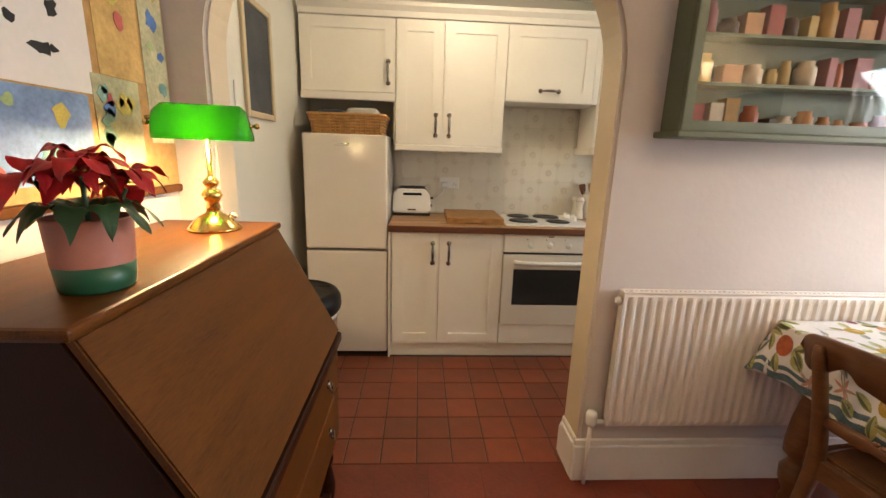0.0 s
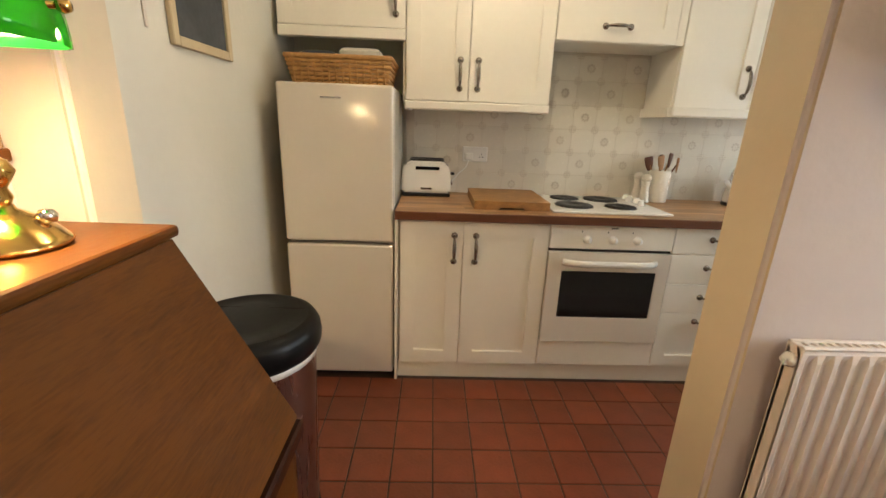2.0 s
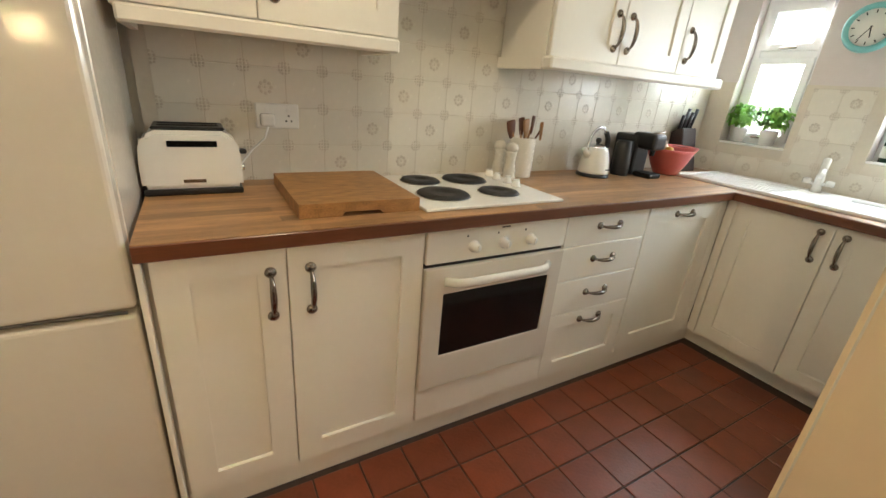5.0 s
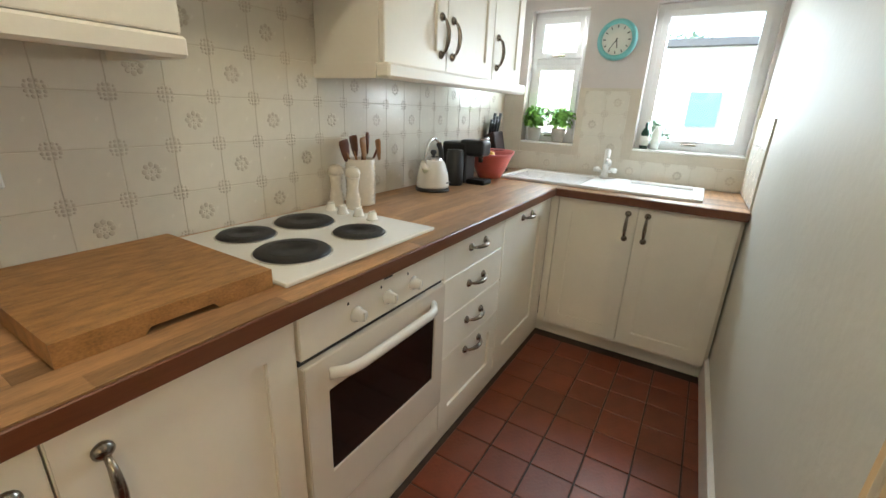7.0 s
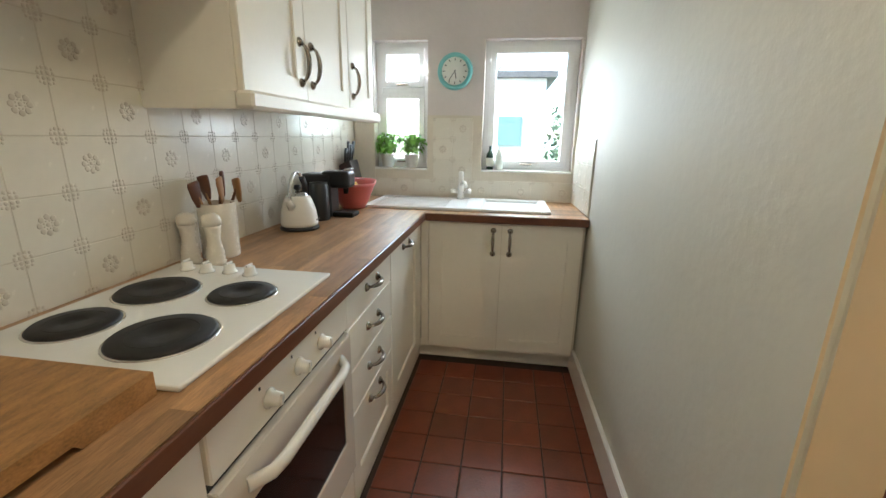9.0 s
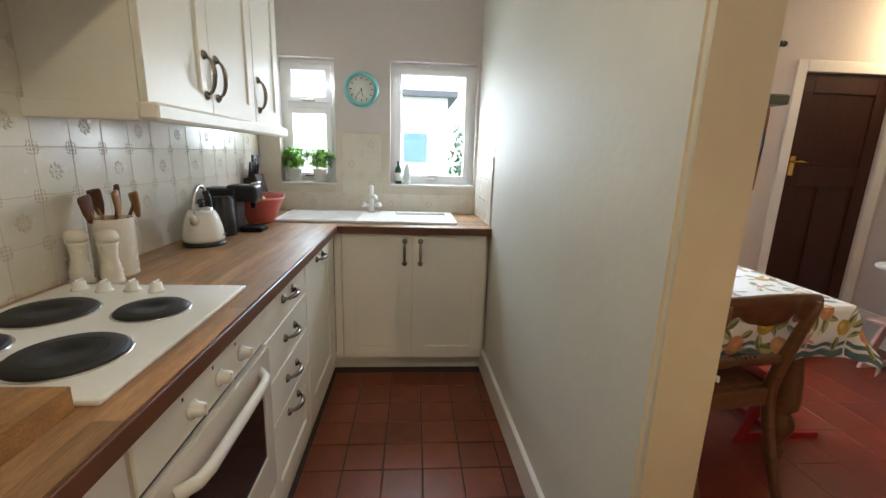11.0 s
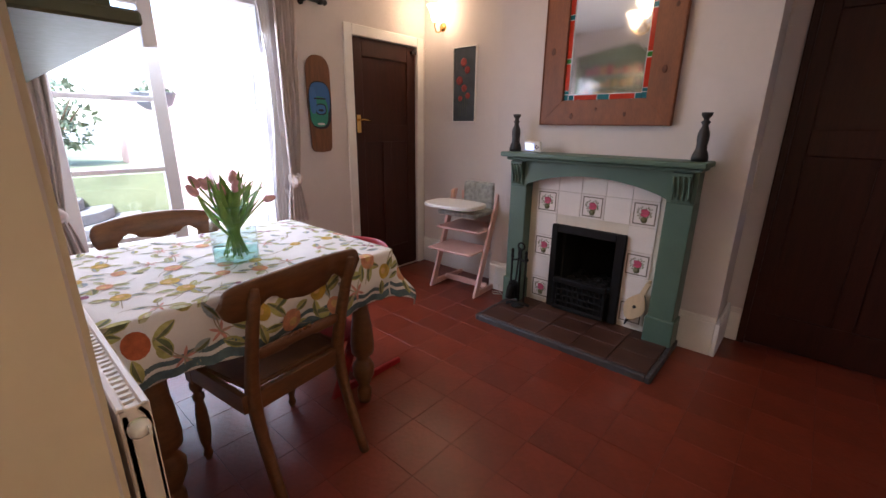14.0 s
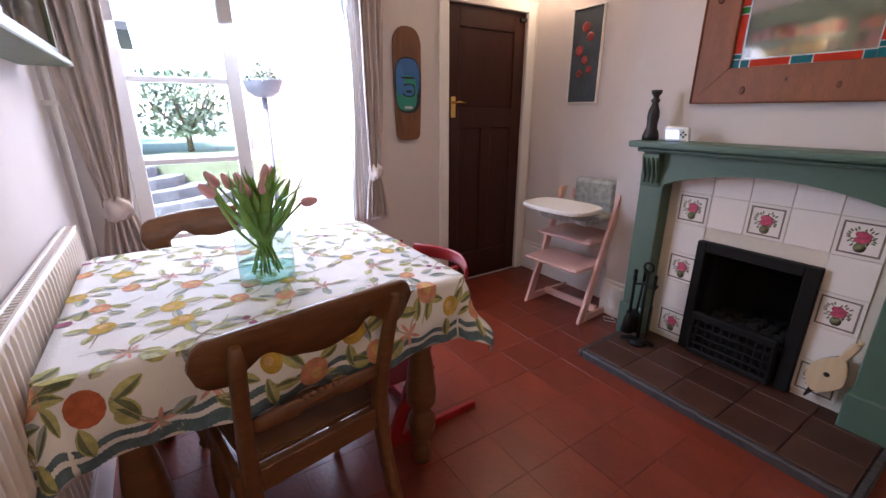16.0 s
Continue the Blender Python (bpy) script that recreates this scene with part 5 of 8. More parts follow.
candlestick(3.462, 0.98)
candlestick(2.308, 0.98)
t = thing("baby_monitor", "small white monitor with a lit blue screen on the mantel", "monitor", (3.30, 2.42, 1.131))
mm = Matrix.Translation((3.31, 2.42, 1.131)) @ pose(0, 0, 0, -14, 0, 0)
b = box(-0.062, 0.062, -0.012, 0.012, 0.003, 0.075, 0.008, 2)
b.transform(mm)
part("case", b, ENAMEL, t)
b = box(-0.014, 0.052, 0.0121, 0.0135, 0.018, 0.062)
b.transform(mm)
part("screen", b, glow("lit_screen", (0.45, 0.55, 1.0), 0.35, (0.1, 0.1, 0.15)), t, "lit blue screen")
for dx, dz in ((0, 0.011), (0, -0.011), (0.011, 0), (-0.011, 0)):
    b = disc(0.0055, 0, 0.002, (0, 0, 0), 10)
    b.transform(mm @ Matrix.Translation((-0.036 + dx, 0.0122, 0.040 + dz)) @ pose(0, 0, 0, -90))
    part("button", b, BLACK, t)

# ---- mirror with stained border ----
MX0, MX1, MZ0, MZ1 = 2.50, 3.32, 1.318, 2.375
t = thing("wall_mirror", "large mirror in a broad rustic pine frame with stained glass border", "mirror", (2.91, 2.31, MZ0))
w = 0.148
for pts, nm in (([(MX0, MZ0), (MX1, MZ0), (MX1 - w, MZ0 + w), (MX0 + w, MZ0 + w)], "frame_rail"), ([(MX0, MZ1), (MX1, MZ1), (MX1 - w, MZ1 - w), (MX0 + w, MZ1 - w)], "frame_rail"), ([(MX0, MZ0), (MX0, MZ1), (MX0 + w, MZ1 - w), (MX0 + w, MZ0 + w)], "frame_stile"), ([(MX1, MZ0), (MX1, MZ1), (MX1 - w, MZ1 - w), (MX1 - w, MZ0 + w)], "frame_stile")):
    part(nm, prism(pts, "y", BY + 0.001, BY + 0.034, 0.003), PINE, t)
part("frame_edge", joined(box(MX0 - 0.006, MX0, BY + 0.001, BY + 0.042, MZ0 - 0.006, MZ1 + 0.006, 0.003), box(MX1, MX1 + 0.006, BY + 0.001, BY + 0.042, MZ0 - 0.006, MZ1 + 0.006, 0.003), box(MX0, MX1, BY + 0.001, BY + 0.042, MZ0 - 0.006, MZ0, 0.003), box(MX0, MX1, BY + 0.001, BY + 0.042, MZ1, MZ1 + 0.006, 0.003)), PINE, t)
KNOT = mat("dark_pine_knot", (0.105, 0.032, 0.012), 0.6, var=0.4, scale=60)
for x, z, r in ((MX0 + 0.07, MZ0 + 0.30, 0.014), (MX0 + 0.05, MZ0 + 0.62, 0.010), (MX1 - 0.06, MZ0 + 0.45, 0.015), (MX1 - 0.09, MZ0 + 0.80, 0.011), (MX0 + 0.26, MZ0 + 0.06, 0.009), (MX0 + 0.44, MZ0 + 0.09, 0.007), (MX0 + 0.60, MZ0 + 0.05, 0.012)):
    part("knot", lathe([(0, 0), (r, 0), (r * 0.7, 0.0008), (0, 0.0008)], seg=12, m=Matrix.Translation((x, BY + 0.0341, z)) @ pose(0, 0, 0, -90) @ Matrix.Diagonal((1, 1.5, 1, 1))), KNOT, t)
part("mirror_glass", box(MX0 + w, MX1 - w, BY + 0.002, BY + 0.012, MZ0 + w, MZ1 - w), MIRROR, t, "clear mirror glass")
SG = [mat("stained_red", (0.42, 0.035, 0.015), 0.12, var=0.3, scale=20), mat("stained_teal", (0.015, 0.12, 0.15), 0.12, var=0.3, scale=20), mat("stained_green", (0.03, 0.16, 0.03), 0.12, var=0.3, scale=20), mat("lead_came", (0.5, 0.5, 0.5), 0.4, 0.7)]
ix0, ix1, iz0, iz1, sw = MX0 + w, MX1 - w, MZ0 + w, MZ1 - w, 0.032


def strip(u0, u1, vert, fixed, pieces):
    """Pieces of (share of the length, colour) laid end to end between thin lead lines."""
    total, u = sum(p[0] for p in pieces), u0
    for share, c in pieces:
        v = u + (u1 - u0) * share / total
        a, b2 = u + 0.002, v - 0.002
        part("stained_glass_piece", box(fixed + 0.002, fixed + sw, BY + 0.0122, BY + 0.0155, a, b2, 0.001) if vert else box(a, b2, BY + 0.0122, BY + 0.0155, fixed + 0.002, fixed + sw, 0.001), SG[c], t)
        part("lead_joint", box(fixed, fixed + sw, BY + 0.0122, BY + 0.0162, v - 0.0018, v + 0.0018) if vert else box(v - 0.0018, v + 0.0018, BY + 0.0122, BY + 0.0162, fixed, fixed + sw), SG[3], t)
        u = v


SIDE = ((5, 1), (3, 1), (22, 0), (4, 2), (30, 0), (4, 1), (22, 0), (4, 2), (8, 1))
strip(iz0, iz1, True, ix0, SIDE)
strip(iz0, iz1, True, ix1 - sw, SIDE)
strip(ix0 + sw, ix1 - sw, False, iz0, ((4, 1), (16, 0), (8, 1), (16, 0), (4, 1)))
strip(ix0 + sw, ix1 - sw, False, iz1 - sw, ((4, 1), (16, 0), (8, 1), (16, 0), (4, 1)))
part("lead_line", joined(box(ix0 + sw, ix1 - sw, BY + 0.0122, BY + 0.016, iz0 + sw, iz0 + sw + 0.004), box(ix0 + sw, ix1 - sw, BY + 0.0122, BY + 0.016, iz1 - sw - 0.004, iz1 - sw), box(ix0 + sw, ix0 + sw + 0.004, BY + 0.0122, BY + 0.016, iz0 + sw, iz1 - sw), box(ix1 - sw - 0.004, ix1 - sw, BY + 0.0122, BY + 0.016, iz0 + sw, iz1 - sw)), SG[3], t)

# ---- painting, skateboard ----
t = thing("painting", "tall narrow dark painting of red flowers in a thin white frame", "painting", (4.155, 2.14, 1.33))
part("frame", joined(box(4.035, 4.043, YS + 0.001, YS + 0.022, 1.33, 1.92, 0.002), box(4.272, 4.28, YS + 0.001, YS + 0.022, 1.33, 1.92, 0.002), box(4.043, 4.272, YS + 0.001, YS + 0.022, 1.33, 1.338, 0.002), box(4.043, 4.272, YS + 0.001, YS + 0.022, 1.912, 1.92, 0.002)), TRIM, t)
part("canvas", box(4.0432, 4.2718, YS + 0.001, YS + 0.014, 1.3382, 1.9118), mat("dark_blue_grey_canvas", (0.045, 0.055, 0.065), 0.6, var=0.5, scale=9, bump=0.3), t, "dark painted canvas")
PRED = mat("dull_red_oil_paint", (0.26, 0.035, 0.03), 0.6, var=0.5, scale=30)
for x, z, r in ((4.17, 1.80, 0.034), (4.13, 1.74, 0.03), (4.21, 1.66, 0.036), (4.16, 1.60, 0.03), (4.12, 1.54, 0.026), (4.20, 1.52, 0.024)):
    part("painted_flower", lathe([(0, 0), (r, 0), (r * 0.6, 0.0015), (0, 0.0015)], seg=9, m=Matrix.Translation((x, YS + 0.0141, z)) @ pose(0, 0, 0, -90)), PRED, t)
for k in range(5):
    part("painted_stem", box(4.13 + 0.02 * k, 4.133 + 0.02 * k, YS + 0.0141, YS + 0.0148, 1.38, 1.55 + 0.03 * (k % 2)), mat("painted_green", (0.07, 0.09, 0.05), 0.6), t)

t = thing("skateboard", "old wooden skateboard deck painted blue and green, hung on the wall", "skateboard", (4.60, 3.245, 1.1))
sk = []
for k in range(13):
    a = math.pi * k / 12
    sk.append((3.245 + 0.098 * math.copysign(abs(math.cos(a)) ** 0.8, math.cos(a)), 1.66 + 0.105 * math.sin(a)))
sk += [(3.146, 1.45), (3.155, 1.22), (3.160, 1.13), (3.178, 1.105), (3.245, 1.098), (3.312, 1.105), (3.330, 1.13), (3.335, 1.22), (3.344, 1.45)]
DECK = mat("worn_skateboard_wood", (0.15, 0.062, 0.024), 0.45, var=0.5, scale=5, stretch=(1, 8, 1), bump=0.1)
part("deck", prism(sk, "x", 4.603, 4.613, 0.003), DECK, t)
for nm, mt, y, z, ry, rz, dx in (("painted_outline", (0.012, 0.014, 0.02), 3.245, 1.43, 0.094, 0.165, 0), ("painted_blue_patch", (0.04, 0.13, 0.33), 3.245, 1.47, 0.084, 0.115, 0.0006), ("painted_green_patch", (0.03, 0.24, 0.17), 3.255, 1.385, 0.074, 0.105, 0.0012), ("painted_dark_ring", (0.012, 0.014, 0.02), 3.24, 1.402, 0.046, 0.040, 0.0015), ("painted_blue_oval", (0.05, 0.16, 0.38), 3.24, 1.402, 0.038, 0.032, 0.0018), ("painted_blue_lock", (0.05, 0.16, 0.40), 3.30, 1.46, 0.026, 0.09, 0.0016), ("painted_pale_bar", (0.55, 0.55, 0.5), 3.245, 1.30, 0.030, 0.008, 0.0019), ("painted_dark_bar", (0.012, 0.014, 0.02), 3.245, 1.475, 0.05, 0.006, 0.0019), ("painted_dark_oval", (0.015, 0.015, 0.03), 3.24, 1.395, 0.022, 0.008, 0.0024)):
    part(nm, prism([(y + ry * math.copysign(abs(math.cos(a)) ** 0.7, math.cos(a)), z + rz * math.copysign(abs(math.sin(a)) ** 0.7, math.sin(a))) for a in [k * math.pi / 12 for k in range(24)]], "x", 4.6022 - dx, 4.6029 - dx), mat(nm, mt, 0.4, var=0.15), t)
part("wall_bracket", box(4.613, 4.6295, 3.22, 3.27, 1.40, 1.46), BLACK, t)

# ---- doors ----
def panel_door(name, label, u0, u1, z1, plane, at, thick, handle_u, handle_z):
    t = thing(name, label, "door", (at, (u0 + u1) / 2, 0) if plane == "x" else ((u0 + u1) / 2, at, 0))
    t["kind"] = "structure"
    def b(a, b_, c, d, e0=0.0, e1=0.0, bv=0.003):
        return box(at + e0, at + thick - e1, a, b_, c, d, bv) if plane == "x" else box(a, b_, at + e0, at + thick - e1, c, d, bv)
    st = 0.1
    part("stile", b(u0, u0 + st, 0.008, z1), DARKDOOR, t)
    part("stile", b(u1 - st, u1, 0.008, z1), DARKDOOR, t)
    mid = (u0 + u1) / 2
    zs = [(0.008, 0.22), (1.16, 1.30), (z1 - 0.13, z1)]
    for a, b_ in zs:
        part("rail", b(u0 + st, u1 - st, a, b_), DARKDOOR, t)
    part("panel", b(u0 + st - 0.003, u1 - st + 0.003, 1.297, z1 - 0.127, 0.012, 0.012, 0), DARKDOOR, t)
    part("muntin", b(mid - 0.045, mid + 0.045, 0.22, 1.16), DARKDOOR, t)
    for a, b_ in ((u0 + st - 0.003, mid - 0.042), (mid + 0.042, u1 - st + 0.003)):
        part("panel", b(a, b_, 0.217, 1.163, 0.012, 0.012, 0), DARKDOOR, t)
    return t


setting("door_frame_east", joined(box(XE - 0.018, XE, DOOR[1], DOOR[1] + 0.075, 0, DOOR[3] + 0.075, 0.004), box(XE - 0.018, XE, DOOR[0] - 0.075, DOOR[0], 0, DOOR[3] + 0.075, 0.004), box(XE - 0.018, XE, DOOR[0], DOOR[1], DOOR[3], DOOR[3] + 0.075, 0.004), box(XE + 0.08, XE + 0.28, DOOR[0], DOOR[1], 0.0, DOOR[3] - 0.001)), TRIM, "cream painted door frame")
t = panel_door("door_1", "closed dark brown varnished panelled door with a brass latch", DOOR[0] + 0.004, DOOR[1] - 0.004, DOOR[3] - 0.004, "x", XE + 0.012, 0.036, 0, 0)
part("latch_plate", box(XE + 0.006, XE + 0.012, 2.855, 2.895, 1.235, 1.375, 0.002), BRASS, t, "brass latch plate")
part("door_handle", joined(tube([(XE + 0.008, 2.875, 1.335), (XE - 0.035, 2.875, 1.335)], 0.007, 8), tube([(XE - 0.035, 2.88, 1.335), (XE - 0.038, 2.84, 1.337), (XE - 0.033, 2.79, 1.33)], 0.008, 8)), BRASS, t, "brass lever handle")
part("hinge_closer", box(XE - 0.012, XE + 0.011, 2.245, 2.30, 1.885, 1.91, 0.003), BLACK, t)
setting("door_frame_south", joined(box(1.03, 1.10, 1.955, 1.992, 0, 2.02, 0.004), box(1.962, 2.0, 1.966, 1.994, 0, 2.09, 0.004), box(1.10, 1.962, 1.966, 1.992, 2.0, 2.09, 0.004)), DARKDOOR, "dark varnished door frame")
panel_door("door_2", "closed dark brown varnished panelled door in the alcove", 1.103, 1.987, 2.016, "y", 1.925, 0.04, 0, 0)

# ---- patio doors, curtains ----
setting("patio_frame", joined(box(4.70, 4.78, PATIO[0], PATIO[0] + 0.05, 0, PATIO[3]), box(4.70, 4.78, PATIO[1] - 0.05, PATIO[1], 0, PATIO[3]), box(4.70, 4.78, PATIO[0] + 0.05, PATIO[1] - 0.05, PATIO[3] - 0.06, PATIO[3]), box(4.66, 4.91, PATIO[0], PATIO[1], -0.009, 0.03)), WHITEWOOD, "white painted patio door frame and sill")


def glazed_leaf(name, label, m):
    """Local: hinge at the origin, leaf along +y, thickness along x, five panes high."""
    t = thing(name, label, "door")
    t["kind"] = "structure"
    W_, H_ = 0.565, 1.985
    part("stile", box(0, 0.045, 0, 0.07, 0.035, H_, 0.004), WHITEWOOD, t)
    part("stile", box(0, 0.045, W_ - 0.07, W_, 0.035, H_, 0.004), WHITEWOOD, t)
    zs = [0.035, 0.235, 0.63, 1.02, 1.41, 1.80]
    part("bottom_rail", box(0, 0.045, 0.07, W_ - 0.07, 0.035, 0.235, 0.004), WHITEWOOD, t)
    part("top_rail", box(0, 0.045, 0.07, W_ - 0.07, H_ - 0.08, H_, 0.004), WHITEWOOD, t)
    for z in zs[2:5]:
        part("glazing_bar", box(0, 0.045, 0.07, W_ - 0.07, z, z + 0.028, 0.004), WHITEWOOD, t)
    edges = [0.235, 0.63, 1.02, 1.41, H_ - 0.08]
    for k in range(4):
        pn = part("pane", box(0.018, 0.024, 0.068, W_ - 0.068, edges[k] + (0.026 if k else -0.002), edges[k + 1] + 0.002), PANE, t)
        pn.visible_shadow = False
    t.matrix_basis = m
    return t


glazed_leaf("patio_door_1", "closed white glazed patio door leaf with four panes", pose(4.715, 4.185, 0))
glazed_leaf("patio_door_2", "white glazed patio door leaf standing open outwards", pose(4.78, 3.612, 0, 0, 0, -112))
t = thing("curtain_pole", "black curtain pole with ball finials above the patio doors", "curtain pole", (4.53, 4.1, 2.085))
part("pole", tube([(4.53, 3.25, 2.085), (4.53, 4.96, 2.085)], 0.013, 12), BLACK, t)
part("finial", lathe([(0, 0), (0.018, 0), (0.022, 0.012), (0.018, 0.03), (0.013, 0.035), (0.02, 0.05), (0.014, 0.064), (0, 0.068)], seg=14, m=Matrix.Translation((4.53, 3.255, 2.085)) @ pose(0, 0, 0, 90)), BLACK, t)
part("bracket", joined(tube([(4.53, 3.33, 2.085), (4.628, 3.33, 2.085)], 0.008, 8), tube([(4.618, 3.33, 2.085), (4.629, 3.33, 2.085)], 0.02, 12)), BLACK, t)


def curtain(label, yc, w_top, w_tie, z_tie, z_end, w_end, lean=0.0):
    t = thing("curtain", label, "curtain", (4.55, yc, z_end), "patio door curtains")
    bm_ = bmesh.new()
    rows, n = [], 72
    zs = [2.098 - (2.098 - z_tie) * k / 26 for k in range(27)]
    for z in zs:
        s = (2.098 - z) / (2.098 - z_tie)
        w_ = w_top + (w_tie - w_top) * s ** 2.2
        amp = 0.026 * (1 - 0.45 * s)
        rows.append([bm_.verts.new((4.545 + amp * (math.sin(k * 0.42 + 1.6 * math.sin(k * 0.17 + yc) + 0.5 * noise.noise((k * 0.05, z * 1.3, yc))) + 0.5 * noise.noise((k * 0.31, z * 0.8, yc))) + 0.014 * noise.noise((k * 0.2, z * 3, yc)), yc + lean * s + w_ * (k / (n - 1) - 0.5) + 0.006 * noise.noise((k * 0.15, z * 2.5, 7)), z)) for k in range(n)])
    for a, b in zip(rows, rows[1:]):
        for k in range(n - 1):
            f2 = bm_.faces.new((a[k], a[k + 1], b[k + 1], b[k]))
            f2.smooth = True
    dr = part("drape", bm_, LINEN, t, "gathered taupe linen")
    md = dr.modifiers.new("thickness", "SOLIDIFY")
    md.thickness = 0.003
    yk = yc + lean
    kb = lathe([(0.3, -1.0), (0.75, -0.8), (0.98, -0.35), (1.0, 0.1), (0.85, 0.55), (0.5, 0.85), (0.25, 1.0)], (0, 0, 0), 44)
    bmesh.ops.subdivide_edges(kb, edges=kb.edges[:], cuts=1, use_grid_fill=True)
    for v in kb.verts:
        q = math.atan2(v.co.y, v.co.x)
        g = 1 + 0.11 * math.sin(5 * q + 3.2 * v.co.z) + 0.12 * math.sin(2 * q - 2.2 * v.co.z + 1) + 0.1 * noise.noise(v.co * 2.5)
        v.co = Vector((4.545 + 0.05 * g * v.co.x, yk + 0.62 * w_tie * g * v.co.y, z_tie - 0.01 + 0.052 * v.co.z * g))
    for f2 in kb.faces:
        f2.smooth = True
    part("knot", kb, LINEN, t, "knotted linen")
    bm_ = bmesh.new()
    rows = []
    for j in range(10):
        s = j / 9
        z = z_tie - 0.02 + (z_end - z_tie + 0.02) * s
        w_ = w_tie * 0.8 + (w_end - w_tie * 0.8) * s ** 0.6
        rows.append([bm_.verts.new((4.545 + (0.02 + 0.012 * s) * math.sin(k * 0.9) - 0.01 * s, yk + w_ * (k / 39 - 0.5), z + (0.015 * noise.noise((k * 0.4, 0, 3)) if j == 9 else 0))) for k in range(40)])
    for a, b in zip(rows, rows[1:]):
        for k in range(39):
            f2 = bm_.faces.new((a[k], a[k + 1], b[k + 1], b[k]))
            f2.smooth = True
    tl = part("tail", bm_, LINEN, t, "loose linen tail below the knot")
    md = tl.modifiers.new("thickness", "SOLIDIFY")
    md.thickness = 0.003
    return t


curtain("taupe linen curtain knotted at table height beside the radiator", 4.83, 0.24, 0.10, 0.86, 0.60, 0.20, -0.02)
curtain("taupe linen curtain knotted beside the skateboard", 3.50, 0.15, 0.07, 0.93, 0.63, 0.15, 0.02)
bm = bmesh.new()
rows = []
for j in range(14):
    z = 2.07 - 1.5 * j / 13
    rows.append([bm.verts.new((4.60 + 0.008 * math.sin(k * 1.1 + 0.2 * j), 3.57 + (0.085 - 0.04 * math.sin(math.pi * min(1, j / 11))) * k / 23, z)) for k in range(24)])
for a, b in zip(rows, rows[1:]):
    for k in range(23):
        f_ = bm.faces.new((a[k], a[k + 1], b[k + 1], b[k]))
        f_.smooth = True
ob = single("voile_curtain", bm, VOILE, "thin white voile hanging beside the patio doors", "curtain")
md = ob.modifiers.new("thickness", "SOLIDIFY")
md.thickness = 0.001

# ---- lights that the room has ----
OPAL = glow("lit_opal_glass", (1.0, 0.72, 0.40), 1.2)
t = thing("wall_sconce", "lit brass wall light with an opal glass shade", "wall light", (4.41, 2.14, 2.05))
part("back_plate", lathe([(0, 0), (0.035, 0), (0.03, 0.012), (0, 0.016)], seg=18, m=Matrix.Translation((4.41, YS + 0.001, 2.09)) @ pose(0, 0, 0, -90)), BRASS, t)
part("arm", tube([(4.41, YS + 0.01, 2.09), (4.41, YS + 0.05, 2.045), (4.40, YS + 0.10, 2.04), (4.39, YS + 0.13, 2.08), (4.39, YS + 0.13, 2.11)], 0.006, 8), BRASS, t)
sh = part("shade", lathe([(0.018, 0), (0.03, 0.02), (0.037, 0.06), (0.055, 0.10), (0.066, 0.115), (0.060, 0.113), (0.034, 0.062), (0.024, 0.02)], (4.39, YS + 0.13, 2.115), 22), OPAL, t, "glowing opal glass shade")
sh.visible_shadow = False
t = thing("pendant_light", "three-armed ceiling light with lit opal glass shades", "ceiling light", (*PEND, H))
part("ceiling_rose", lathe([(0, 0), (0.06, 0), (0.05, -0.02), (0.015, -0.035), (0, -0.035)], (*PEND, H - 0.0005), 24), BRASS, t)
part("stem", tube([(*PEND, H - 0.03), (*PEND, 2.08)], 0.008, 10), BRASS, t)
part("hub", lathe([(0, 0), (0.02, 0.01), (0.028, 0.03), (0.015, 0.055), (0, 0.06)], (*PEND, 2.04), 18), BRASS, t)
for k in range(3):
    a = radians(30 + 120 * k)
    c, s = math.cos(a), math.sin(a)
    arm = part("arm", tube([(PEND[0] + q * c, PEND[1] + q * s, z) for q, z in ((0.02, 2.07), (0.07, 2.04), (0.13, 2.035), (0.18, 2.06), (0.20, 2.10))], 0.006, 8), BRASS, t)
    sh = part("shade", lathe([(0.018, 0), (0.032, 0.015), (0.043, 0.055), (0.062, 0.095), (0.075, 0.108), (0.069, 0.106), (0.04, 0.056), (0.026, 0.016)], (PEND[0] + 0.2 * c, PEND[1] + 0.2 * s, 2.10), 22), OPAL, arm, "glowing opal glass shade")
    sh.visible_shadow = False

# ---- bureau ----
DX0, DXT, DXF, DY0, DY1, DZ, DZL = 0.953, 1.322, 1.499, 4.0, 4.83, 1.12, 0.74
t = thing("bureau", "brown oak writing bureau with a closed sloping lid", "bureau", (1.22, 4.39, 0))
side = [(DX0, 0.34), (DXF - 0.02, 0.34), (DXF - 0.02, DZL), (DXT - 0.025, DZ - 0.022), (DX0, DZ - 0.022)]
part("side_panel", prism(side, "y", DY0, DY0 + 0.02), OAKDIM, t)
part("side_panel", prism(side, "y", DY1 - 0.02, DY1), OAKDIM, t)
part("back", box(DX0, DX0 + 0.012, DY0 + 0.02, DY1 - 0.02, 0.34, DZ - 0.022), OAKDIM, t)
part("top", box(DX0, DXT, DY0 - 0.012, DY1 + 0.012, DZ - 0.021, DZ, 0.007, 2), OAK, t, "oak bureau top with a rounded edge")
dxl, dzl = DXF - DXT + 0.012, DZ - 0.022 - DZL
nl = Vector((dzl, 0, dxl)).normalized() * 0.02
lid = part("sloping_lid", prism([(DXT - 0.024, DZ - 0.0225), (DXT - 0.024 + nl.x, DZ - 0.0225 + nl.z * 0.3), (DXF + 0.005, DZL + 0.006), (DXF - 0.014, DZL + 0.001)], "y", DY0 + 0.003, DY1 - 0.003, 0.003), OAK, t, "sloping oak lid")
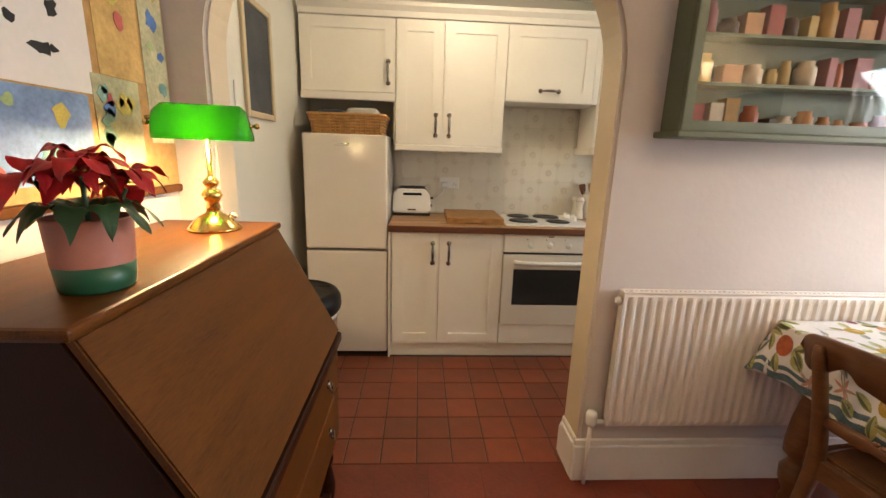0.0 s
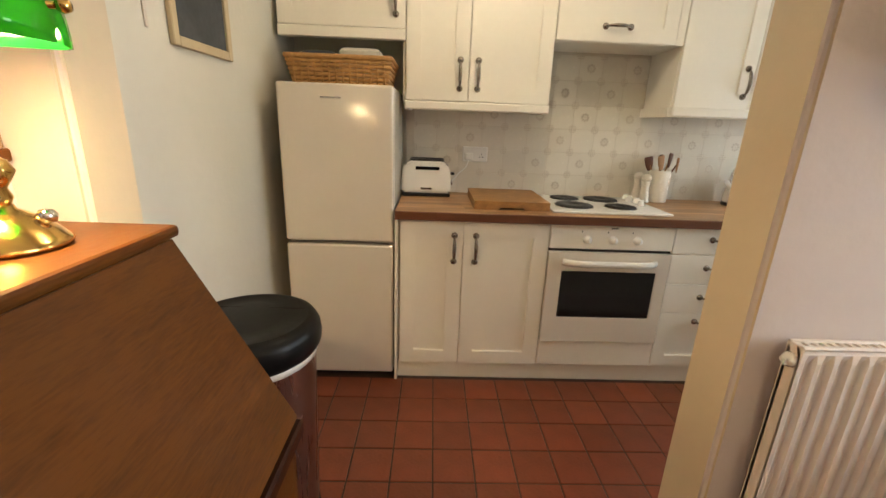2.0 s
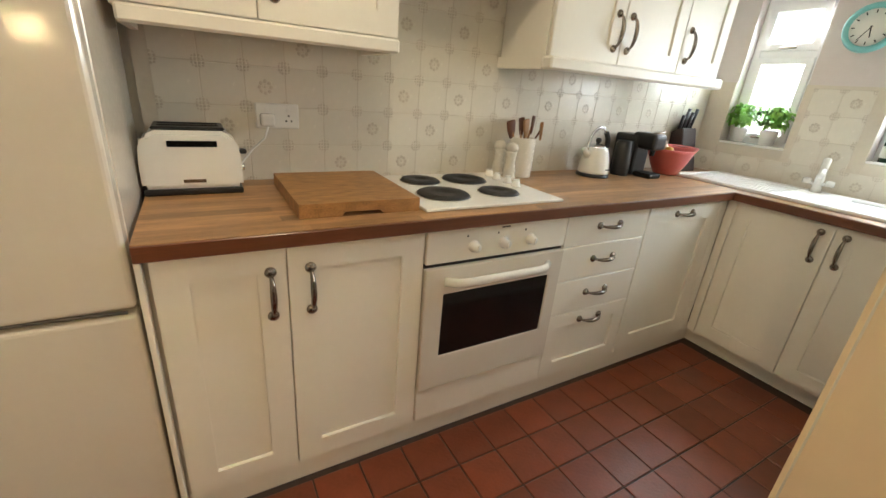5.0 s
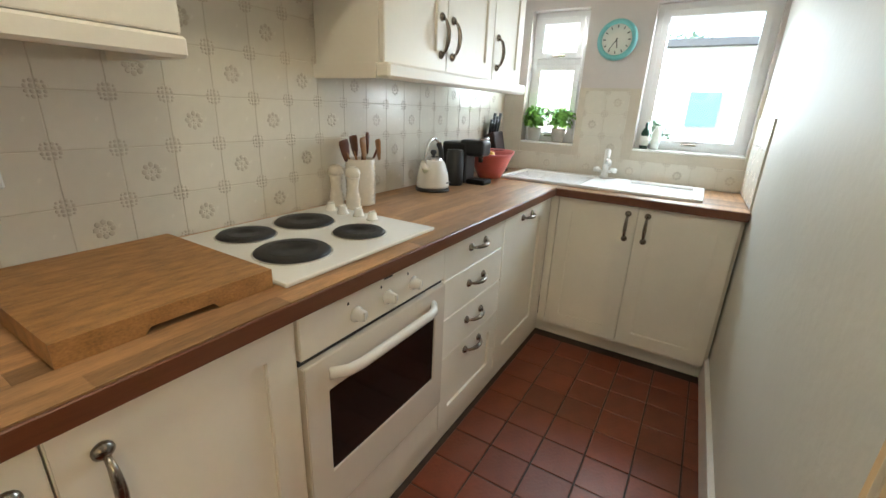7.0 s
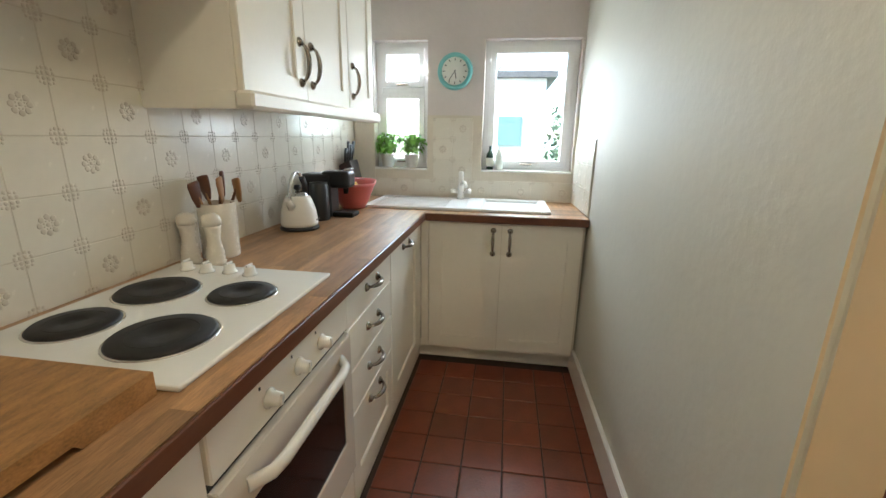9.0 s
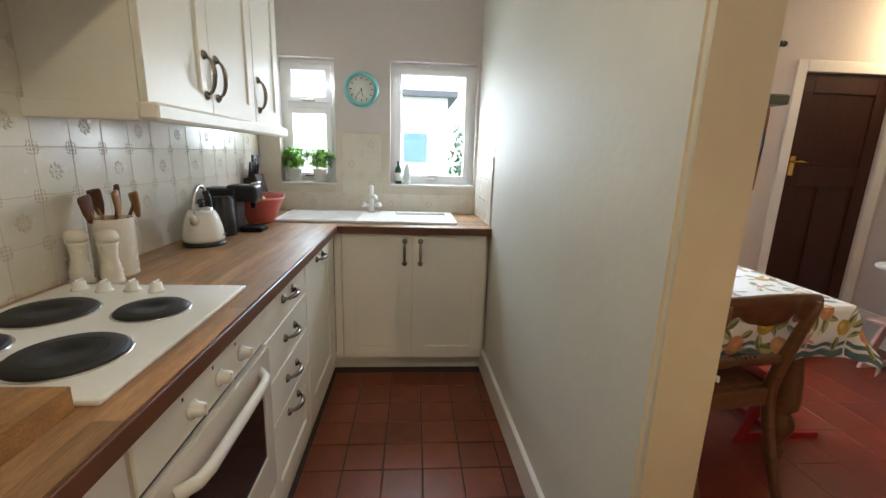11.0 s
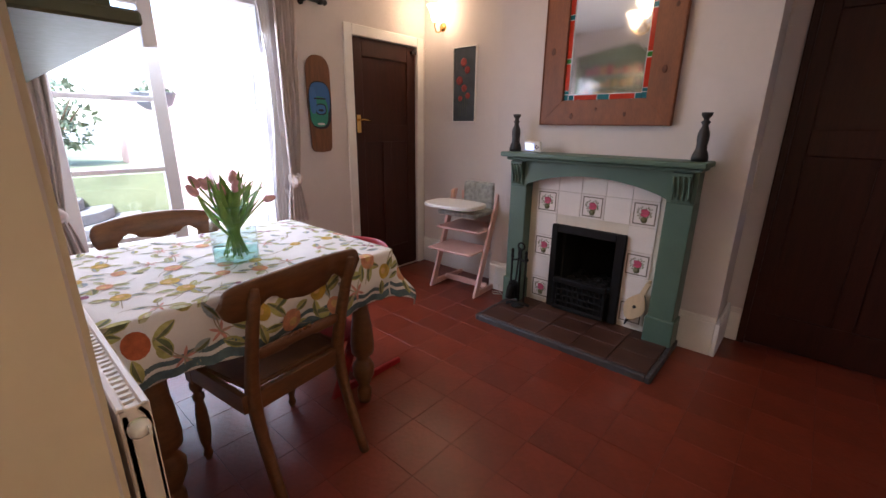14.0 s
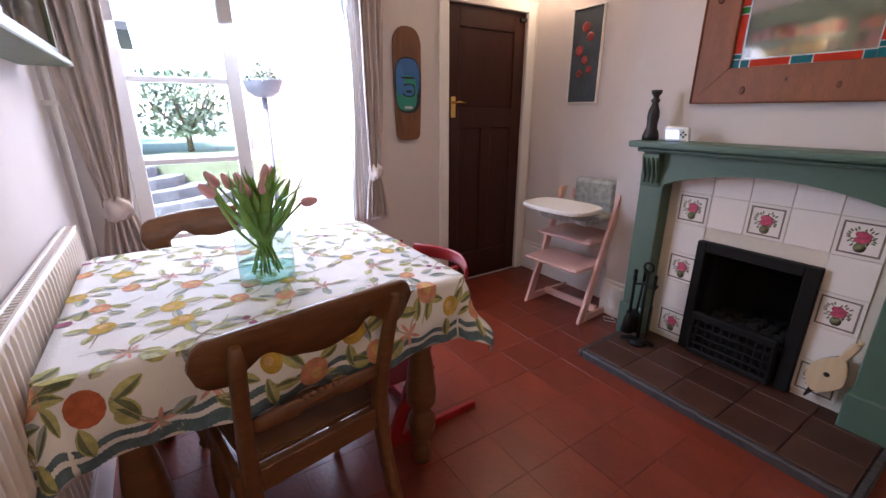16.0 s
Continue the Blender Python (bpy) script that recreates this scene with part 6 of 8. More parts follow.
fr_in = Vector((DXF - DXT + 0.02, 0, DZL - DZ + 0.028))
top_pt = Vector((DXT - 0.024 + nl.x, 0, DZ - 0.0225 + nl.z * 0.3))
lk = top_pt + fr_in * 0.13 + nl * 0.25
q = Vector((dzl, 0, dxl)).normalized().to_track_quat("Z", "Y").to_matrix().to_4x4()
esc = joined(lathe([(0, 0), (0.013, 0), (0.011, 0.002), (0.005, 0.003), (0, 0.003)], seg=12, m=Matrix.Translation(lk) @ q), *[lathe([(0, 0), (0.008, 0), (0, 0.0025)], seg=8, m=Matrix.Translation(lk + Vector((0, dy, 0.002 * s_))) @ q) for dy, s_ in ((-0.022, 1), (0.022, 1), (-0.036, -1), (0.036, -1))])
part("keyhole_plate", esc, STEEL, lid, "dark scrolled keyhole plate")
part("lower_rail", box(DXF - 0.02, DXF + 0.012, DY0 - 0.004, DY1 + 0.004, DZL - 0.035, DZL - 0.001, 0.005), OAKDIM, t)
for z0, z1 in ((0.545, 0.697), (0.36, 0.54)):
    dw = part("drawer_front", box(DXF - 0.0195, DXF, DY0 + 0.022, DY1 - 0.022, z0, z1, 0.004), OAK, t)
    for y in (DY0 + 0.17, DY1 - 0.17):
        part("drop_pull", joined(lathe([(0, 0), (0.014, 0), (0.01, 0.006), (0, 0.008)], seg=12, m=Matrix.Translation((DXF, y, (z0 + z1) / 2 + 0.015)) @ pose(0, 0, 0, 0, 90, 0)), tube([(DXF + 0.008, y - 0.018, (z0 + z1) / 2 + 0.012), (DXF + 0.014, y, (z0 + z1) / 2 - 0.015), (DXF + 0.008, y + 0.018, (z0 + z1) / 2 + 0.012)], 0.003, 6)), STEEL, dw)
legp = [(0, 0), (0.6, 0), (0.75, 0.05), (0.5, 0.12), (0.55, 0.16), (0.9, 0.3), (0.95, 0.42), (0.6, 0.6), (0.5, 0.66), (0.8, 0.7), (0.8, 0.76), (0.55, 0.8), (0.9, 0.86), (0.9, 1.0), (0, 1.0)]
for x in (DX0 + 0.03, DXF - 0.045):
    for y in (DY0 + 0.03, DY1 - 0.03):
        part("leg", lathe([(0.027 * a, 0.34 * z) for a, z in legp], (x, y, 0), 16), OAKDIM, t)
part("stretcher", joined(box(DX0 + 0.02, DXF - 0.035, DY0 + 0.02, DY0 + 0.045, 0.09, 0.12, 0.004), box(DX0 + 0.02, DXF - 0.035, DY1 - 0.045, DY1 - 0.02, 0.09, 0.12, 0.004), box(DXF - 0.058, DXF - 0.03, DY0 + 0.046, DY1 - 0.046, 0.09, 0.12, 0.004)), OAKDIM, t)

# ---- banker's lamp ----
LX, LY = 1.183, 4.688
t = thing("desk_lamp", "lit brass banker's lamp with a green glass shade on the bureau", "lamp", (LX, LY, DZ))
part("base", lathe([(0, 0), (0.07, 0), (0.072, 0.006), (0.066, 0.012), (0.06, 0.02), (0.045, 0.035), (0.03, 0.045), (0.02, 0.05), (0.018, 0.056), (0, 0.056)], (LX, LY, DZ + 0.0005), 32), BRASS, t)
part("column", lathe([(0.016, 0.056), (0.02, 0.066), (0.016, 0.078), (0.022, 0.088), (0.028, 0.10), (0.022, 0.113), (0.012, 0.12), (0.02, 0.13), (0.022, 0.138), (0.012, 0.148), (0.007, 0.155), (0.006, 0.30), (0, 0.30)], (LX, LY, DZ + 0.0005), 24), BRASS, t)
sw_ = part("switch_knob", lathe([(0, 0), (0.01, 0), (0.012, 0.01), (0.008, 0.016), (0, 0.018)], (LX + 0.045, LY + 0.02, DZ + 0.032), 12), CHROME, t)
ang = radians(12)
ax = Vector((math.cos(ang), math.sin(ang), 0))
perp = Vector((-ax.y, ax.x, 0))
sc = Vector((1.188, 4.663, DZ + 0.305))
SHADE = bpy.data.materials.new("green_cased_glass")
SHADE.use_nodes = True
pn_ = SHADE.node_tree.nodes["Principled BSDF"]
pn_.inputs["Base Color"].default_value = (0.008, 0.20, 0.02, 1)
pn_.inputs["Roughness"].default_value = 0.12
tr_ = SHADE.node_tree.nodes.new("ShaderNodeBsdfTranslucent")
tr_.inputs[0].default_value = (0.07, 0.27, 0.02, 1)
mx_ = SHADE.node_tree.nodes.new("ShaderNodeMixShader")
mx_.inputs[0].default_value = 0.4
SHADE.node_tree.links.new(pn_.outputs[0], mx_.inputs[1])
SHADE.node_tree.links.new(tr_.outputs[0], mx_.inputs[2])
SHADE.node_tree.links.new(mx_.outputs[0], SHADE.node_tree.nodes["Material Output"].inputs[0])
bm = bmesh.new()
rows = []
L_ = 0.125
for i in range(17):
    s = -1 + i / 8
    k = math.sqrt(max(0.0, 1 - max(0, (abs(s) - 0.72) / 0.28) ** 2)) if abs(s) > 0.72 else 1
    k = max(k, 0.12)
    row = []
    for j in range(15):
        a = math.pi * (-0.04 + 1.08 * j / 14)
        p = sc + ax * (L_ * s) + perp * (0.066 * k * math.cos(a)) + Vector((0, 0, -0.045 + (0.085 * k if math.sin(a) > 0 else 0.06) * math.sin(a) ** 1.0))
        row.append(bm.verts.new(p))
    rows.append(row)
for a, b in zip(rows, rows[1:]):
    for j in range(14):
        f_ = bm.faces.new((a[j], a[j + 1], b[j + 1], b[j]))
        f_.smooth = True
sh = part("shade", bm, SHADE, t, "glowing green glass shade")
md = sh.modifiers.new("thickness", "SOLIDIFY")
md.thickness = 0.003
part("shade_arm", joined(tube([(LX, LY, DZ + 0.30), tuple(sc + Vector((0, 0, 0.0)) - ax * 0.10), tuple(sc - ax * 0.135)], 0.005, 8), tube([tuple(sc - ax * 0.135 + Vector((0, 0, -0.012))), tuple(sc + ax * 0.14 + Vector((0, 0, -0.012)))], 0.004, 8)), BRASS, t)
for s in (-1, 1):
    part("side_knob", lathe([(0, 0), (0.006, 0), (0.009, 0.006), (0.006, 0.013), (0, 0.014)], seg=12, m=Matrix.Translation(sc + ax * s * 0.128 + Vector((0, 0, -0.012))) @ (ax * s).to_track_quat("Z", "Y").to_matrix().to_4x4()), BRASS, t)
part("bulb", lathe([(0, -0.03), (0.014, -0.02), (0.02, 0), (0.014, 0.02), (0, 0.03)], seg=14, m=Matrix.Translation(sc + Vector((0, 0, -0.02))) @ ax.to_track_quat("Z", "Y").to_matrix().to_4x4()), glow("lit_bulb", (1.0, 0.72, 0.36), 8.0), t, "glowing bulb").visible_shadow = False

# ---- poinsettia ----
PX, PY = 1.235, 4.165
t = thing("plant_pot", "round plant pot with a pink upper and dark green lower band", "plant pot", (PX, PY, DZ))
part("pot", lathe([(0, 0.0), (0.068, 0.0), (0.073, 0.006), (0.0785, 0.055), (0.0, 0.055)], (PX, PY, DZ + 0.0005), 32), mat("green_glaze_band", (0.02, 0.10, 0.05), 0.35, var=0.15), t)
part("upper_band", lathe([(0.0786, 0.0553), (0.083, 0.145), (0.084, 0.15), (0.079, 0.15), (0.074, 0.10), (0.0, 0.10), (0.0, 0.0553)], (PX, PY, DZ + 0.0005), 32), mat("dusty_pink_glaze", (0.50, 0.20, 0.15), 0.5, var=0.15), t, "dusty pink upper band")
t.scale = (0.73, 0.73, 0.80)
t = thing("poinsettia", "red poinsettia with dark green lower leaves in the pot", "plant", (PX, PY, DZ + 0.1))
REDLEAF = mat("poinsettia_red", (0.40, 0.006, 0.010), 0.45, var=0.4, scale=25, bump=0.2)
DKLEAF = mat("poinsettia_green", (0.02, 0.06, 0.02), 0.5, var=0.3, scale=25, bump=0.2)


def broad_leaf(c, d, up, ln, wd, droop):
    """A pointed leaf with a sunk midrib, wavy margins and a drooping tip."""
    bm_ = bmesh.new()
    d, up = Vector(d).normalized(), Vector(up).normalized()
    sd = d.cross(up).normalized()
    rows = []
    ph = c[0] * 91 + c[1] * 57 + ln * 300
    for k in range(13):
        s = k / 12
        w_ = wd * (math.sin(math.pi * s ** 0.85) ** 0.9 + 0.03) * (1 + 0.16 * math.sin(9 * s + ph))
        p = Vector(c) + d * ln * s + up * (0.022 * math.sin(math.pi * s) - droop * s ** 2.2) + sd * (0.010 * math.sin(3 * s + ph))
        row = []
        for q in (-1, -0.6, -0.25, 0, 0.25, 0.6, 1):
            row.append(bm_.verts.new(p + sd * w_ * q + up * (0.20 * w_ * abs(q) ** 0.7 - 0.18 * w_ * q * q + 0.006 * abs(q) * math.sin(11 * s + ph + 2 * q))))
        rows.append(row)
    for a, b in zip(rows, rows[1:]):
        for i in range(6):
            f2 = bm_.faces.new((a[i], a[i + 1], b[i + 1], b[i]))
            f2.smooth = True
    return bm_


rng = random.Random(21)
for cx, cy, cz in ((0.0, 0.0, 0.262), (-0.04, 0.055, 0.235), (0.045, -0.06, 0.245), (-0.05, -0.05, 0.235), (0.055, 0.045, 0.215)):
    part("stem", tube([(PX + 0.3 * cx, PY + 0.3 * cy, DZ + 0.09), (PX + cx, PY + cy, DZ + cz - 0.01)], 0.004, 6), DKLEAF, t)
    a0 = rng.uniform(0, 6)
    for k in range(8):
        a = a0 + k * 0.785 + rng.uniform(-0.15, 0.15)
        lf = part("red_leaf", broad_leaf((PX + cx, PY + cy, DZ + cz + rng.uniform(-0.02, 0.01)), (math.cos(a), math.sin(a), rng.uniform(-0.15, 0.35)), (0, 0, 1), rng.uniform(0.065, 0.10), rng.uniform(0.019, 0.028), rng.uniform(0.01, 0.07)), REDLEAF, t)
    part("flower_centre", joined(*[lathe([(0, 0), (0.005, 0.002), (0.004, 0.009), (0, 0.01)], (PX + cx + 0.008 * math.cos(q), PY + cy + 0.008 * math.sin(q), DZ + cz), 8) for q in (0, 2, 4)]), mat("flower_centre_yellow", (0.5, 0.35, 0.05), 0.5), t)
for k in range(10):
    a = k * 0.63
    part("green_leaf", broad_leaf((PX + 0.03 * math.cos(a), PY + 0.03 * math.sin(a), DZ + 0.16), (math.cos(a), math.sin(a), 0.1), (0, 0, 1), 0.10, 0.026, 0.05), DKLEAF, t)

t.location.z = DZ + 0.08
t.scale = (0.78, 0.78, 0.80)

# ---- children's drawings on the wall above the bureau ----
PAPERS = [(4.25, 4.63, 1.475, 1.95, (0.72, 0.68, 0.66)), (4.655, 4.83, 1.53, 2.0, (0.55, 0.36, 0.13)), (4.62, 4.80, 1.30, 1.528, (0.42, 0.42, 0.25)), (4.84, 4.955, 1.36, 1.98, (0.52, 0.50, 0.30)), (4.2, 4.60, 1.26, 1.47, (0.20, 0.30, 0.50))]
pt = thing("pinned_drawings", "board of children's paintings pinned above the bureau", "drawings", (XW + 0.01, 4.6, 1.21))
part("board", box(XW + 0.001, XW + 0.014, 4.10, 4.965, 1.225, 2.1, 0.002), mat("cork_board", (0.45, 0.27, 0.10), 0.9, var=0.3, scale=40), pt)
part("board_rail", box(XW + 0.001, XW + 0.022, 4.10, 4.968, 1.2, 1.2245, 0.003), OAK, pt)
for i, (a, b, c, d, col) in enumerate(PAPERS):
    sh_ = part("paper_sheet", box(XW + 0.0142 + 0.0004 * i, XW + 0.0152 + 0.0004 * i, a, b, c, d), mat("painted_paper", col, 0.85, var=0.55 if i else 0.08, scale=7 + i), pt)
rng = random.Random(9)
inkm = mat("black_ink", (0.015, 0.014, 0.016), 0.7)
for k in range(26):
    y, z, r = rng.uniform(4.29, 4.60), rng.uniform(1.52, 1.9), rng.uniform(0.008, 0.026)
    part("ink_splash", prism([(y + r * math.cos(q) * rng.uniform(0.5, 1.5), z + r * math.sin(q) * rng.uniform(0.4, 1.0)) for q in [i * 0.628 for i in range(10)]], "x", XW + 0.0154, XW + 0.0160), inkm, pt)
for k in range(30):
    i = rng.choice((1, 2, 3, 3, 4))
    a, b, c, d, col = PAPERS[i]
    y, z, r = rng.uniform(a + 0.03, b - 0.03), rng.uniform(c + 0.03, d - 0.03), rng.uniform(0.012, 0.03)
    part("paint_patch", prism([(y + r * math.cos(q) * rng.uniform(0.6, 1.3), z + r * math.sin(q) * rng.uniform(0.6, 1.3)) for q in [i2 * 0.628 for i2 in range(10)]], "x", XW + 0.0172, XW + 0.0178), mat("paint_patch", rng.choice(((0.5, 0.12, 0.1), (0.2, 0.35, 0.3), (0.1, 0.2, 0.45), (0.5, 0.42, 0.1), (0.35, 0.45, 0.2))), 0.8, var=0.4, scale=20), pt)

# ---- kitchen small things ----
t = thing("chalkboard", "small framed chalkboard hanging on the kitchen wall", "chalkboard", (0.98, 5.68, 1.5))
part("frame", joined(box(0.976, 0.992, 5.49, 5.52, 1.49, 2.02, 0.003), box(0.976, 0.992, 5.83, 5.86, 1.49, 2.02, 0.003), box(0.976, 0.992, 5.52, 5.83, 1.49, 1.52, 0.003), box(0.976, 0.992, 5.52, 5.83, 1.99, 2.02, 0.003)), mat("pale_wood_frame", (0.52, 0.42, 0.26), 0.6), t)
part("slate", box(0.976, 0.983, 5.521, 5.829, 1.521, 1.989), mat("chalky_slate", (0.06, 0.065, 0.07), 0.9, var=0.5, scale=6), t, "dusty grey writing surface")
t = thing("wall_switch_cord", "small grey wall hook beside the archway", "hook", (0.976, 5.39, 1.5))
part("strip", box(0.9752, 0.981, 5.385, 5.397, 1.515, 1.63, 0.002), APPLIANCE, t)

LIDBLACK = mat("glossy_black_lid", (0.005, 0.005, 0.005), 0.34, var=0.3, spec=0.16)
t = thing("pedal_bin", "round brushed steel kitchen bin, tinted reddish brown, with a black lid", "bin", (1.222, 5.262, 0))
part("body", lathe([(0, 0.004), (0.165, 0.004), (0.168, 0.02), (0.186, 0.60), (0.186, 0.625), (0, 0.625)], (1.222, 5.262, 0), 40), BINSTEEL, t)
part("foot_ring", lathe([(0.14, 0), (0.172, 0), (0.172, 0.018), (0.14, 0.018)], (1.222, 5.262, 0), 36), LIDBLACK, t)
part("liner_edge", lathe([(0.187, 0.605), (0.19, 0.606), (0.19, 0.628), (0.187, 0.628)], (1.222, 5.262, 0), 40), APPLIANCE, t, "white bin liner edge")
ld = part("lid", lathe([(0.195, 0.628), (0.203, 0.64), (0.206, 0.66), (0.203, 0.69), (0.19, 0.712), (0.17, 0.720), (0.165, 0.717), (0.10, 0.722), (0, 0.724), (0, 0.628)], (1.222, 5.262, 0), 44), LIDBLACK, t, "black domed lid")
part("lid_flap_line", box(1.047, 1.367, 5.322, 5.326, 0.7205, 0.7225), CASTIRON, ld)
t.scale = (1.0, 1.0, 1.025)
t = thing("basket", "woven wicker basket on top of the fridge", "basket", (1.31, 6.35, 1.447))
WICK = mat("wicker", (0.42, 0.22, 0.07), 0.7, var=0.4, scale=30, bump=0.4)
for k in range(7):
    z = 1.457 + 0.018 * k
    rr = 0.0 + 0.004 * k
    pts = [(1.105 - rr, 6.19 - rr), (1.525 + rr, 6.19 - rr), (1.525 + rr, 6.47 + rr), (1.105 - rr, 6.47 + rr)]
    loop = []
    for i in range(4):
        a, b = pts[i], pts[(i + 1) % 4]
        for q in range(12):
            s = q / 12
            loop.append((a[0] + (b[0] - a[0]) * s, a[1] + (b[1] - a[1]) * s + 0.003 * ((q + k) % 2), z))
    part("woven_strand", tube(loop, 0.0095 if k < 6 else 0.012, 6, True), WICK, t)
for k in range(14):
    x = 1.115 + 0.031 * k
    part("stake", tube([(x, 6.186, 1.45), (x - 0.001, 6.166, 1.56)], 0.005, 5), WICK, t)
part("base", box(1.10, 1.53, 6.185, 6.475, 1.4475, 1.456), WICK, t)
single("folded_cloth", box(1.30, 1.50, 6.22, 6.44, 1.4565, 1.615, 0.03, 3), mat("grey_cloth", (0.45, 0.43, 0.38), 0.9, var=0.3), "pale grey cloth heaped in the basket", "cloth")
single("dark_cloth", box(1.12, 1.29, 6.23, 6.44, 1.4565, 1.60, 0.03, 3), mat("dark_blue_cloth", (0.03, 0.04, 0.06), 0.9, var=0.3), "dark folded cloth in the basket", "cloth")

t = thing("toaster", "white two-slice toaster with a black base", "toaster", (1.71, 6.53, 0.905))
tp = [(1.578, 0.925), (1.85, 0.925), (1.85, 1.0), (1.845, 1.05), (1.83, 1.083), (1.80, 1.098), (1.63, 1.098), (1.598, 1.083), (1.583, 1.05), (1.578, 1.0)]
part("body", prism(tp, "y", 6.455, 6.615, 0.012), ENAMEL, t)
part("base", box(1.58, 1.848, 6.458, 6.612, 0.9055, 0.9245, 0.004), BLACK, t)
part("top_trim", box(1.62, 1.81, 6.465, 6.605, 1.0985, 1.108, 0.004), BLACK, t)
for y in (6.495, 6.55):
    part("slot", box(1.635, 1.795, y, y + 0.025, 1.1085, 1.1095), CASTIRON, t)
part("window", box(1.655, 1.785, 6.4525, 6.4548, 1.052, 1.07, 0.0008), BLACKGLASS, t)
part("name_plate", box(1.685, 1.745, 6.4525, 6.4548, 0.945, 0.955), STEEL, t, "plain metal name plate bar")
part("lever", box(1.8505, 1.872, 6.52, 6.55, 1.02, 1.035, 0.004), BLACK, t)
part("dial", lathe([(0, 0), (0.012, 0), (0.01, 0.012), (0, 0.013)], seg=14, m=Matrix.Translation((1.8505, 6.535, 0.975)) @ pose(0, 0, 0, 0, 90, 0)), CHROME, t)

t = thing("chopping_board", "thick oak butcher's chopping board on the worktop", "chopping board", (2.14, 6.34, 0.905))
n_st = 9
for k in range(n_st):
    y0, y1 = 6.135 + 0.42 * k / n_st, 6.135 + 0.42 * (k + 1) / n_st
    if k == 0:
        bm = prism([(1.955, 0.906), (2.075, 0.906), (2.085, 0.918), (2.195, 0.918), (2.205, 0.906), (2.325, 0.906), (2.325, 0.947), (1.955, 0.947)], "y", y0, y1)
    else:
        bm = box(1.955, 2.325, y0 + 0.0002, y1, 0.906, 0.947)
    part("stave", bm, BOARD, t)

t = thing("wall_socket", "white double wall socket with a plug on the tiles", "socket", (1.98, 6.64, 1.11))
part("plate", box(1.92, 2.066, 6.632, 6.6415, 1.09, 1.176, 0.004), ENAMEL, t)
for x in (1.957, 2.03):
    part("rocker_switch", box(x - 0.007, x + 0.007, 6.629, 6.632, 1.147, 1.162, 0.002), ENAMEL, t)
for dx, dz in ((2.03, 1.135), (2.021, 1.117), (2.039, 1.117)):
    part("pin_hole", box(dx - 0.003, dx + 0.003, 6.6312, 6.6325, dz - 0.003, dz + 0.003), BLACK, t)
part("plug", box(1.932, 1.98, 6.595, 6.6315, 1.10, 1.142, 0.008, 2), ENAMEL, t)
part("cord", tube([(1.955, 6.60, 1.10), (1.94, 6.60, 1.06), (1.90, 6.615, 1.02), (1.86, 6.62, 0.97), (1.85, 6.60, 0.92)], 0.004, 6), ENAMEL, t)

CERAM = mat("cream_ceramic", (0.74, 0.69, 0.60), 0.25, var=0.04)
t = thing("utensil_jar", "tall cream ceramic jar holding wooden utensils", "jar", (3.06, 6.55, 0.905))
part("jar", lathe([(0, 0.002), (0.056, 0.002), (0.058, 0.008), (0.058, 0.18), (0.057, 0.183), (0.053, 0.182), (0.052, 0.012), (0, 0.012)], (3.06, 6.55, 0.904), 28), CERAM, t)
WSP = [mat("dark_wooden_spoon", (0.12, 0.04, 0.015), 0.5, var=0.3), mat("light_wooden_spoon", (0.35, 0.18, 0.07), 0.5, var=0.3)]
for k, (dx, dy) in enumerate(((-0.045, 0.01), (-0.02, -0.03), (0.03, 0.0), (0.05, -0.02), (0.01, 0.03))):
    u = thing("wooden_utensil", "broad wooden spatula standing in the jar", "spatula", (3.06, 6.55, 0.92), "utensils in the jar")
    tp_ = Vector((3.06 + dx * 1.5, 6.55 + dy * 1.5, 0.905 + 0.225 + 0.012 * (k % 3)))
    part("handle", tube([(3.06 - dx * 0.4, 6.55 - dy * 0.4, 0.92), tuple(tp_)], 0.005, 6), WSP[(k + 1) % 2], u)
    part("blade", lathe([(0, -0.055), (0.012, -0.05), (0.022, -0.02), (0.026, 0.018), (0.023, 0.028), (0, 0.03)], seg=12, m=Matrix.Translation(tp_) @ pose(0, 0, 0, 0, 24 * (dx > 0) - 12, 20 * k) @ Matrix.Diagonal((1, 0.3, 1, 1))), WSP[k % 2], u)
for x, y in ((2.962, 6.50), (2.958, 6.582)):
    u = thing("pepper_mill", "cream turned pepper mill beside the hob", "pepper mill", (x, y, 0.905), "pepper mills")
    part("body", lathe([(0, 0), (0.03, 0), (0.031, 0.012), (0.026, 0.016), (0.029, 0.026), (0.026, 0.032), (0.029, 0.04), (0.025, 0.048), (0.02, 0.08), (0.024, 0.115), (0.027, 0.125), (0, 0.125)], (x, y, 0.9055), 22), CERAM, u)
    part("head", lathe([(0, 0.126), (0.027, 0.126), (0.029, 0.14), (0.024, 0.155), (0.012, 0.162), (0, 0.163)], (x, y, 0.9055), 22), CERAM, u)

KX, KY = 3.515, 6.50
t = thing("kettle", "white enamel electric kettle with a looped handle", "kettle", (KX, KY, 0.905))
part("power_base", lathe([(0, 0), (0.082, 0), (0.084, 0.008), (0.078, 0.016), (0, 0.016)], (KX, KY, 0.9055), 30), BLACK, t)
part("body", lathe([(0, 0.017), (0.077, 0.017), (0.08, 0.03), (0.074, 0.08), (0.06, 0.125), (0.052, 0.14), (0.046, 0.145), (0, 0.146)], (KX, KY, 0.9055), 32), ENAMEL, t)
part("lid", lathe([(0.044, 0.146), (0.042, 0.153), (0.02, 0.163), (0.0, 0.164)], (KX, KY, 0.9055), 26), CHROME, t)
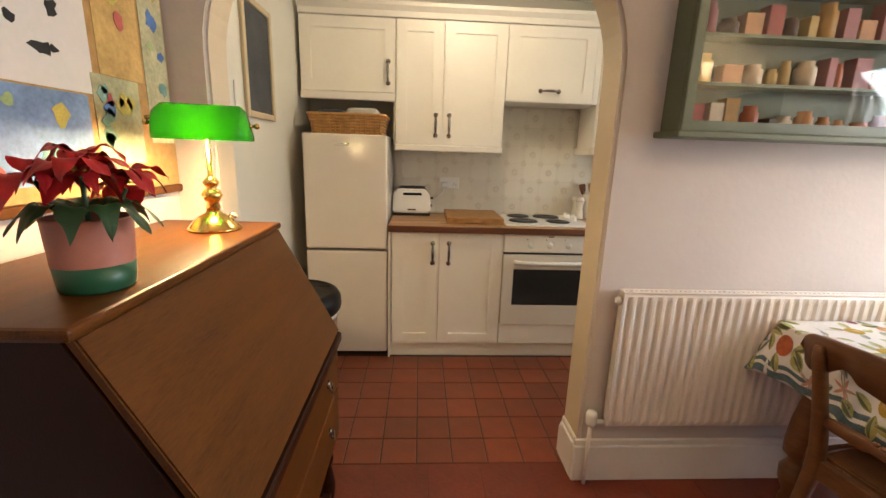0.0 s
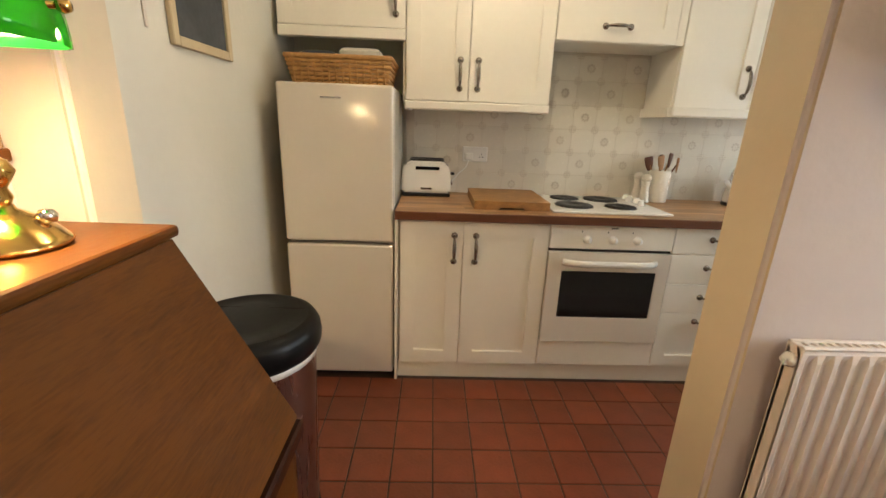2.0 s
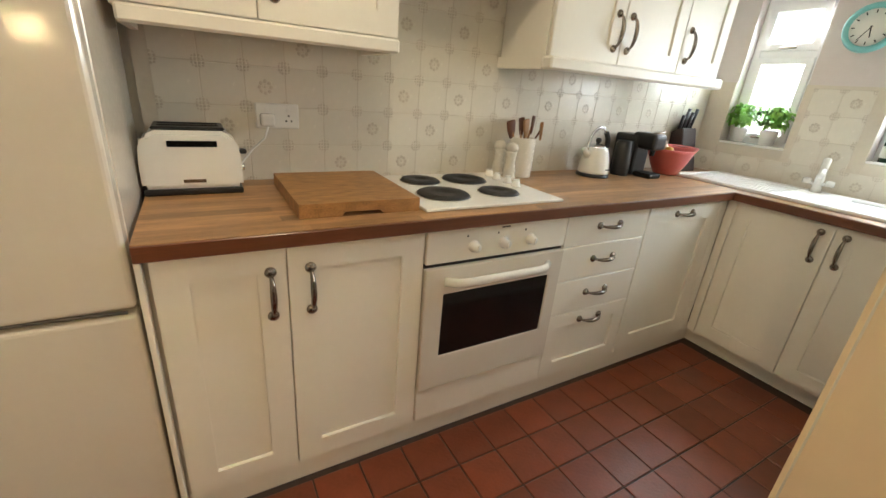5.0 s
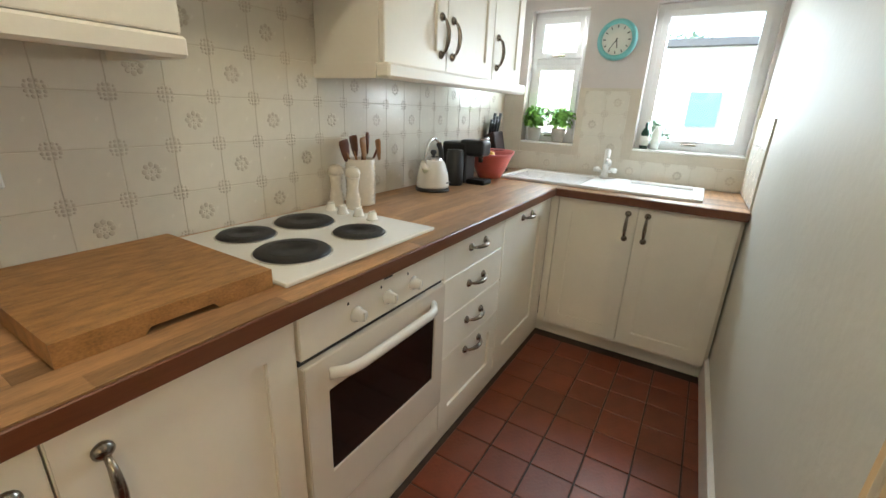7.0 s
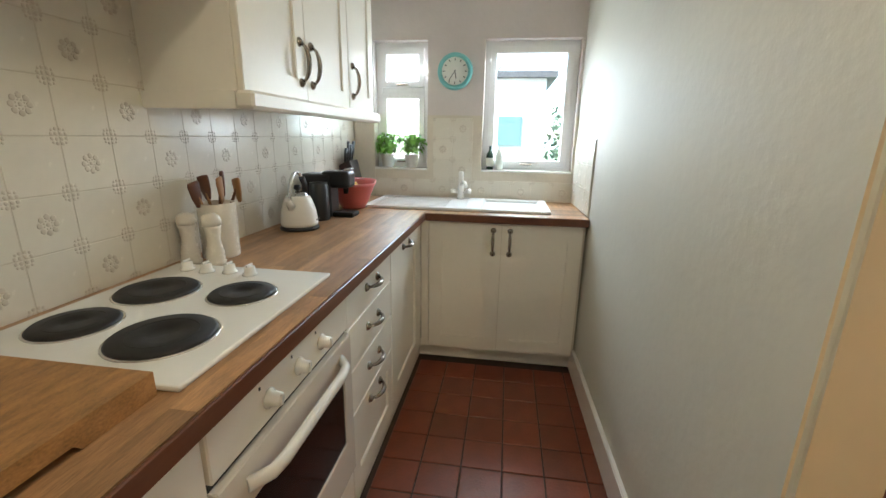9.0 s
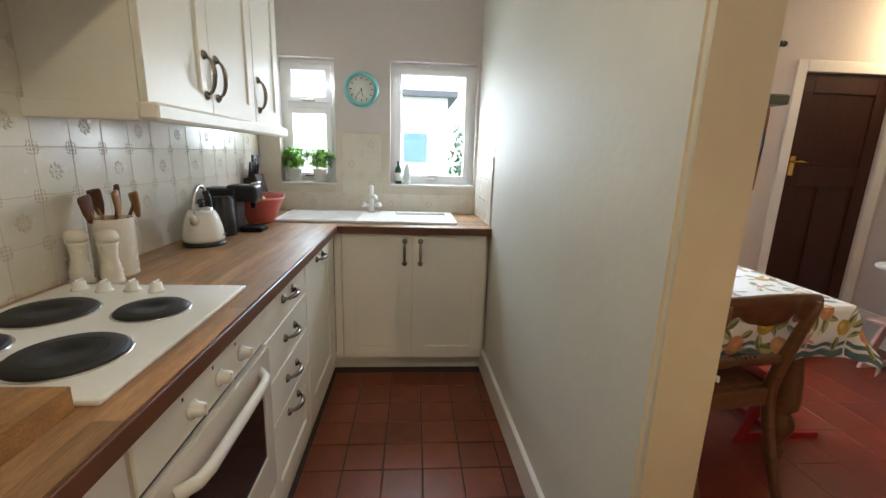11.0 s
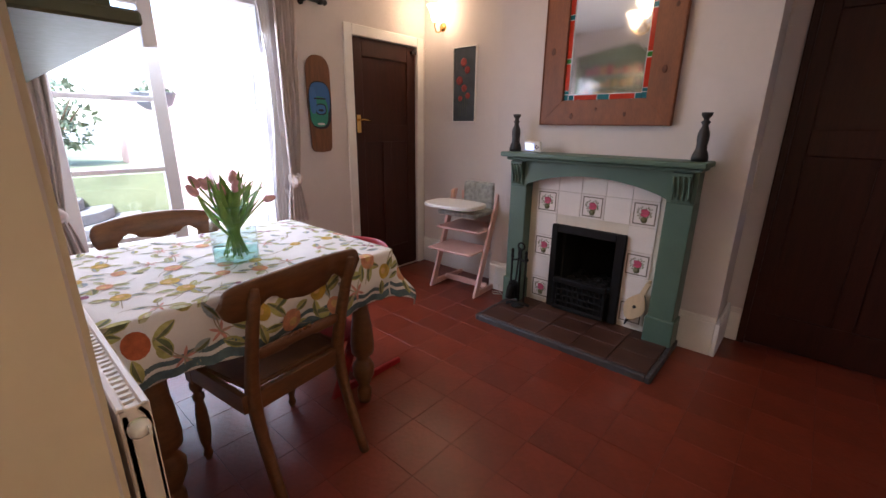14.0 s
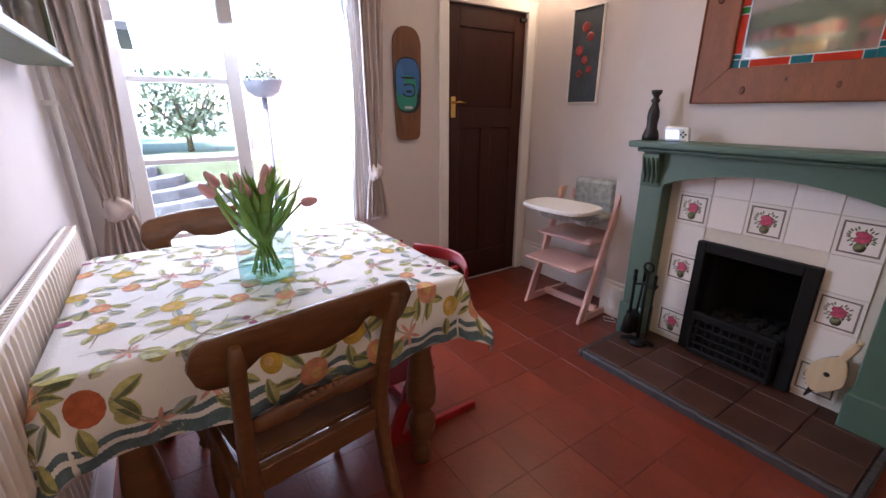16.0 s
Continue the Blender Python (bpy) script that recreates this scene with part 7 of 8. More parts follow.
part("lid_knob", lathe([(0, 0.164), (0.008, 0.165), (0.016, 0.178), (0.012, 0.19), (0, 0.193)], (KX, KY, 0.9055), 16), BLACK, t)
part("spout", tube([(KX - 0.055, KY, 1.005), (KX - 0.085, KY - 0.004, 1.03), (KX - 0.098, KY - 0.005, 1.045)], [0.02, 0.013, 0.011], 10), ENAMEL, t)
part("handle", tube([(KX - 0.06 * math.cos(a) * 1.15, KY, 1.05 + 0.10 * math.sin(a)) for a in [k * math.pi / 14 for k in range(-1, 14)]], 0.007, 8), CHROME, t)
part("grip", tube([(KX + 0.045, KY, 1.125), (KX + 0.066, KY, 1.095), (KX + 0.072, KY, 1.05)], 0.013, 8), BLACK, t)
part("name_plate", box(KX - 0.0, KX + 0.035, KY - 0.0805, KY - 0.0775, 0.945, 0.951), BLACK, t, "plain dark name plate bar")

single("coffee_canister", lathe([(0, 0), (0.045, 0), (0.046, 0.004), (0.046, 0.165), (0.04, 0.172), (0.042, 0.18), (0, 0.182)], (3.725, 6.50, 0.9055), 26), BLACK, "tall black lidded canister beside the coffee machine", "canister")
t = thing("coffee_machine", "black capsule coffee machine on the worktop", "coffee machine", (3.84, 6.47, 0.905))
part("body", box(3.785, 3.90, 6.47, 6.62, 0.9055, 1.12, 0.012, 2), BLACK, t)
part("head", box(3.79, 3.895, 6.375, 6.52, 1.05, 1.135, 0.02, 3), BLACK, t)
part("drip_tray", box(3.795, 3.89, 6.36, 6.469, 0.9055, 0.93, 0.006), CASTIRON, t)
part("spout", lathe([(0, 0), (0.012, 0), (0.014, 0.03), (0, 0.03)], (3.842, 6.41, 1.02), 12), CASTIRON, t)
part("lever", tube([(3.80, 6.40, 1.14), (3.842, 6.37, 1.147), (3.885, 6.40, 1.14)], 0.006, 8), CHROME, t)

COL = mat("coral_red_plastic", (0.56, 0.13, 0.12), 0.4, var=0.12)
t = thing("mixing_bowl", "coral red pouring bowl tilted against the wall", "bowl", (4.09, 6.47, 0.905))
bm = lathe([(0, 0.003), (0.06, 0.003), (0.085, 0.05), (0.112, 0.115), (0.122, 0.13), (0.115, 0.132), (0.104, 0.113), (0.078, 0.052), (0.055, 0.010), (0, 0.010)], (0, 0, 0), 36)
for v in bm.verts:
    if v.co.z > 0.09 and v.co.x > 0.05:
        v.co.x *= 1.22
        v.co.z += 0.012
bm.transform(Matrix.Translation((4.085, 6.465, 0.906)) @ Matrix.Diagonal((1.08, 1.08, 1.1, 1)))
part("bowl", bm, COL, t)
# no hole is cut: a dark oval carries the opening's shade as colour
part("handle_hole", prism([(4.165 + 0.028 * math.cos(a), 6.465 + 0.045 * math.sin(a)) for a in [k * math.pi / 8 for k in range(16)]], "z", 1.062, 1.0645), mat("shaded_opening_red", (0.14, 0.03, 0.03), 0.6), t, "dark red oval painted for the shaded handle opening")
single("lemon", lathe([(0, -0.035), (0.02, -0.028), (0.03, 0), (0.02, 0.028), (0, 0.036)], (4.03, 6.44, 1.03), 14), mat("lemon_yellow", (0.6, 0.36, 0.05), 0.5), "yellow fruit lying in the red bowl", "fruit")
single("garlic", lathe([(0, -0.02), (0.02, -0.014), (0.026, 0), (0.012, 0.02), (0.004, 0.04), (0, 0.042)], (4.08, 6.50, 1.045), 12), mat("garlic_white", (0.7, 0.62, 0.5), 0.6), "white garlic bulb lying in the red bowl", "garlic")
t = thing("knife_block", "dark wooden knife block with black knives in the corner", "knife block", (4.37, 6.58, 0.905))
bm = prism([(6.50, 0.9065), (6.625, 0.9065), (6.63, 1.13), (6.56, 1.16)], "x", 4.30, 4.44, 0.004)
part("block", bm, mat("dark_knife_block", (0.035, 0.02, 0.016), 0.5, var=0.3), t)
for k in range(6):
    x = 4.318 + 0.021 * k
    part("knife_handle", tube([(x, 6.595, 1.14), (x, 6.585 - 0.01 * (k % 2), 1.23 + 0.02 * (k % 3))], 0.009, 8, flat=1.4), BLACK, t)

# sink and tap
SINK = mat("white_composite_sink", (0.80, 0.79, 0.78), 0.42, var=0.03)
t = thing("sink", "white composite sink with a drainer set into the worktop", "sink", (4.33, 5.84, 0.905))


def rect_ring(x0, x1, y0, y1, hx0, hx1, hy0, hy1, z0, z1):
    return joined(box(x0, x1, y0, hy0, z0, z1, 0.004), box(x0, x1, hy1, y1, z0, z1, 0.004), box(x0, hx0, hy0, hy1, z0, z1, 0.004), box(hx1, x1, hy0, hy1, z0, z1, 0.004))


part("rim", rect_ring(4.12, 4.57, 5.36, 5.84, 4.17, 4.50, 5.41, 5.74, 0.9055, 0.921), SINK, t)
part("basin", joined(box(4.175, 4.495, 5.415, 5.735, 0.9056, 0.909), rect_ring(4.17, 4.50, 5.41, 5.74, 4.176, 4.494, 5.416, 5.734, 0.9056, 0.9195)), SINK, t)
part("drainer", joined(box(4.12, 4.57, 5.841, 6.42, 0.9055, 0.915, 0.004), box(4.12, 4.135, 5.841, 6.42, 0.9151, 0.921, 0.002), box(4.555, 4.57, 5.841, 6.42, 0.9151, 0.921, 0.002), box(4.135, 4.555, 6.405, 6.42, 0.9151, 0.921, 0.002)), SINK, t)
for k in range(8):
    part("drainer_rib", box(4.17 + 0.045 * k, 4.178 + 0.045 * k, 5.95, 6.38, 0.9151, 0.918, 0.001), SINK, t)
t = thing("mixer_tap", "white mixer tap behind the sink", "tap", (4.535, 5.90, 0.915))
part("body", joined(lathe([(0, 0), (0.026, 0), (0.022, 0.02), (0.018, 0.05), (0.02, 0.07), (0.016, 0.10), (0.018, 0.17), (0.012, 0.178), (0, 0.18)], (4.535, 5.90, 0.9155), 18), tube([(4.535, 5.90, 1.0), (4.50, 5.885, 1.03), (4.42, 5.86, 1.03), (4.40, 5.855, 1.01)], 0.011, 10)), ENAMEL, t)
for y in (5.85, 5.95):
    part("tap_lever", joined(tube([(4.535, 5.90, 0.955), (4.53, y, 0.965)], 0.01, 8), lathe([(0, 0), (0.02, 0), (0.018, 0.025), (0, 0.03)], (4.53, y, 0.955), 14)), ENAMEL, t)

# ---- kitchen windows ----
def kitchen_window(name, label, y0, y1, z0, z1, bar):
    t = thing(name, label, "window", (4.72, (y0 + y1) / 2, z0))
    t["kind"] = "structure"
    f = 0.035
    part("frame", ring(y0, y1, z0, z1, y0 + f, y1 - f, z0 + f, z1 - f, 4.70, 4.76, "x"), WHITEWOOD, t)
    a, b = y0 + f + 0.001, y1 - f - 0.001
    spans = [(z0 + f, bar - 0.018), (bar + 0.018, z1 - f)] if bar else [(z0 + f, z1 - f)]
    if bar:
        part("transom", box(4.70, 4.76, a, b, bar - 0.018, bar + 0.018, 0.004), WHITEWOOD, t)
    for c, d in spans:
        s_ = part("sash", ring(a, b, c + 0.001, d - 0.001, a + 0.035, b - 0.035, c + 0.036, d - 0.036, 4.685, 4.735, "x"), WHITEWOOD, t)
        pn = part("pane", box(4.707, 4.713, a + 0.033, b - 0.033, c + 0.034, d - 0.034), PANE, s_)
        pn.visible_shadow = False
        part("latch", box(4.672, 4.685, (a + b) / 2 - 0.04, (a + b) / 2 + 0.04, c + 0.01, c + 0.02, 0.002), STEEL, s_)
    part("sill", box(XE - 0.018, 4.70, y0, y1, z0 - 0.002, z0 + 0.012, 0.004), ENAMEL, t)
    return t


kitchen_window("window_1", "small white kitchen window with a top-hung fanlight", W1[0], W1[1], W1[2], W1[3], 1.60)
kitchen_window("window_2", "white casement kitchen window above the sink", W2[0], W2[1], W2[2], W2[3], None)
HERB, TERR = mat("basil_green", (0.19, 0.40, 0.06), 0.5, var=0.4, scale=30), mat("grey_white_pot", (0.6, 0.58, 0.54), 0.6, var=0.1)
rng = random.Random(31)
for y, x in ((6.42, 4.655), (6.255, 4.655)):
    t = thing("herb_pot", "grey-white pot on the kitchen window sill", "plant pot", (x, y, 1.102), "sill pots")
    part("pot", lathe([(0, 0), (0.036, 0), (0.046, 0.078), (0.049, 0.085), (0.044, 0.085), (0.041, 0.072), (0, 0.072)], (x, y, 1.1025), 20), TERR, t)
    t = thing("basil_plant", "leafy green basil plant in the pot", "plant", (x, y, 1.16), "sill plants")
    for k in range(7):
        a = k * 0.9
        part("stem", tube([(x + 0.01 * math.cos(a), y + 0.01 * math.sin(a), 1.165), (x + 0.035 * math.cos(a), y + 0.05 * math.sin(a), 1.22 + 0.02 * (k % 3))], 0.002, 5), HERB, t)
    for k in range(90):
        a, z = rng.uniform(0, 6.28), rng.uniform(1.19, 1.30)
        r = rng.uniform(0.0, 0.085) * (1.15 - abs(z - 1.245) / 0.1)
        part("leaf", broad_leaf((x + 0.55 * r * math.cos(a), y + r * math.sin(a), z), (math.cos(a) * 0.7, math.sin(a), rng.uniform(-0.3, 0.5)), (0, 0, 1), rng.uniform(0.03, 0.05), rng.uniform(0.013, 0.02), 0.014), HERB, t)
t = thing("soap_bottle", "green glass bottle on the sill beside the sink window", "bottle", (4.655, 5.725, 1.102))
part("bottle", lathe([(0, 0), (0.024, 0), (0.025, 0.09), (0.018, 0.11), (0.009, 0.12), (0.009, 0.15), (0, 0.152)], (4.655, 5.725, 1.1025), 18), mat("dark_green_bottle", (0.02, 0.05, 0.03), 0.1, var=0.1), t)
part("label", lathe([(0.0253, 0.02), (0.0256, 0.02), (0.0256, 0.075), (0.0253, 0.075)], (4.655, 5.725, 1.1025), 18), mat("white_label", (0.7, 0.7, 0.62), 0.6), t)
single("washing_up_bottle", lathe([(0, 0), (0.024, 0), (0.026, 0.06), (0.022, 0.10), (0.012, 0.12), (0.012, 0.135), (0, 0.136)], (4.655, 5.665, 1.1025), 18), mat("white_soap_plastic", (0.7, 0.74, 0.68), 0.3, var=0.1), "white washing-up bottle on the window sill", "bottle")

# clock
t = thing("wall_clock", "round wall clock with a pale turquoise rim", "clock", (4.62, 5.965, 1.60))
cm = Matrix.Translation((XE - 0.001, 5.965, 1.703)) @ pose(0, 0, 0, 0, -90, 0)
part("rim", lathe([(0.0, 0), (0.107, 0), (0.112, 0.012), (0.106, 0.034), (0.096, 0.038), (0.085, 0.030), (0.082, 0.022), (0, 0.022)], seg=44, m=cm), mat("turquoise_rim", (0.20, 0.50, 0.50), 0.3, var=0.05), t)
part("dial", lathe([(0, 0.0222), (0.083, 0.0222), (0.083, 0.0235), (0, 0.0235)], seg=40, m=cm), mat("clock_dial", (0.78, 0.76, 0.70), 0.5, var=0.03), t)
for k in range(12):
    a = k * math.pi / 6
    b = box(-0.0025, 0.0025, 0.062, 0.076, 0.0236, 0.0243)
    b.transform(cm @ pose(0, 0, 0, 0, 0, math.degrees(a)))
    part("hour_mark", b, BLACK, t)
for ln, wd, a in ((0.045, 0.005, 100), (0.066, 0.0035, 55)):
    b = box(-wd / 2, wd / 2, -0.008, ln, 0.0246, 0.0255)
    b.transform(cm @ pose(0, 0, 0, 0, 0, a))
    part("clock_hand", b, BLACK, t)
single("small_speaker", box(4.13, 4.21, 6.42, 6.52, 1.9185, 2.05, 0.006), BLACK, "small black speaker on the open end shelf", "speaker")
single("tea_tin", box(4.13, 4.20, 6.45, 6.52, 1.6785, 1.79, 0.006), mat("orange_tin", (0.5, 0.2, 0.04), 0.4, var=0.3, scale=30), "orange tin on the open end shelf", "tin")

# white charger by the hearth
t = thing("wall_charger", "white plug charger with a loose cable beside the hearth", "charger", (3.60, 2.34, 0.05))
part("case", box(3.53, 3.63, BY + 0.0255, BY + 0.045, 0.06, 0.21, 0.006), ENAMEL, t)
part("cable", tube([(3.58, BY + 0.05, 0.06), (3.57, BY + 0.06, 0.02), (3.52, BY + 0.09, 0.008), (3.58, BY + 0.12, 0.006), (3.62, BY + 0.08, 0.006), (3.55, BY + 0.06, 0.006)], 0.003, 6), ENAMEL, t)

# the fixture is unseen; its flush opal shape is assumed
t = thing("kitchen_ceiling_light", "assumed flush ceiling light with an opal cover, out of view", "ceiling light", (2.05, 5.60, H))
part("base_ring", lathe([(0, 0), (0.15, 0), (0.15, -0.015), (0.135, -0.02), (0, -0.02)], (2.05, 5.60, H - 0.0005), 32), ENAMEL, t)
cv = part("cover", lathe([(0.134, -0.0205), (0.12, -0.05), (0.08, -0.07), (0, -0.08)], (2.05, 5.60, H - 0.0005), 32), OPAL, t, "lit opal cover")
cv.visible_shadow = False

# ---- outside ----
GRASS = mat("lawn", (0.16, 0.19, 0.11), 0.95, var=0.4, scale=2, bump=0.5)
PAVE = mat("grey_paving", (0.32, 0.31, 0.29), 0.85, var=0.25, scale=3, bump=0.3)
BRICKPINK = mat("weathered_pink_brick", (0.42, 0.30, 0.27), 0.9, var=0.3, scale=5, bump=0.4)
RENDER = mat("pale_rendered_wall", (0.62, 0.52, 0.48), 0.9, var=0.15, scale=3, bump=0.3)
STONE = mat("garden_stone", (0.17, 0.18, 0.19), 0.9, var=0.35, scale=6, bump=0.5, per_object=0.2)
HEDGE = mat("hedge_green", (0.15, 0.20, 0.13), 0.7, var=0.6, scale=8)
setting("ground", box(4.91, 800, -500, 500, -0.4, -0.12), PAVE, "grey paved garden ground")
setting("lawn", box(9.4, 40, 2.5, 20, -0.119, 0.55), GRASS, "raised green garden lawn")
t = thing("garden_steps", "curved grey stone garden steps up to the lawn", "steps", (8.6, 5.2, -0.12))
for k in range(5):
    pts = []
    R = 2.2 - 0.32 * k
    for i in range(13):
        a = math.pi / 2 + math.pi * i / 12
        pts.append((9.39 + 0.62 * R * math.cos(a), 5.6 + R * math.sin(a)))
    part("step", prism(pts, "z", -0.12 + 0.135 * k + (0.0005 if k else 0), -0.12 + 0.135 * (k + 1), 0.01), STONE, t)
setting("garden_wall", box(4.92, 12.0, 2.75, 2.98, -0.12, 2.64, 0.01), BRICKPINK, "weathered pink brick garden wall")
setting("side_wall", box(7.2, 7.45, 6.25, 9.5, -0.12, 2.3), RENDER, "pale garden wall beyond the kitchen window")
t = thing("garden_shed", "pale timber outbuilding with a dark window", "shed", (12, 6.2, -0.1))
part("wall", box(11.2, 13.5, 4.9, 7.6, -0.11, 2.5), mat("pale_weatherboard", (0.6, 0.6, 0.58), 0.8, var=0.1), t)
part("roof", box(11.0, 13.7, 4.7, 7.8, 2.501, 2.62), SLATE, t)
part("window", box(11.17, 11.1995, 5.35, 5.85, 1.15, 1.75), mat("shed_window", (0.1, 0.16, 0.16), 0.2), t)
rng = random.Random(17)


def shrub(name, label, x, y, h, r, n):
    t = thing(name, label, "shrub" if h < 2 else "tree", (x, y, 0.5))
    part("trunk", tube([(x, y, 0.3), (x + 0.05, y, 0.5 + h * 0.3), (x - 0.05, y + 0.1, 0.5 + h * 0.7)], [0.06, 0.05, 0.02], 8), mat("bark", (0.1, 0.075, 0.05), 0.9, var=0.3, bump=0.5), t)
    for k in range(7):
        a = rng.uniform(0, 6.28)
        part("limb", tube([(x, y, 0.5 + h * 0.3), (x + 0.5 * r * math.cos(a), y + 0.5 * r * math.sin(a), 0.5 + h * 0.55), (x + 0.9 * r * math.cos(a), y + 0.9 * r * math.sin(a), 0.5 + h * 0.85)], [0.03, 0.018, 0.006], 6), mat("bark_limb", (0.1, 0.075, 0.05), 0.9), t)
    bm_ = bmesh.new()
    for k in range(n):
        a, q = rng.uniform(0, 6.28), rng.uniform(0, 1) ** 0.5
        z = 0.5 + h * rng.uniform(0.25, 1.05)
        rr = r * q * (1.15 - 0.5 * abs((z - 0.5) / h - 0.55)) * (0.8 + 0.35 * noise.noise((a * 2, z, x)))
        c = Vector((x + rr * math.cos(a), y + rr * math.sin(a), z))
        d1 = Vector((rng.uniform(-1, 1), rng.uniform(-1, 1), rng.uniform(-1, 1))).normalized() * rng.uniform(0.05, 0.1)
        d2 = d1.cross(Vector((rng.uniform(-1, 1), rng.uniform(-1, 1), 1))).normalized() * rng.uniform(0.025, 0.05)
        bm_.faces.new([bm_.verts.new(c - d1), bm_.verts.new(c + d2), bm_.verts.new(c + d1), bm_.verts.new(c - d2)])
    part("crown", bm_, HEDGE, t)["kind"] = "stuff"


shrub("garden_tree", "leafy green garden tree above the lawn", 16.5, 9.8, 3.2, 2.1, 4200)
shrub("garden_tree", "broad green garden tree behind the steps", 15.0, 7.2, 2.6, 1.9, 3800)
shrub("garden_shrub", "rounded green garden shrub on the lawn", 11.6, 4.1, 1.4, 0.8, 900)
shrub("garden_shrub", "rounded green garden shrub by the steps", 10.6, 6.6, 0.7, 0.6, 700)
# planter on a post outside the patio doors
GALV = mat("grey_planter_metal", (0.16, 0.17, 0.19), 0.5, 0.3, var=0.2)
BX, BYP = 7.2, 3.57
t = thing("planter_post", "grey bowl planter with trailing plants on a garden post", "planter", (BX, BYP, -0.12))
part("post", tube([(BX, BYP, -0.12), (BX, BYP, 1.42)], 0.028, 10), GALV, t)
part("bowl", lathe([(0, 1.42), (0.08, 1.425), (0.16, 1.48), (0.2, 1.58), (0.205, 1.6), (0.185, 1.6), (0.14, 1.5), (0, 1.46)], (BX, BYP, 0), 26), GALV, t)
bm = bmesh.new()
for k in range(260):
    a, q = rng.uniform(0, 6.28), rng.uniform(0, 1) ** 0.5
    c = Vector((BX + 0.2 * q * math.cos(a), BYP + 0.2 * q * math.sin(a), 1.57 + rng.uniform(0, 0.2) * (1.1 - q)))
    d1 = Vector((rng.uniform(-1, 1), rng.uniform(-1, 1), rng.uniform(-0.3, 1))).normalized() * 0.035
    d2 = d1.cross(Vector((rng.uniform(-1, 1), rng.uniform(-1, 1), 1))).normalized() * 0.014
    bm.faces.new([bm.verts.new(c - d1), bm.verts.new(c + d2), bm.verts.new(c + d1), bm.verts.new(c - d2)])
part("foliage", bm, HEDGE, t)["kind"] = "stuff"
# ---- wall tiles ----
TP, TX, TZO = 0.1310, 2.288, 1.031      # pitch and one joint crossing
wt_me = mesh_of("wall_tile", box(-TP / 2 + 0.0007, TP / 2 - 0.0007, -0.006, 0, -TP / 2 + 0.0007, TP / 2 - 0.0007, 0.0012), WALLTILE)


def fleck(x, z, r, sx=1.0, seg=8):
    return lathe([(0.0, 0), (r, 0), (r * 0.8, 0.0005), (0, 0.0005)], seg=seg, m=Matrix.Translation((x, -0.0061, z)) @ pose(0, 0, 0, 90) @ Matrix.Diagonal((sx, 1, 1, 1)))


mo = [fleck(0, 0, 0.005)]
for k in range(8):
    a = k * math.pi / 4
    mo.append(fleck(0.0185 * math.cos(a), 0.0185 * math.sin(a), 0.0072, 1.0, 7))
    mo.append(fleck(0.0095 * math.cos(a + 0.39), 0.0095 * math.sin(a + 0.39), 0.0022, 1.0, 6))
motif_me = mesh_of("motif", joined(*mo), MOTIF)
cornm = []
for sx in (-1, 1):
    for sz in (-1, 1):
        cx, cz = sx * TP / 2, sz * TP / 2
        for dx, dz, r in ((0.006, 0.006, 0.0046), (0.0165, 0.0055, 0.0044), (0.0055, 0.0165, 0.0044), (0.0145, 0.0145, 0.0034)):
            cornm.append(fleck(cx - sx * dx, cz - sz * dz, r, 1.0, 7))
corner_me = mesh_of("corner_motif", joined(*cornm), MOTIF)


def tile_at(parent, m, motif):
    ob = new("wall_tile", wt_me)
    ob.parent, ob.matrix_basis = parent, m
    o2 = new("corner_motif", corner_me)
    o2.parent = ob
    if motif:
        o3 = new("motif", motif_me)
        o3.parent = ob


sp = setting("splashback_north", box(1.592, XE - 0.001, 6.6428, YN - 0.001, 0.906, 1.71), WTGROUT, "cream patterned wall tiles behind the worktop")
for i in range(24):
    x = TX + TP * (i - 4.5)
    for j in range(6):
        z = TZO + TP * (j - 0.5)
        if x < 1.65:
            continue
        if z + TP / 2 > 1.405 and not (2.30 < x < 2.92):
            if z + TP / 2 > 1.46 and x < 4.12:
                continue
        if x + TP / 2 > XE - 0.01 or (z > 1.45 and x > 4.1):
            continue
        tile_at(sp, pose(x, 6.6478, z), (i + j) % 2 == 0 and (i > 4 or (i * 3 + j) % 4 == 0))
se = setting("splashback_east", joined(box(4.6168, XE - 0.001, 5.171, 5.204, 0.906, 1.44), box(4.6168, XE - 0.001, 5.205, 5.78, 0.906, 1.087), box(4.6168, XE - 0.001, 5.781, 6.139, 0.906, 1.44), box(4.6168, XE - 0.001, 6.14, 6.50, 0.906, 1.087), box(4.6168, XE - 0.001, 6.501, 6.64, 0.906, 1.44)), WTGROUT, "cream patterned wall tiles round the sink")
for i in range(11):
    y = 5.25 + TP * i
    for j in range(4):
        z = TZO + TP * (j - 0.5)
        if z > 1.04 and (y - TP / 2 < 5.775 or y + TP / 2 > 6.145) and not (5.78 < y - TP / 2 + 0.03 and y + TP / 2 < 6.17):
            continue
        if y + TP / 2 > 6.64 or z > 1.4:
            continue
        tile_at(se, pose(4.6218, y, z, 0, 0, -90), (i + j) % 2 == 0)
def wall_y(x):
    return DN + KSL * (x - NIB)


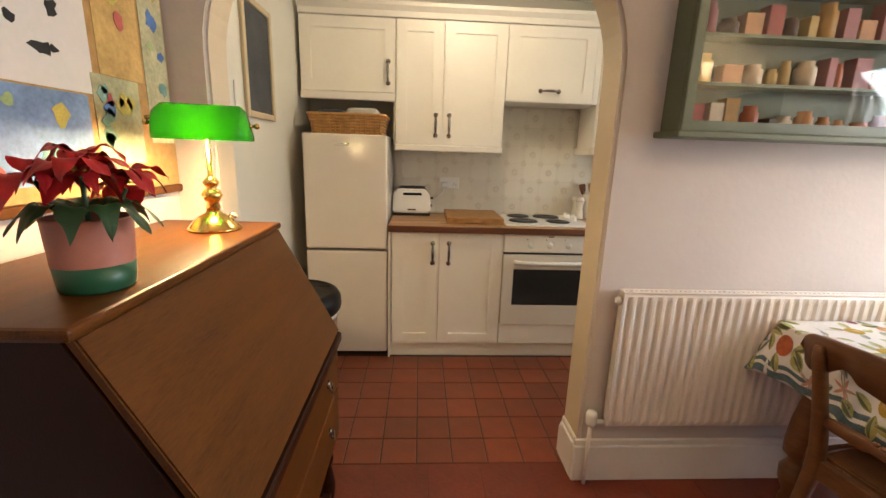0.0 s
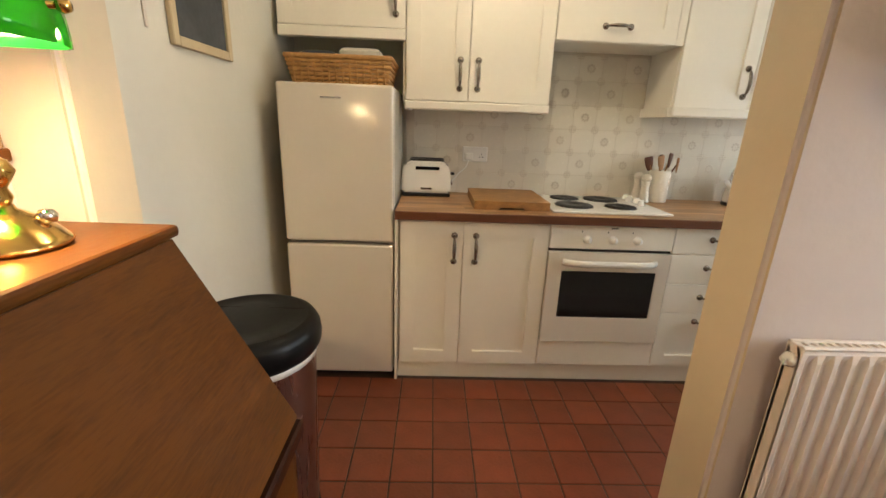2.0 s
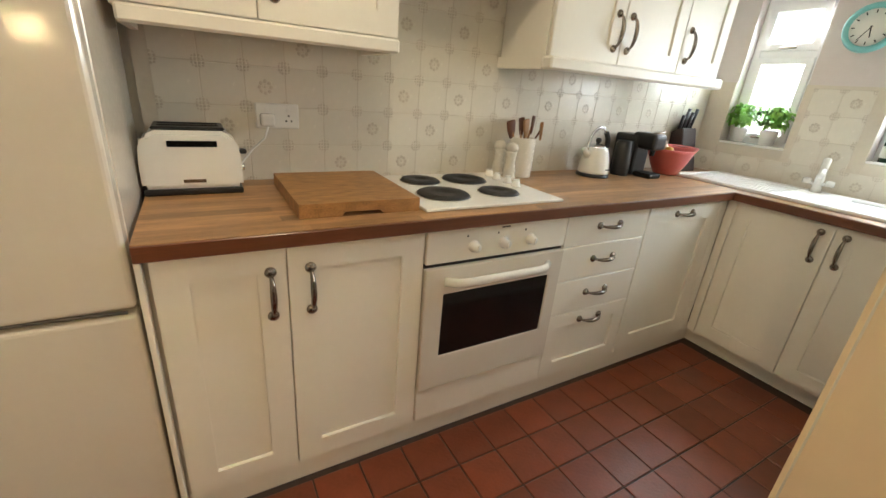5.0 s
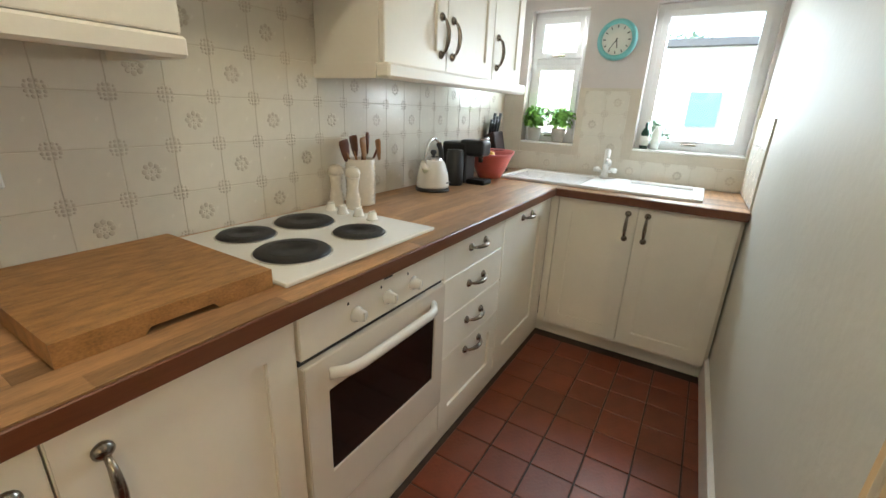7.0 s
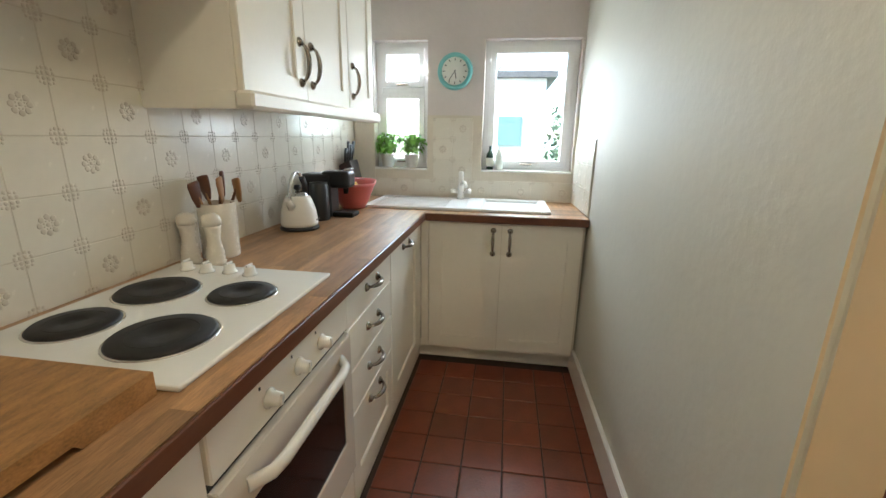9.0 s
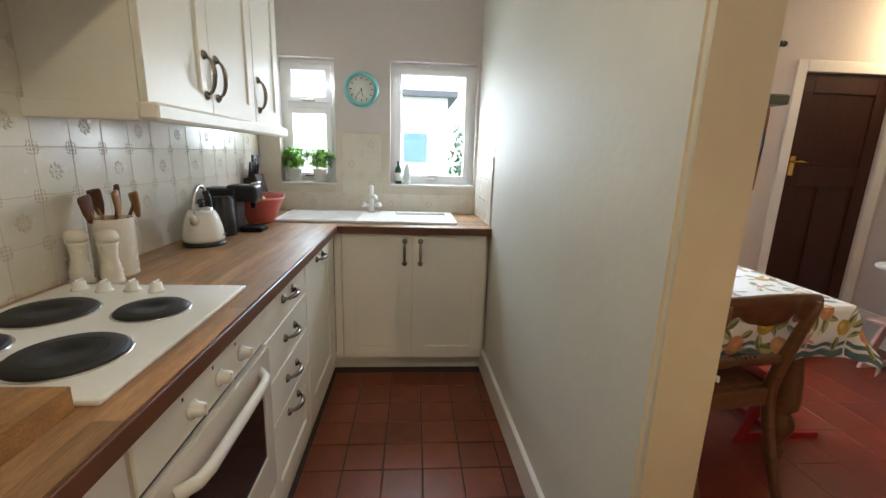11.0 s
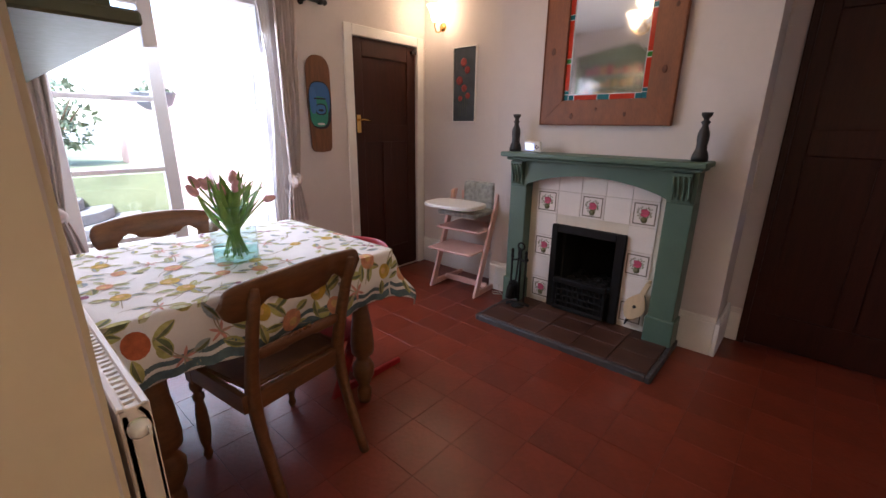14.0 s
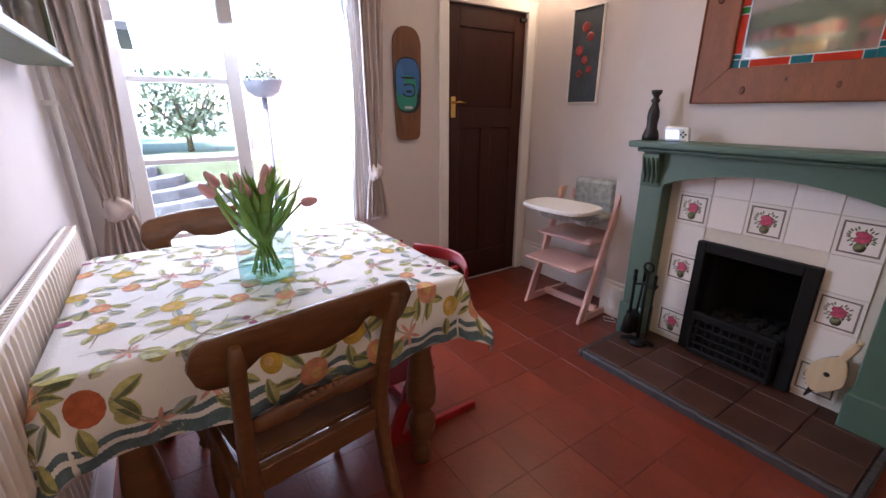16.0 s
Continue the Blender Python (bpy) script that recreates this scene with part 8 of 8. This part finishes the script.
sd = setting("splashback_divider", prism([(4.07, wall_y(4.07) - 0.003), (4.62, wall_y(4.62) - 0.003), (4.62, wall_y(4.62) + 0.0022), (4.07, wall_y(4.07) + 0.0022)], "z", 0.906, 1.39), WALLTILE, "cream wall tiles beside the sink")
for i in range(4):
    for j in range(3):
        x = 4.14 + TP * i
        tile_at(sd, pose(x, wall_y(x) + 0.0024, 0.976 + TP * j, 0, 0, 180 + math.degrees(math.atan(KSL))), (i + j) % 3 == 0)

# ---- floor tiles ----
KW, KD = 0.1625, 0.1675
fk_me = mesh_of("quarry_tile", box(-KW / 2 + 0.0028, KW / 2 - 0.0028, -KD / 2 + 0.0028, KD / 2 - 0.0028, -0.010, 0.0, 0.002), QUARRY)
fk = setting("floor_kitchen", box(0.976, 4.16, 5.061, 6.12, -0.0098, -0.0035), GROUT, "red quarry tile kitchen floor with dark joints")
rng = random.Random(2)
for i in range(20):
    for j in range(7):
        x, y = 1.62 - 4 * KW + KW * (i + 0.5), 5.90 + KD - KD * (j + 0.5)
        if x + KW / 2 > 4.17 or y - KD / 2 < 4.99:
            continue
        ob = new("quarry_tile", fk_me)
        ob.parent, ob.matrix_basis = fk, pose(x, y, 0.0008 * rng.random(), rng.uniform(-0.15, 0.15), rng.uniform(-0.15, 0.15), 0)
DWD = 0.231
fd_me = mesh_of("floor_tile", box(-DWD / 2 + 0.0008, DWD / 2 - 0.0008, -DWD / 2 + 0.0008, DWD / 2 - 0.0008, -0.009, 0.0, 0.0006), QUARRY_D)
fd = setting("floor_dining", box(XW, XE, 1.93, 5.06, -0.0098, -0.0012), JOINT_D, "worn red quarry tile dining room floor")
for i in range(16):
    for j in range(14):
        x, y = XW + DWD * (i + 0.5) - 0.02, 5.06 - DWD * (j + 0.5)
        if x + DWD / 2 > XE + 0.06 or y - DWD / 2 < 1.80:
            continue
        if 2.28 < x - DWD / 2 and x + DWD / 2 < 3.40 and y + DWD / 2 < 2.86:
            continue
        ob = new("floor_tile", fd_me)
        ob.parent, ob.matrix_basis = fd, pose(x, y, 0.0006 * rng.random(), rng.uniform(-0.07, 0.07), rng.uniform(-0.07, 0.07), 0)
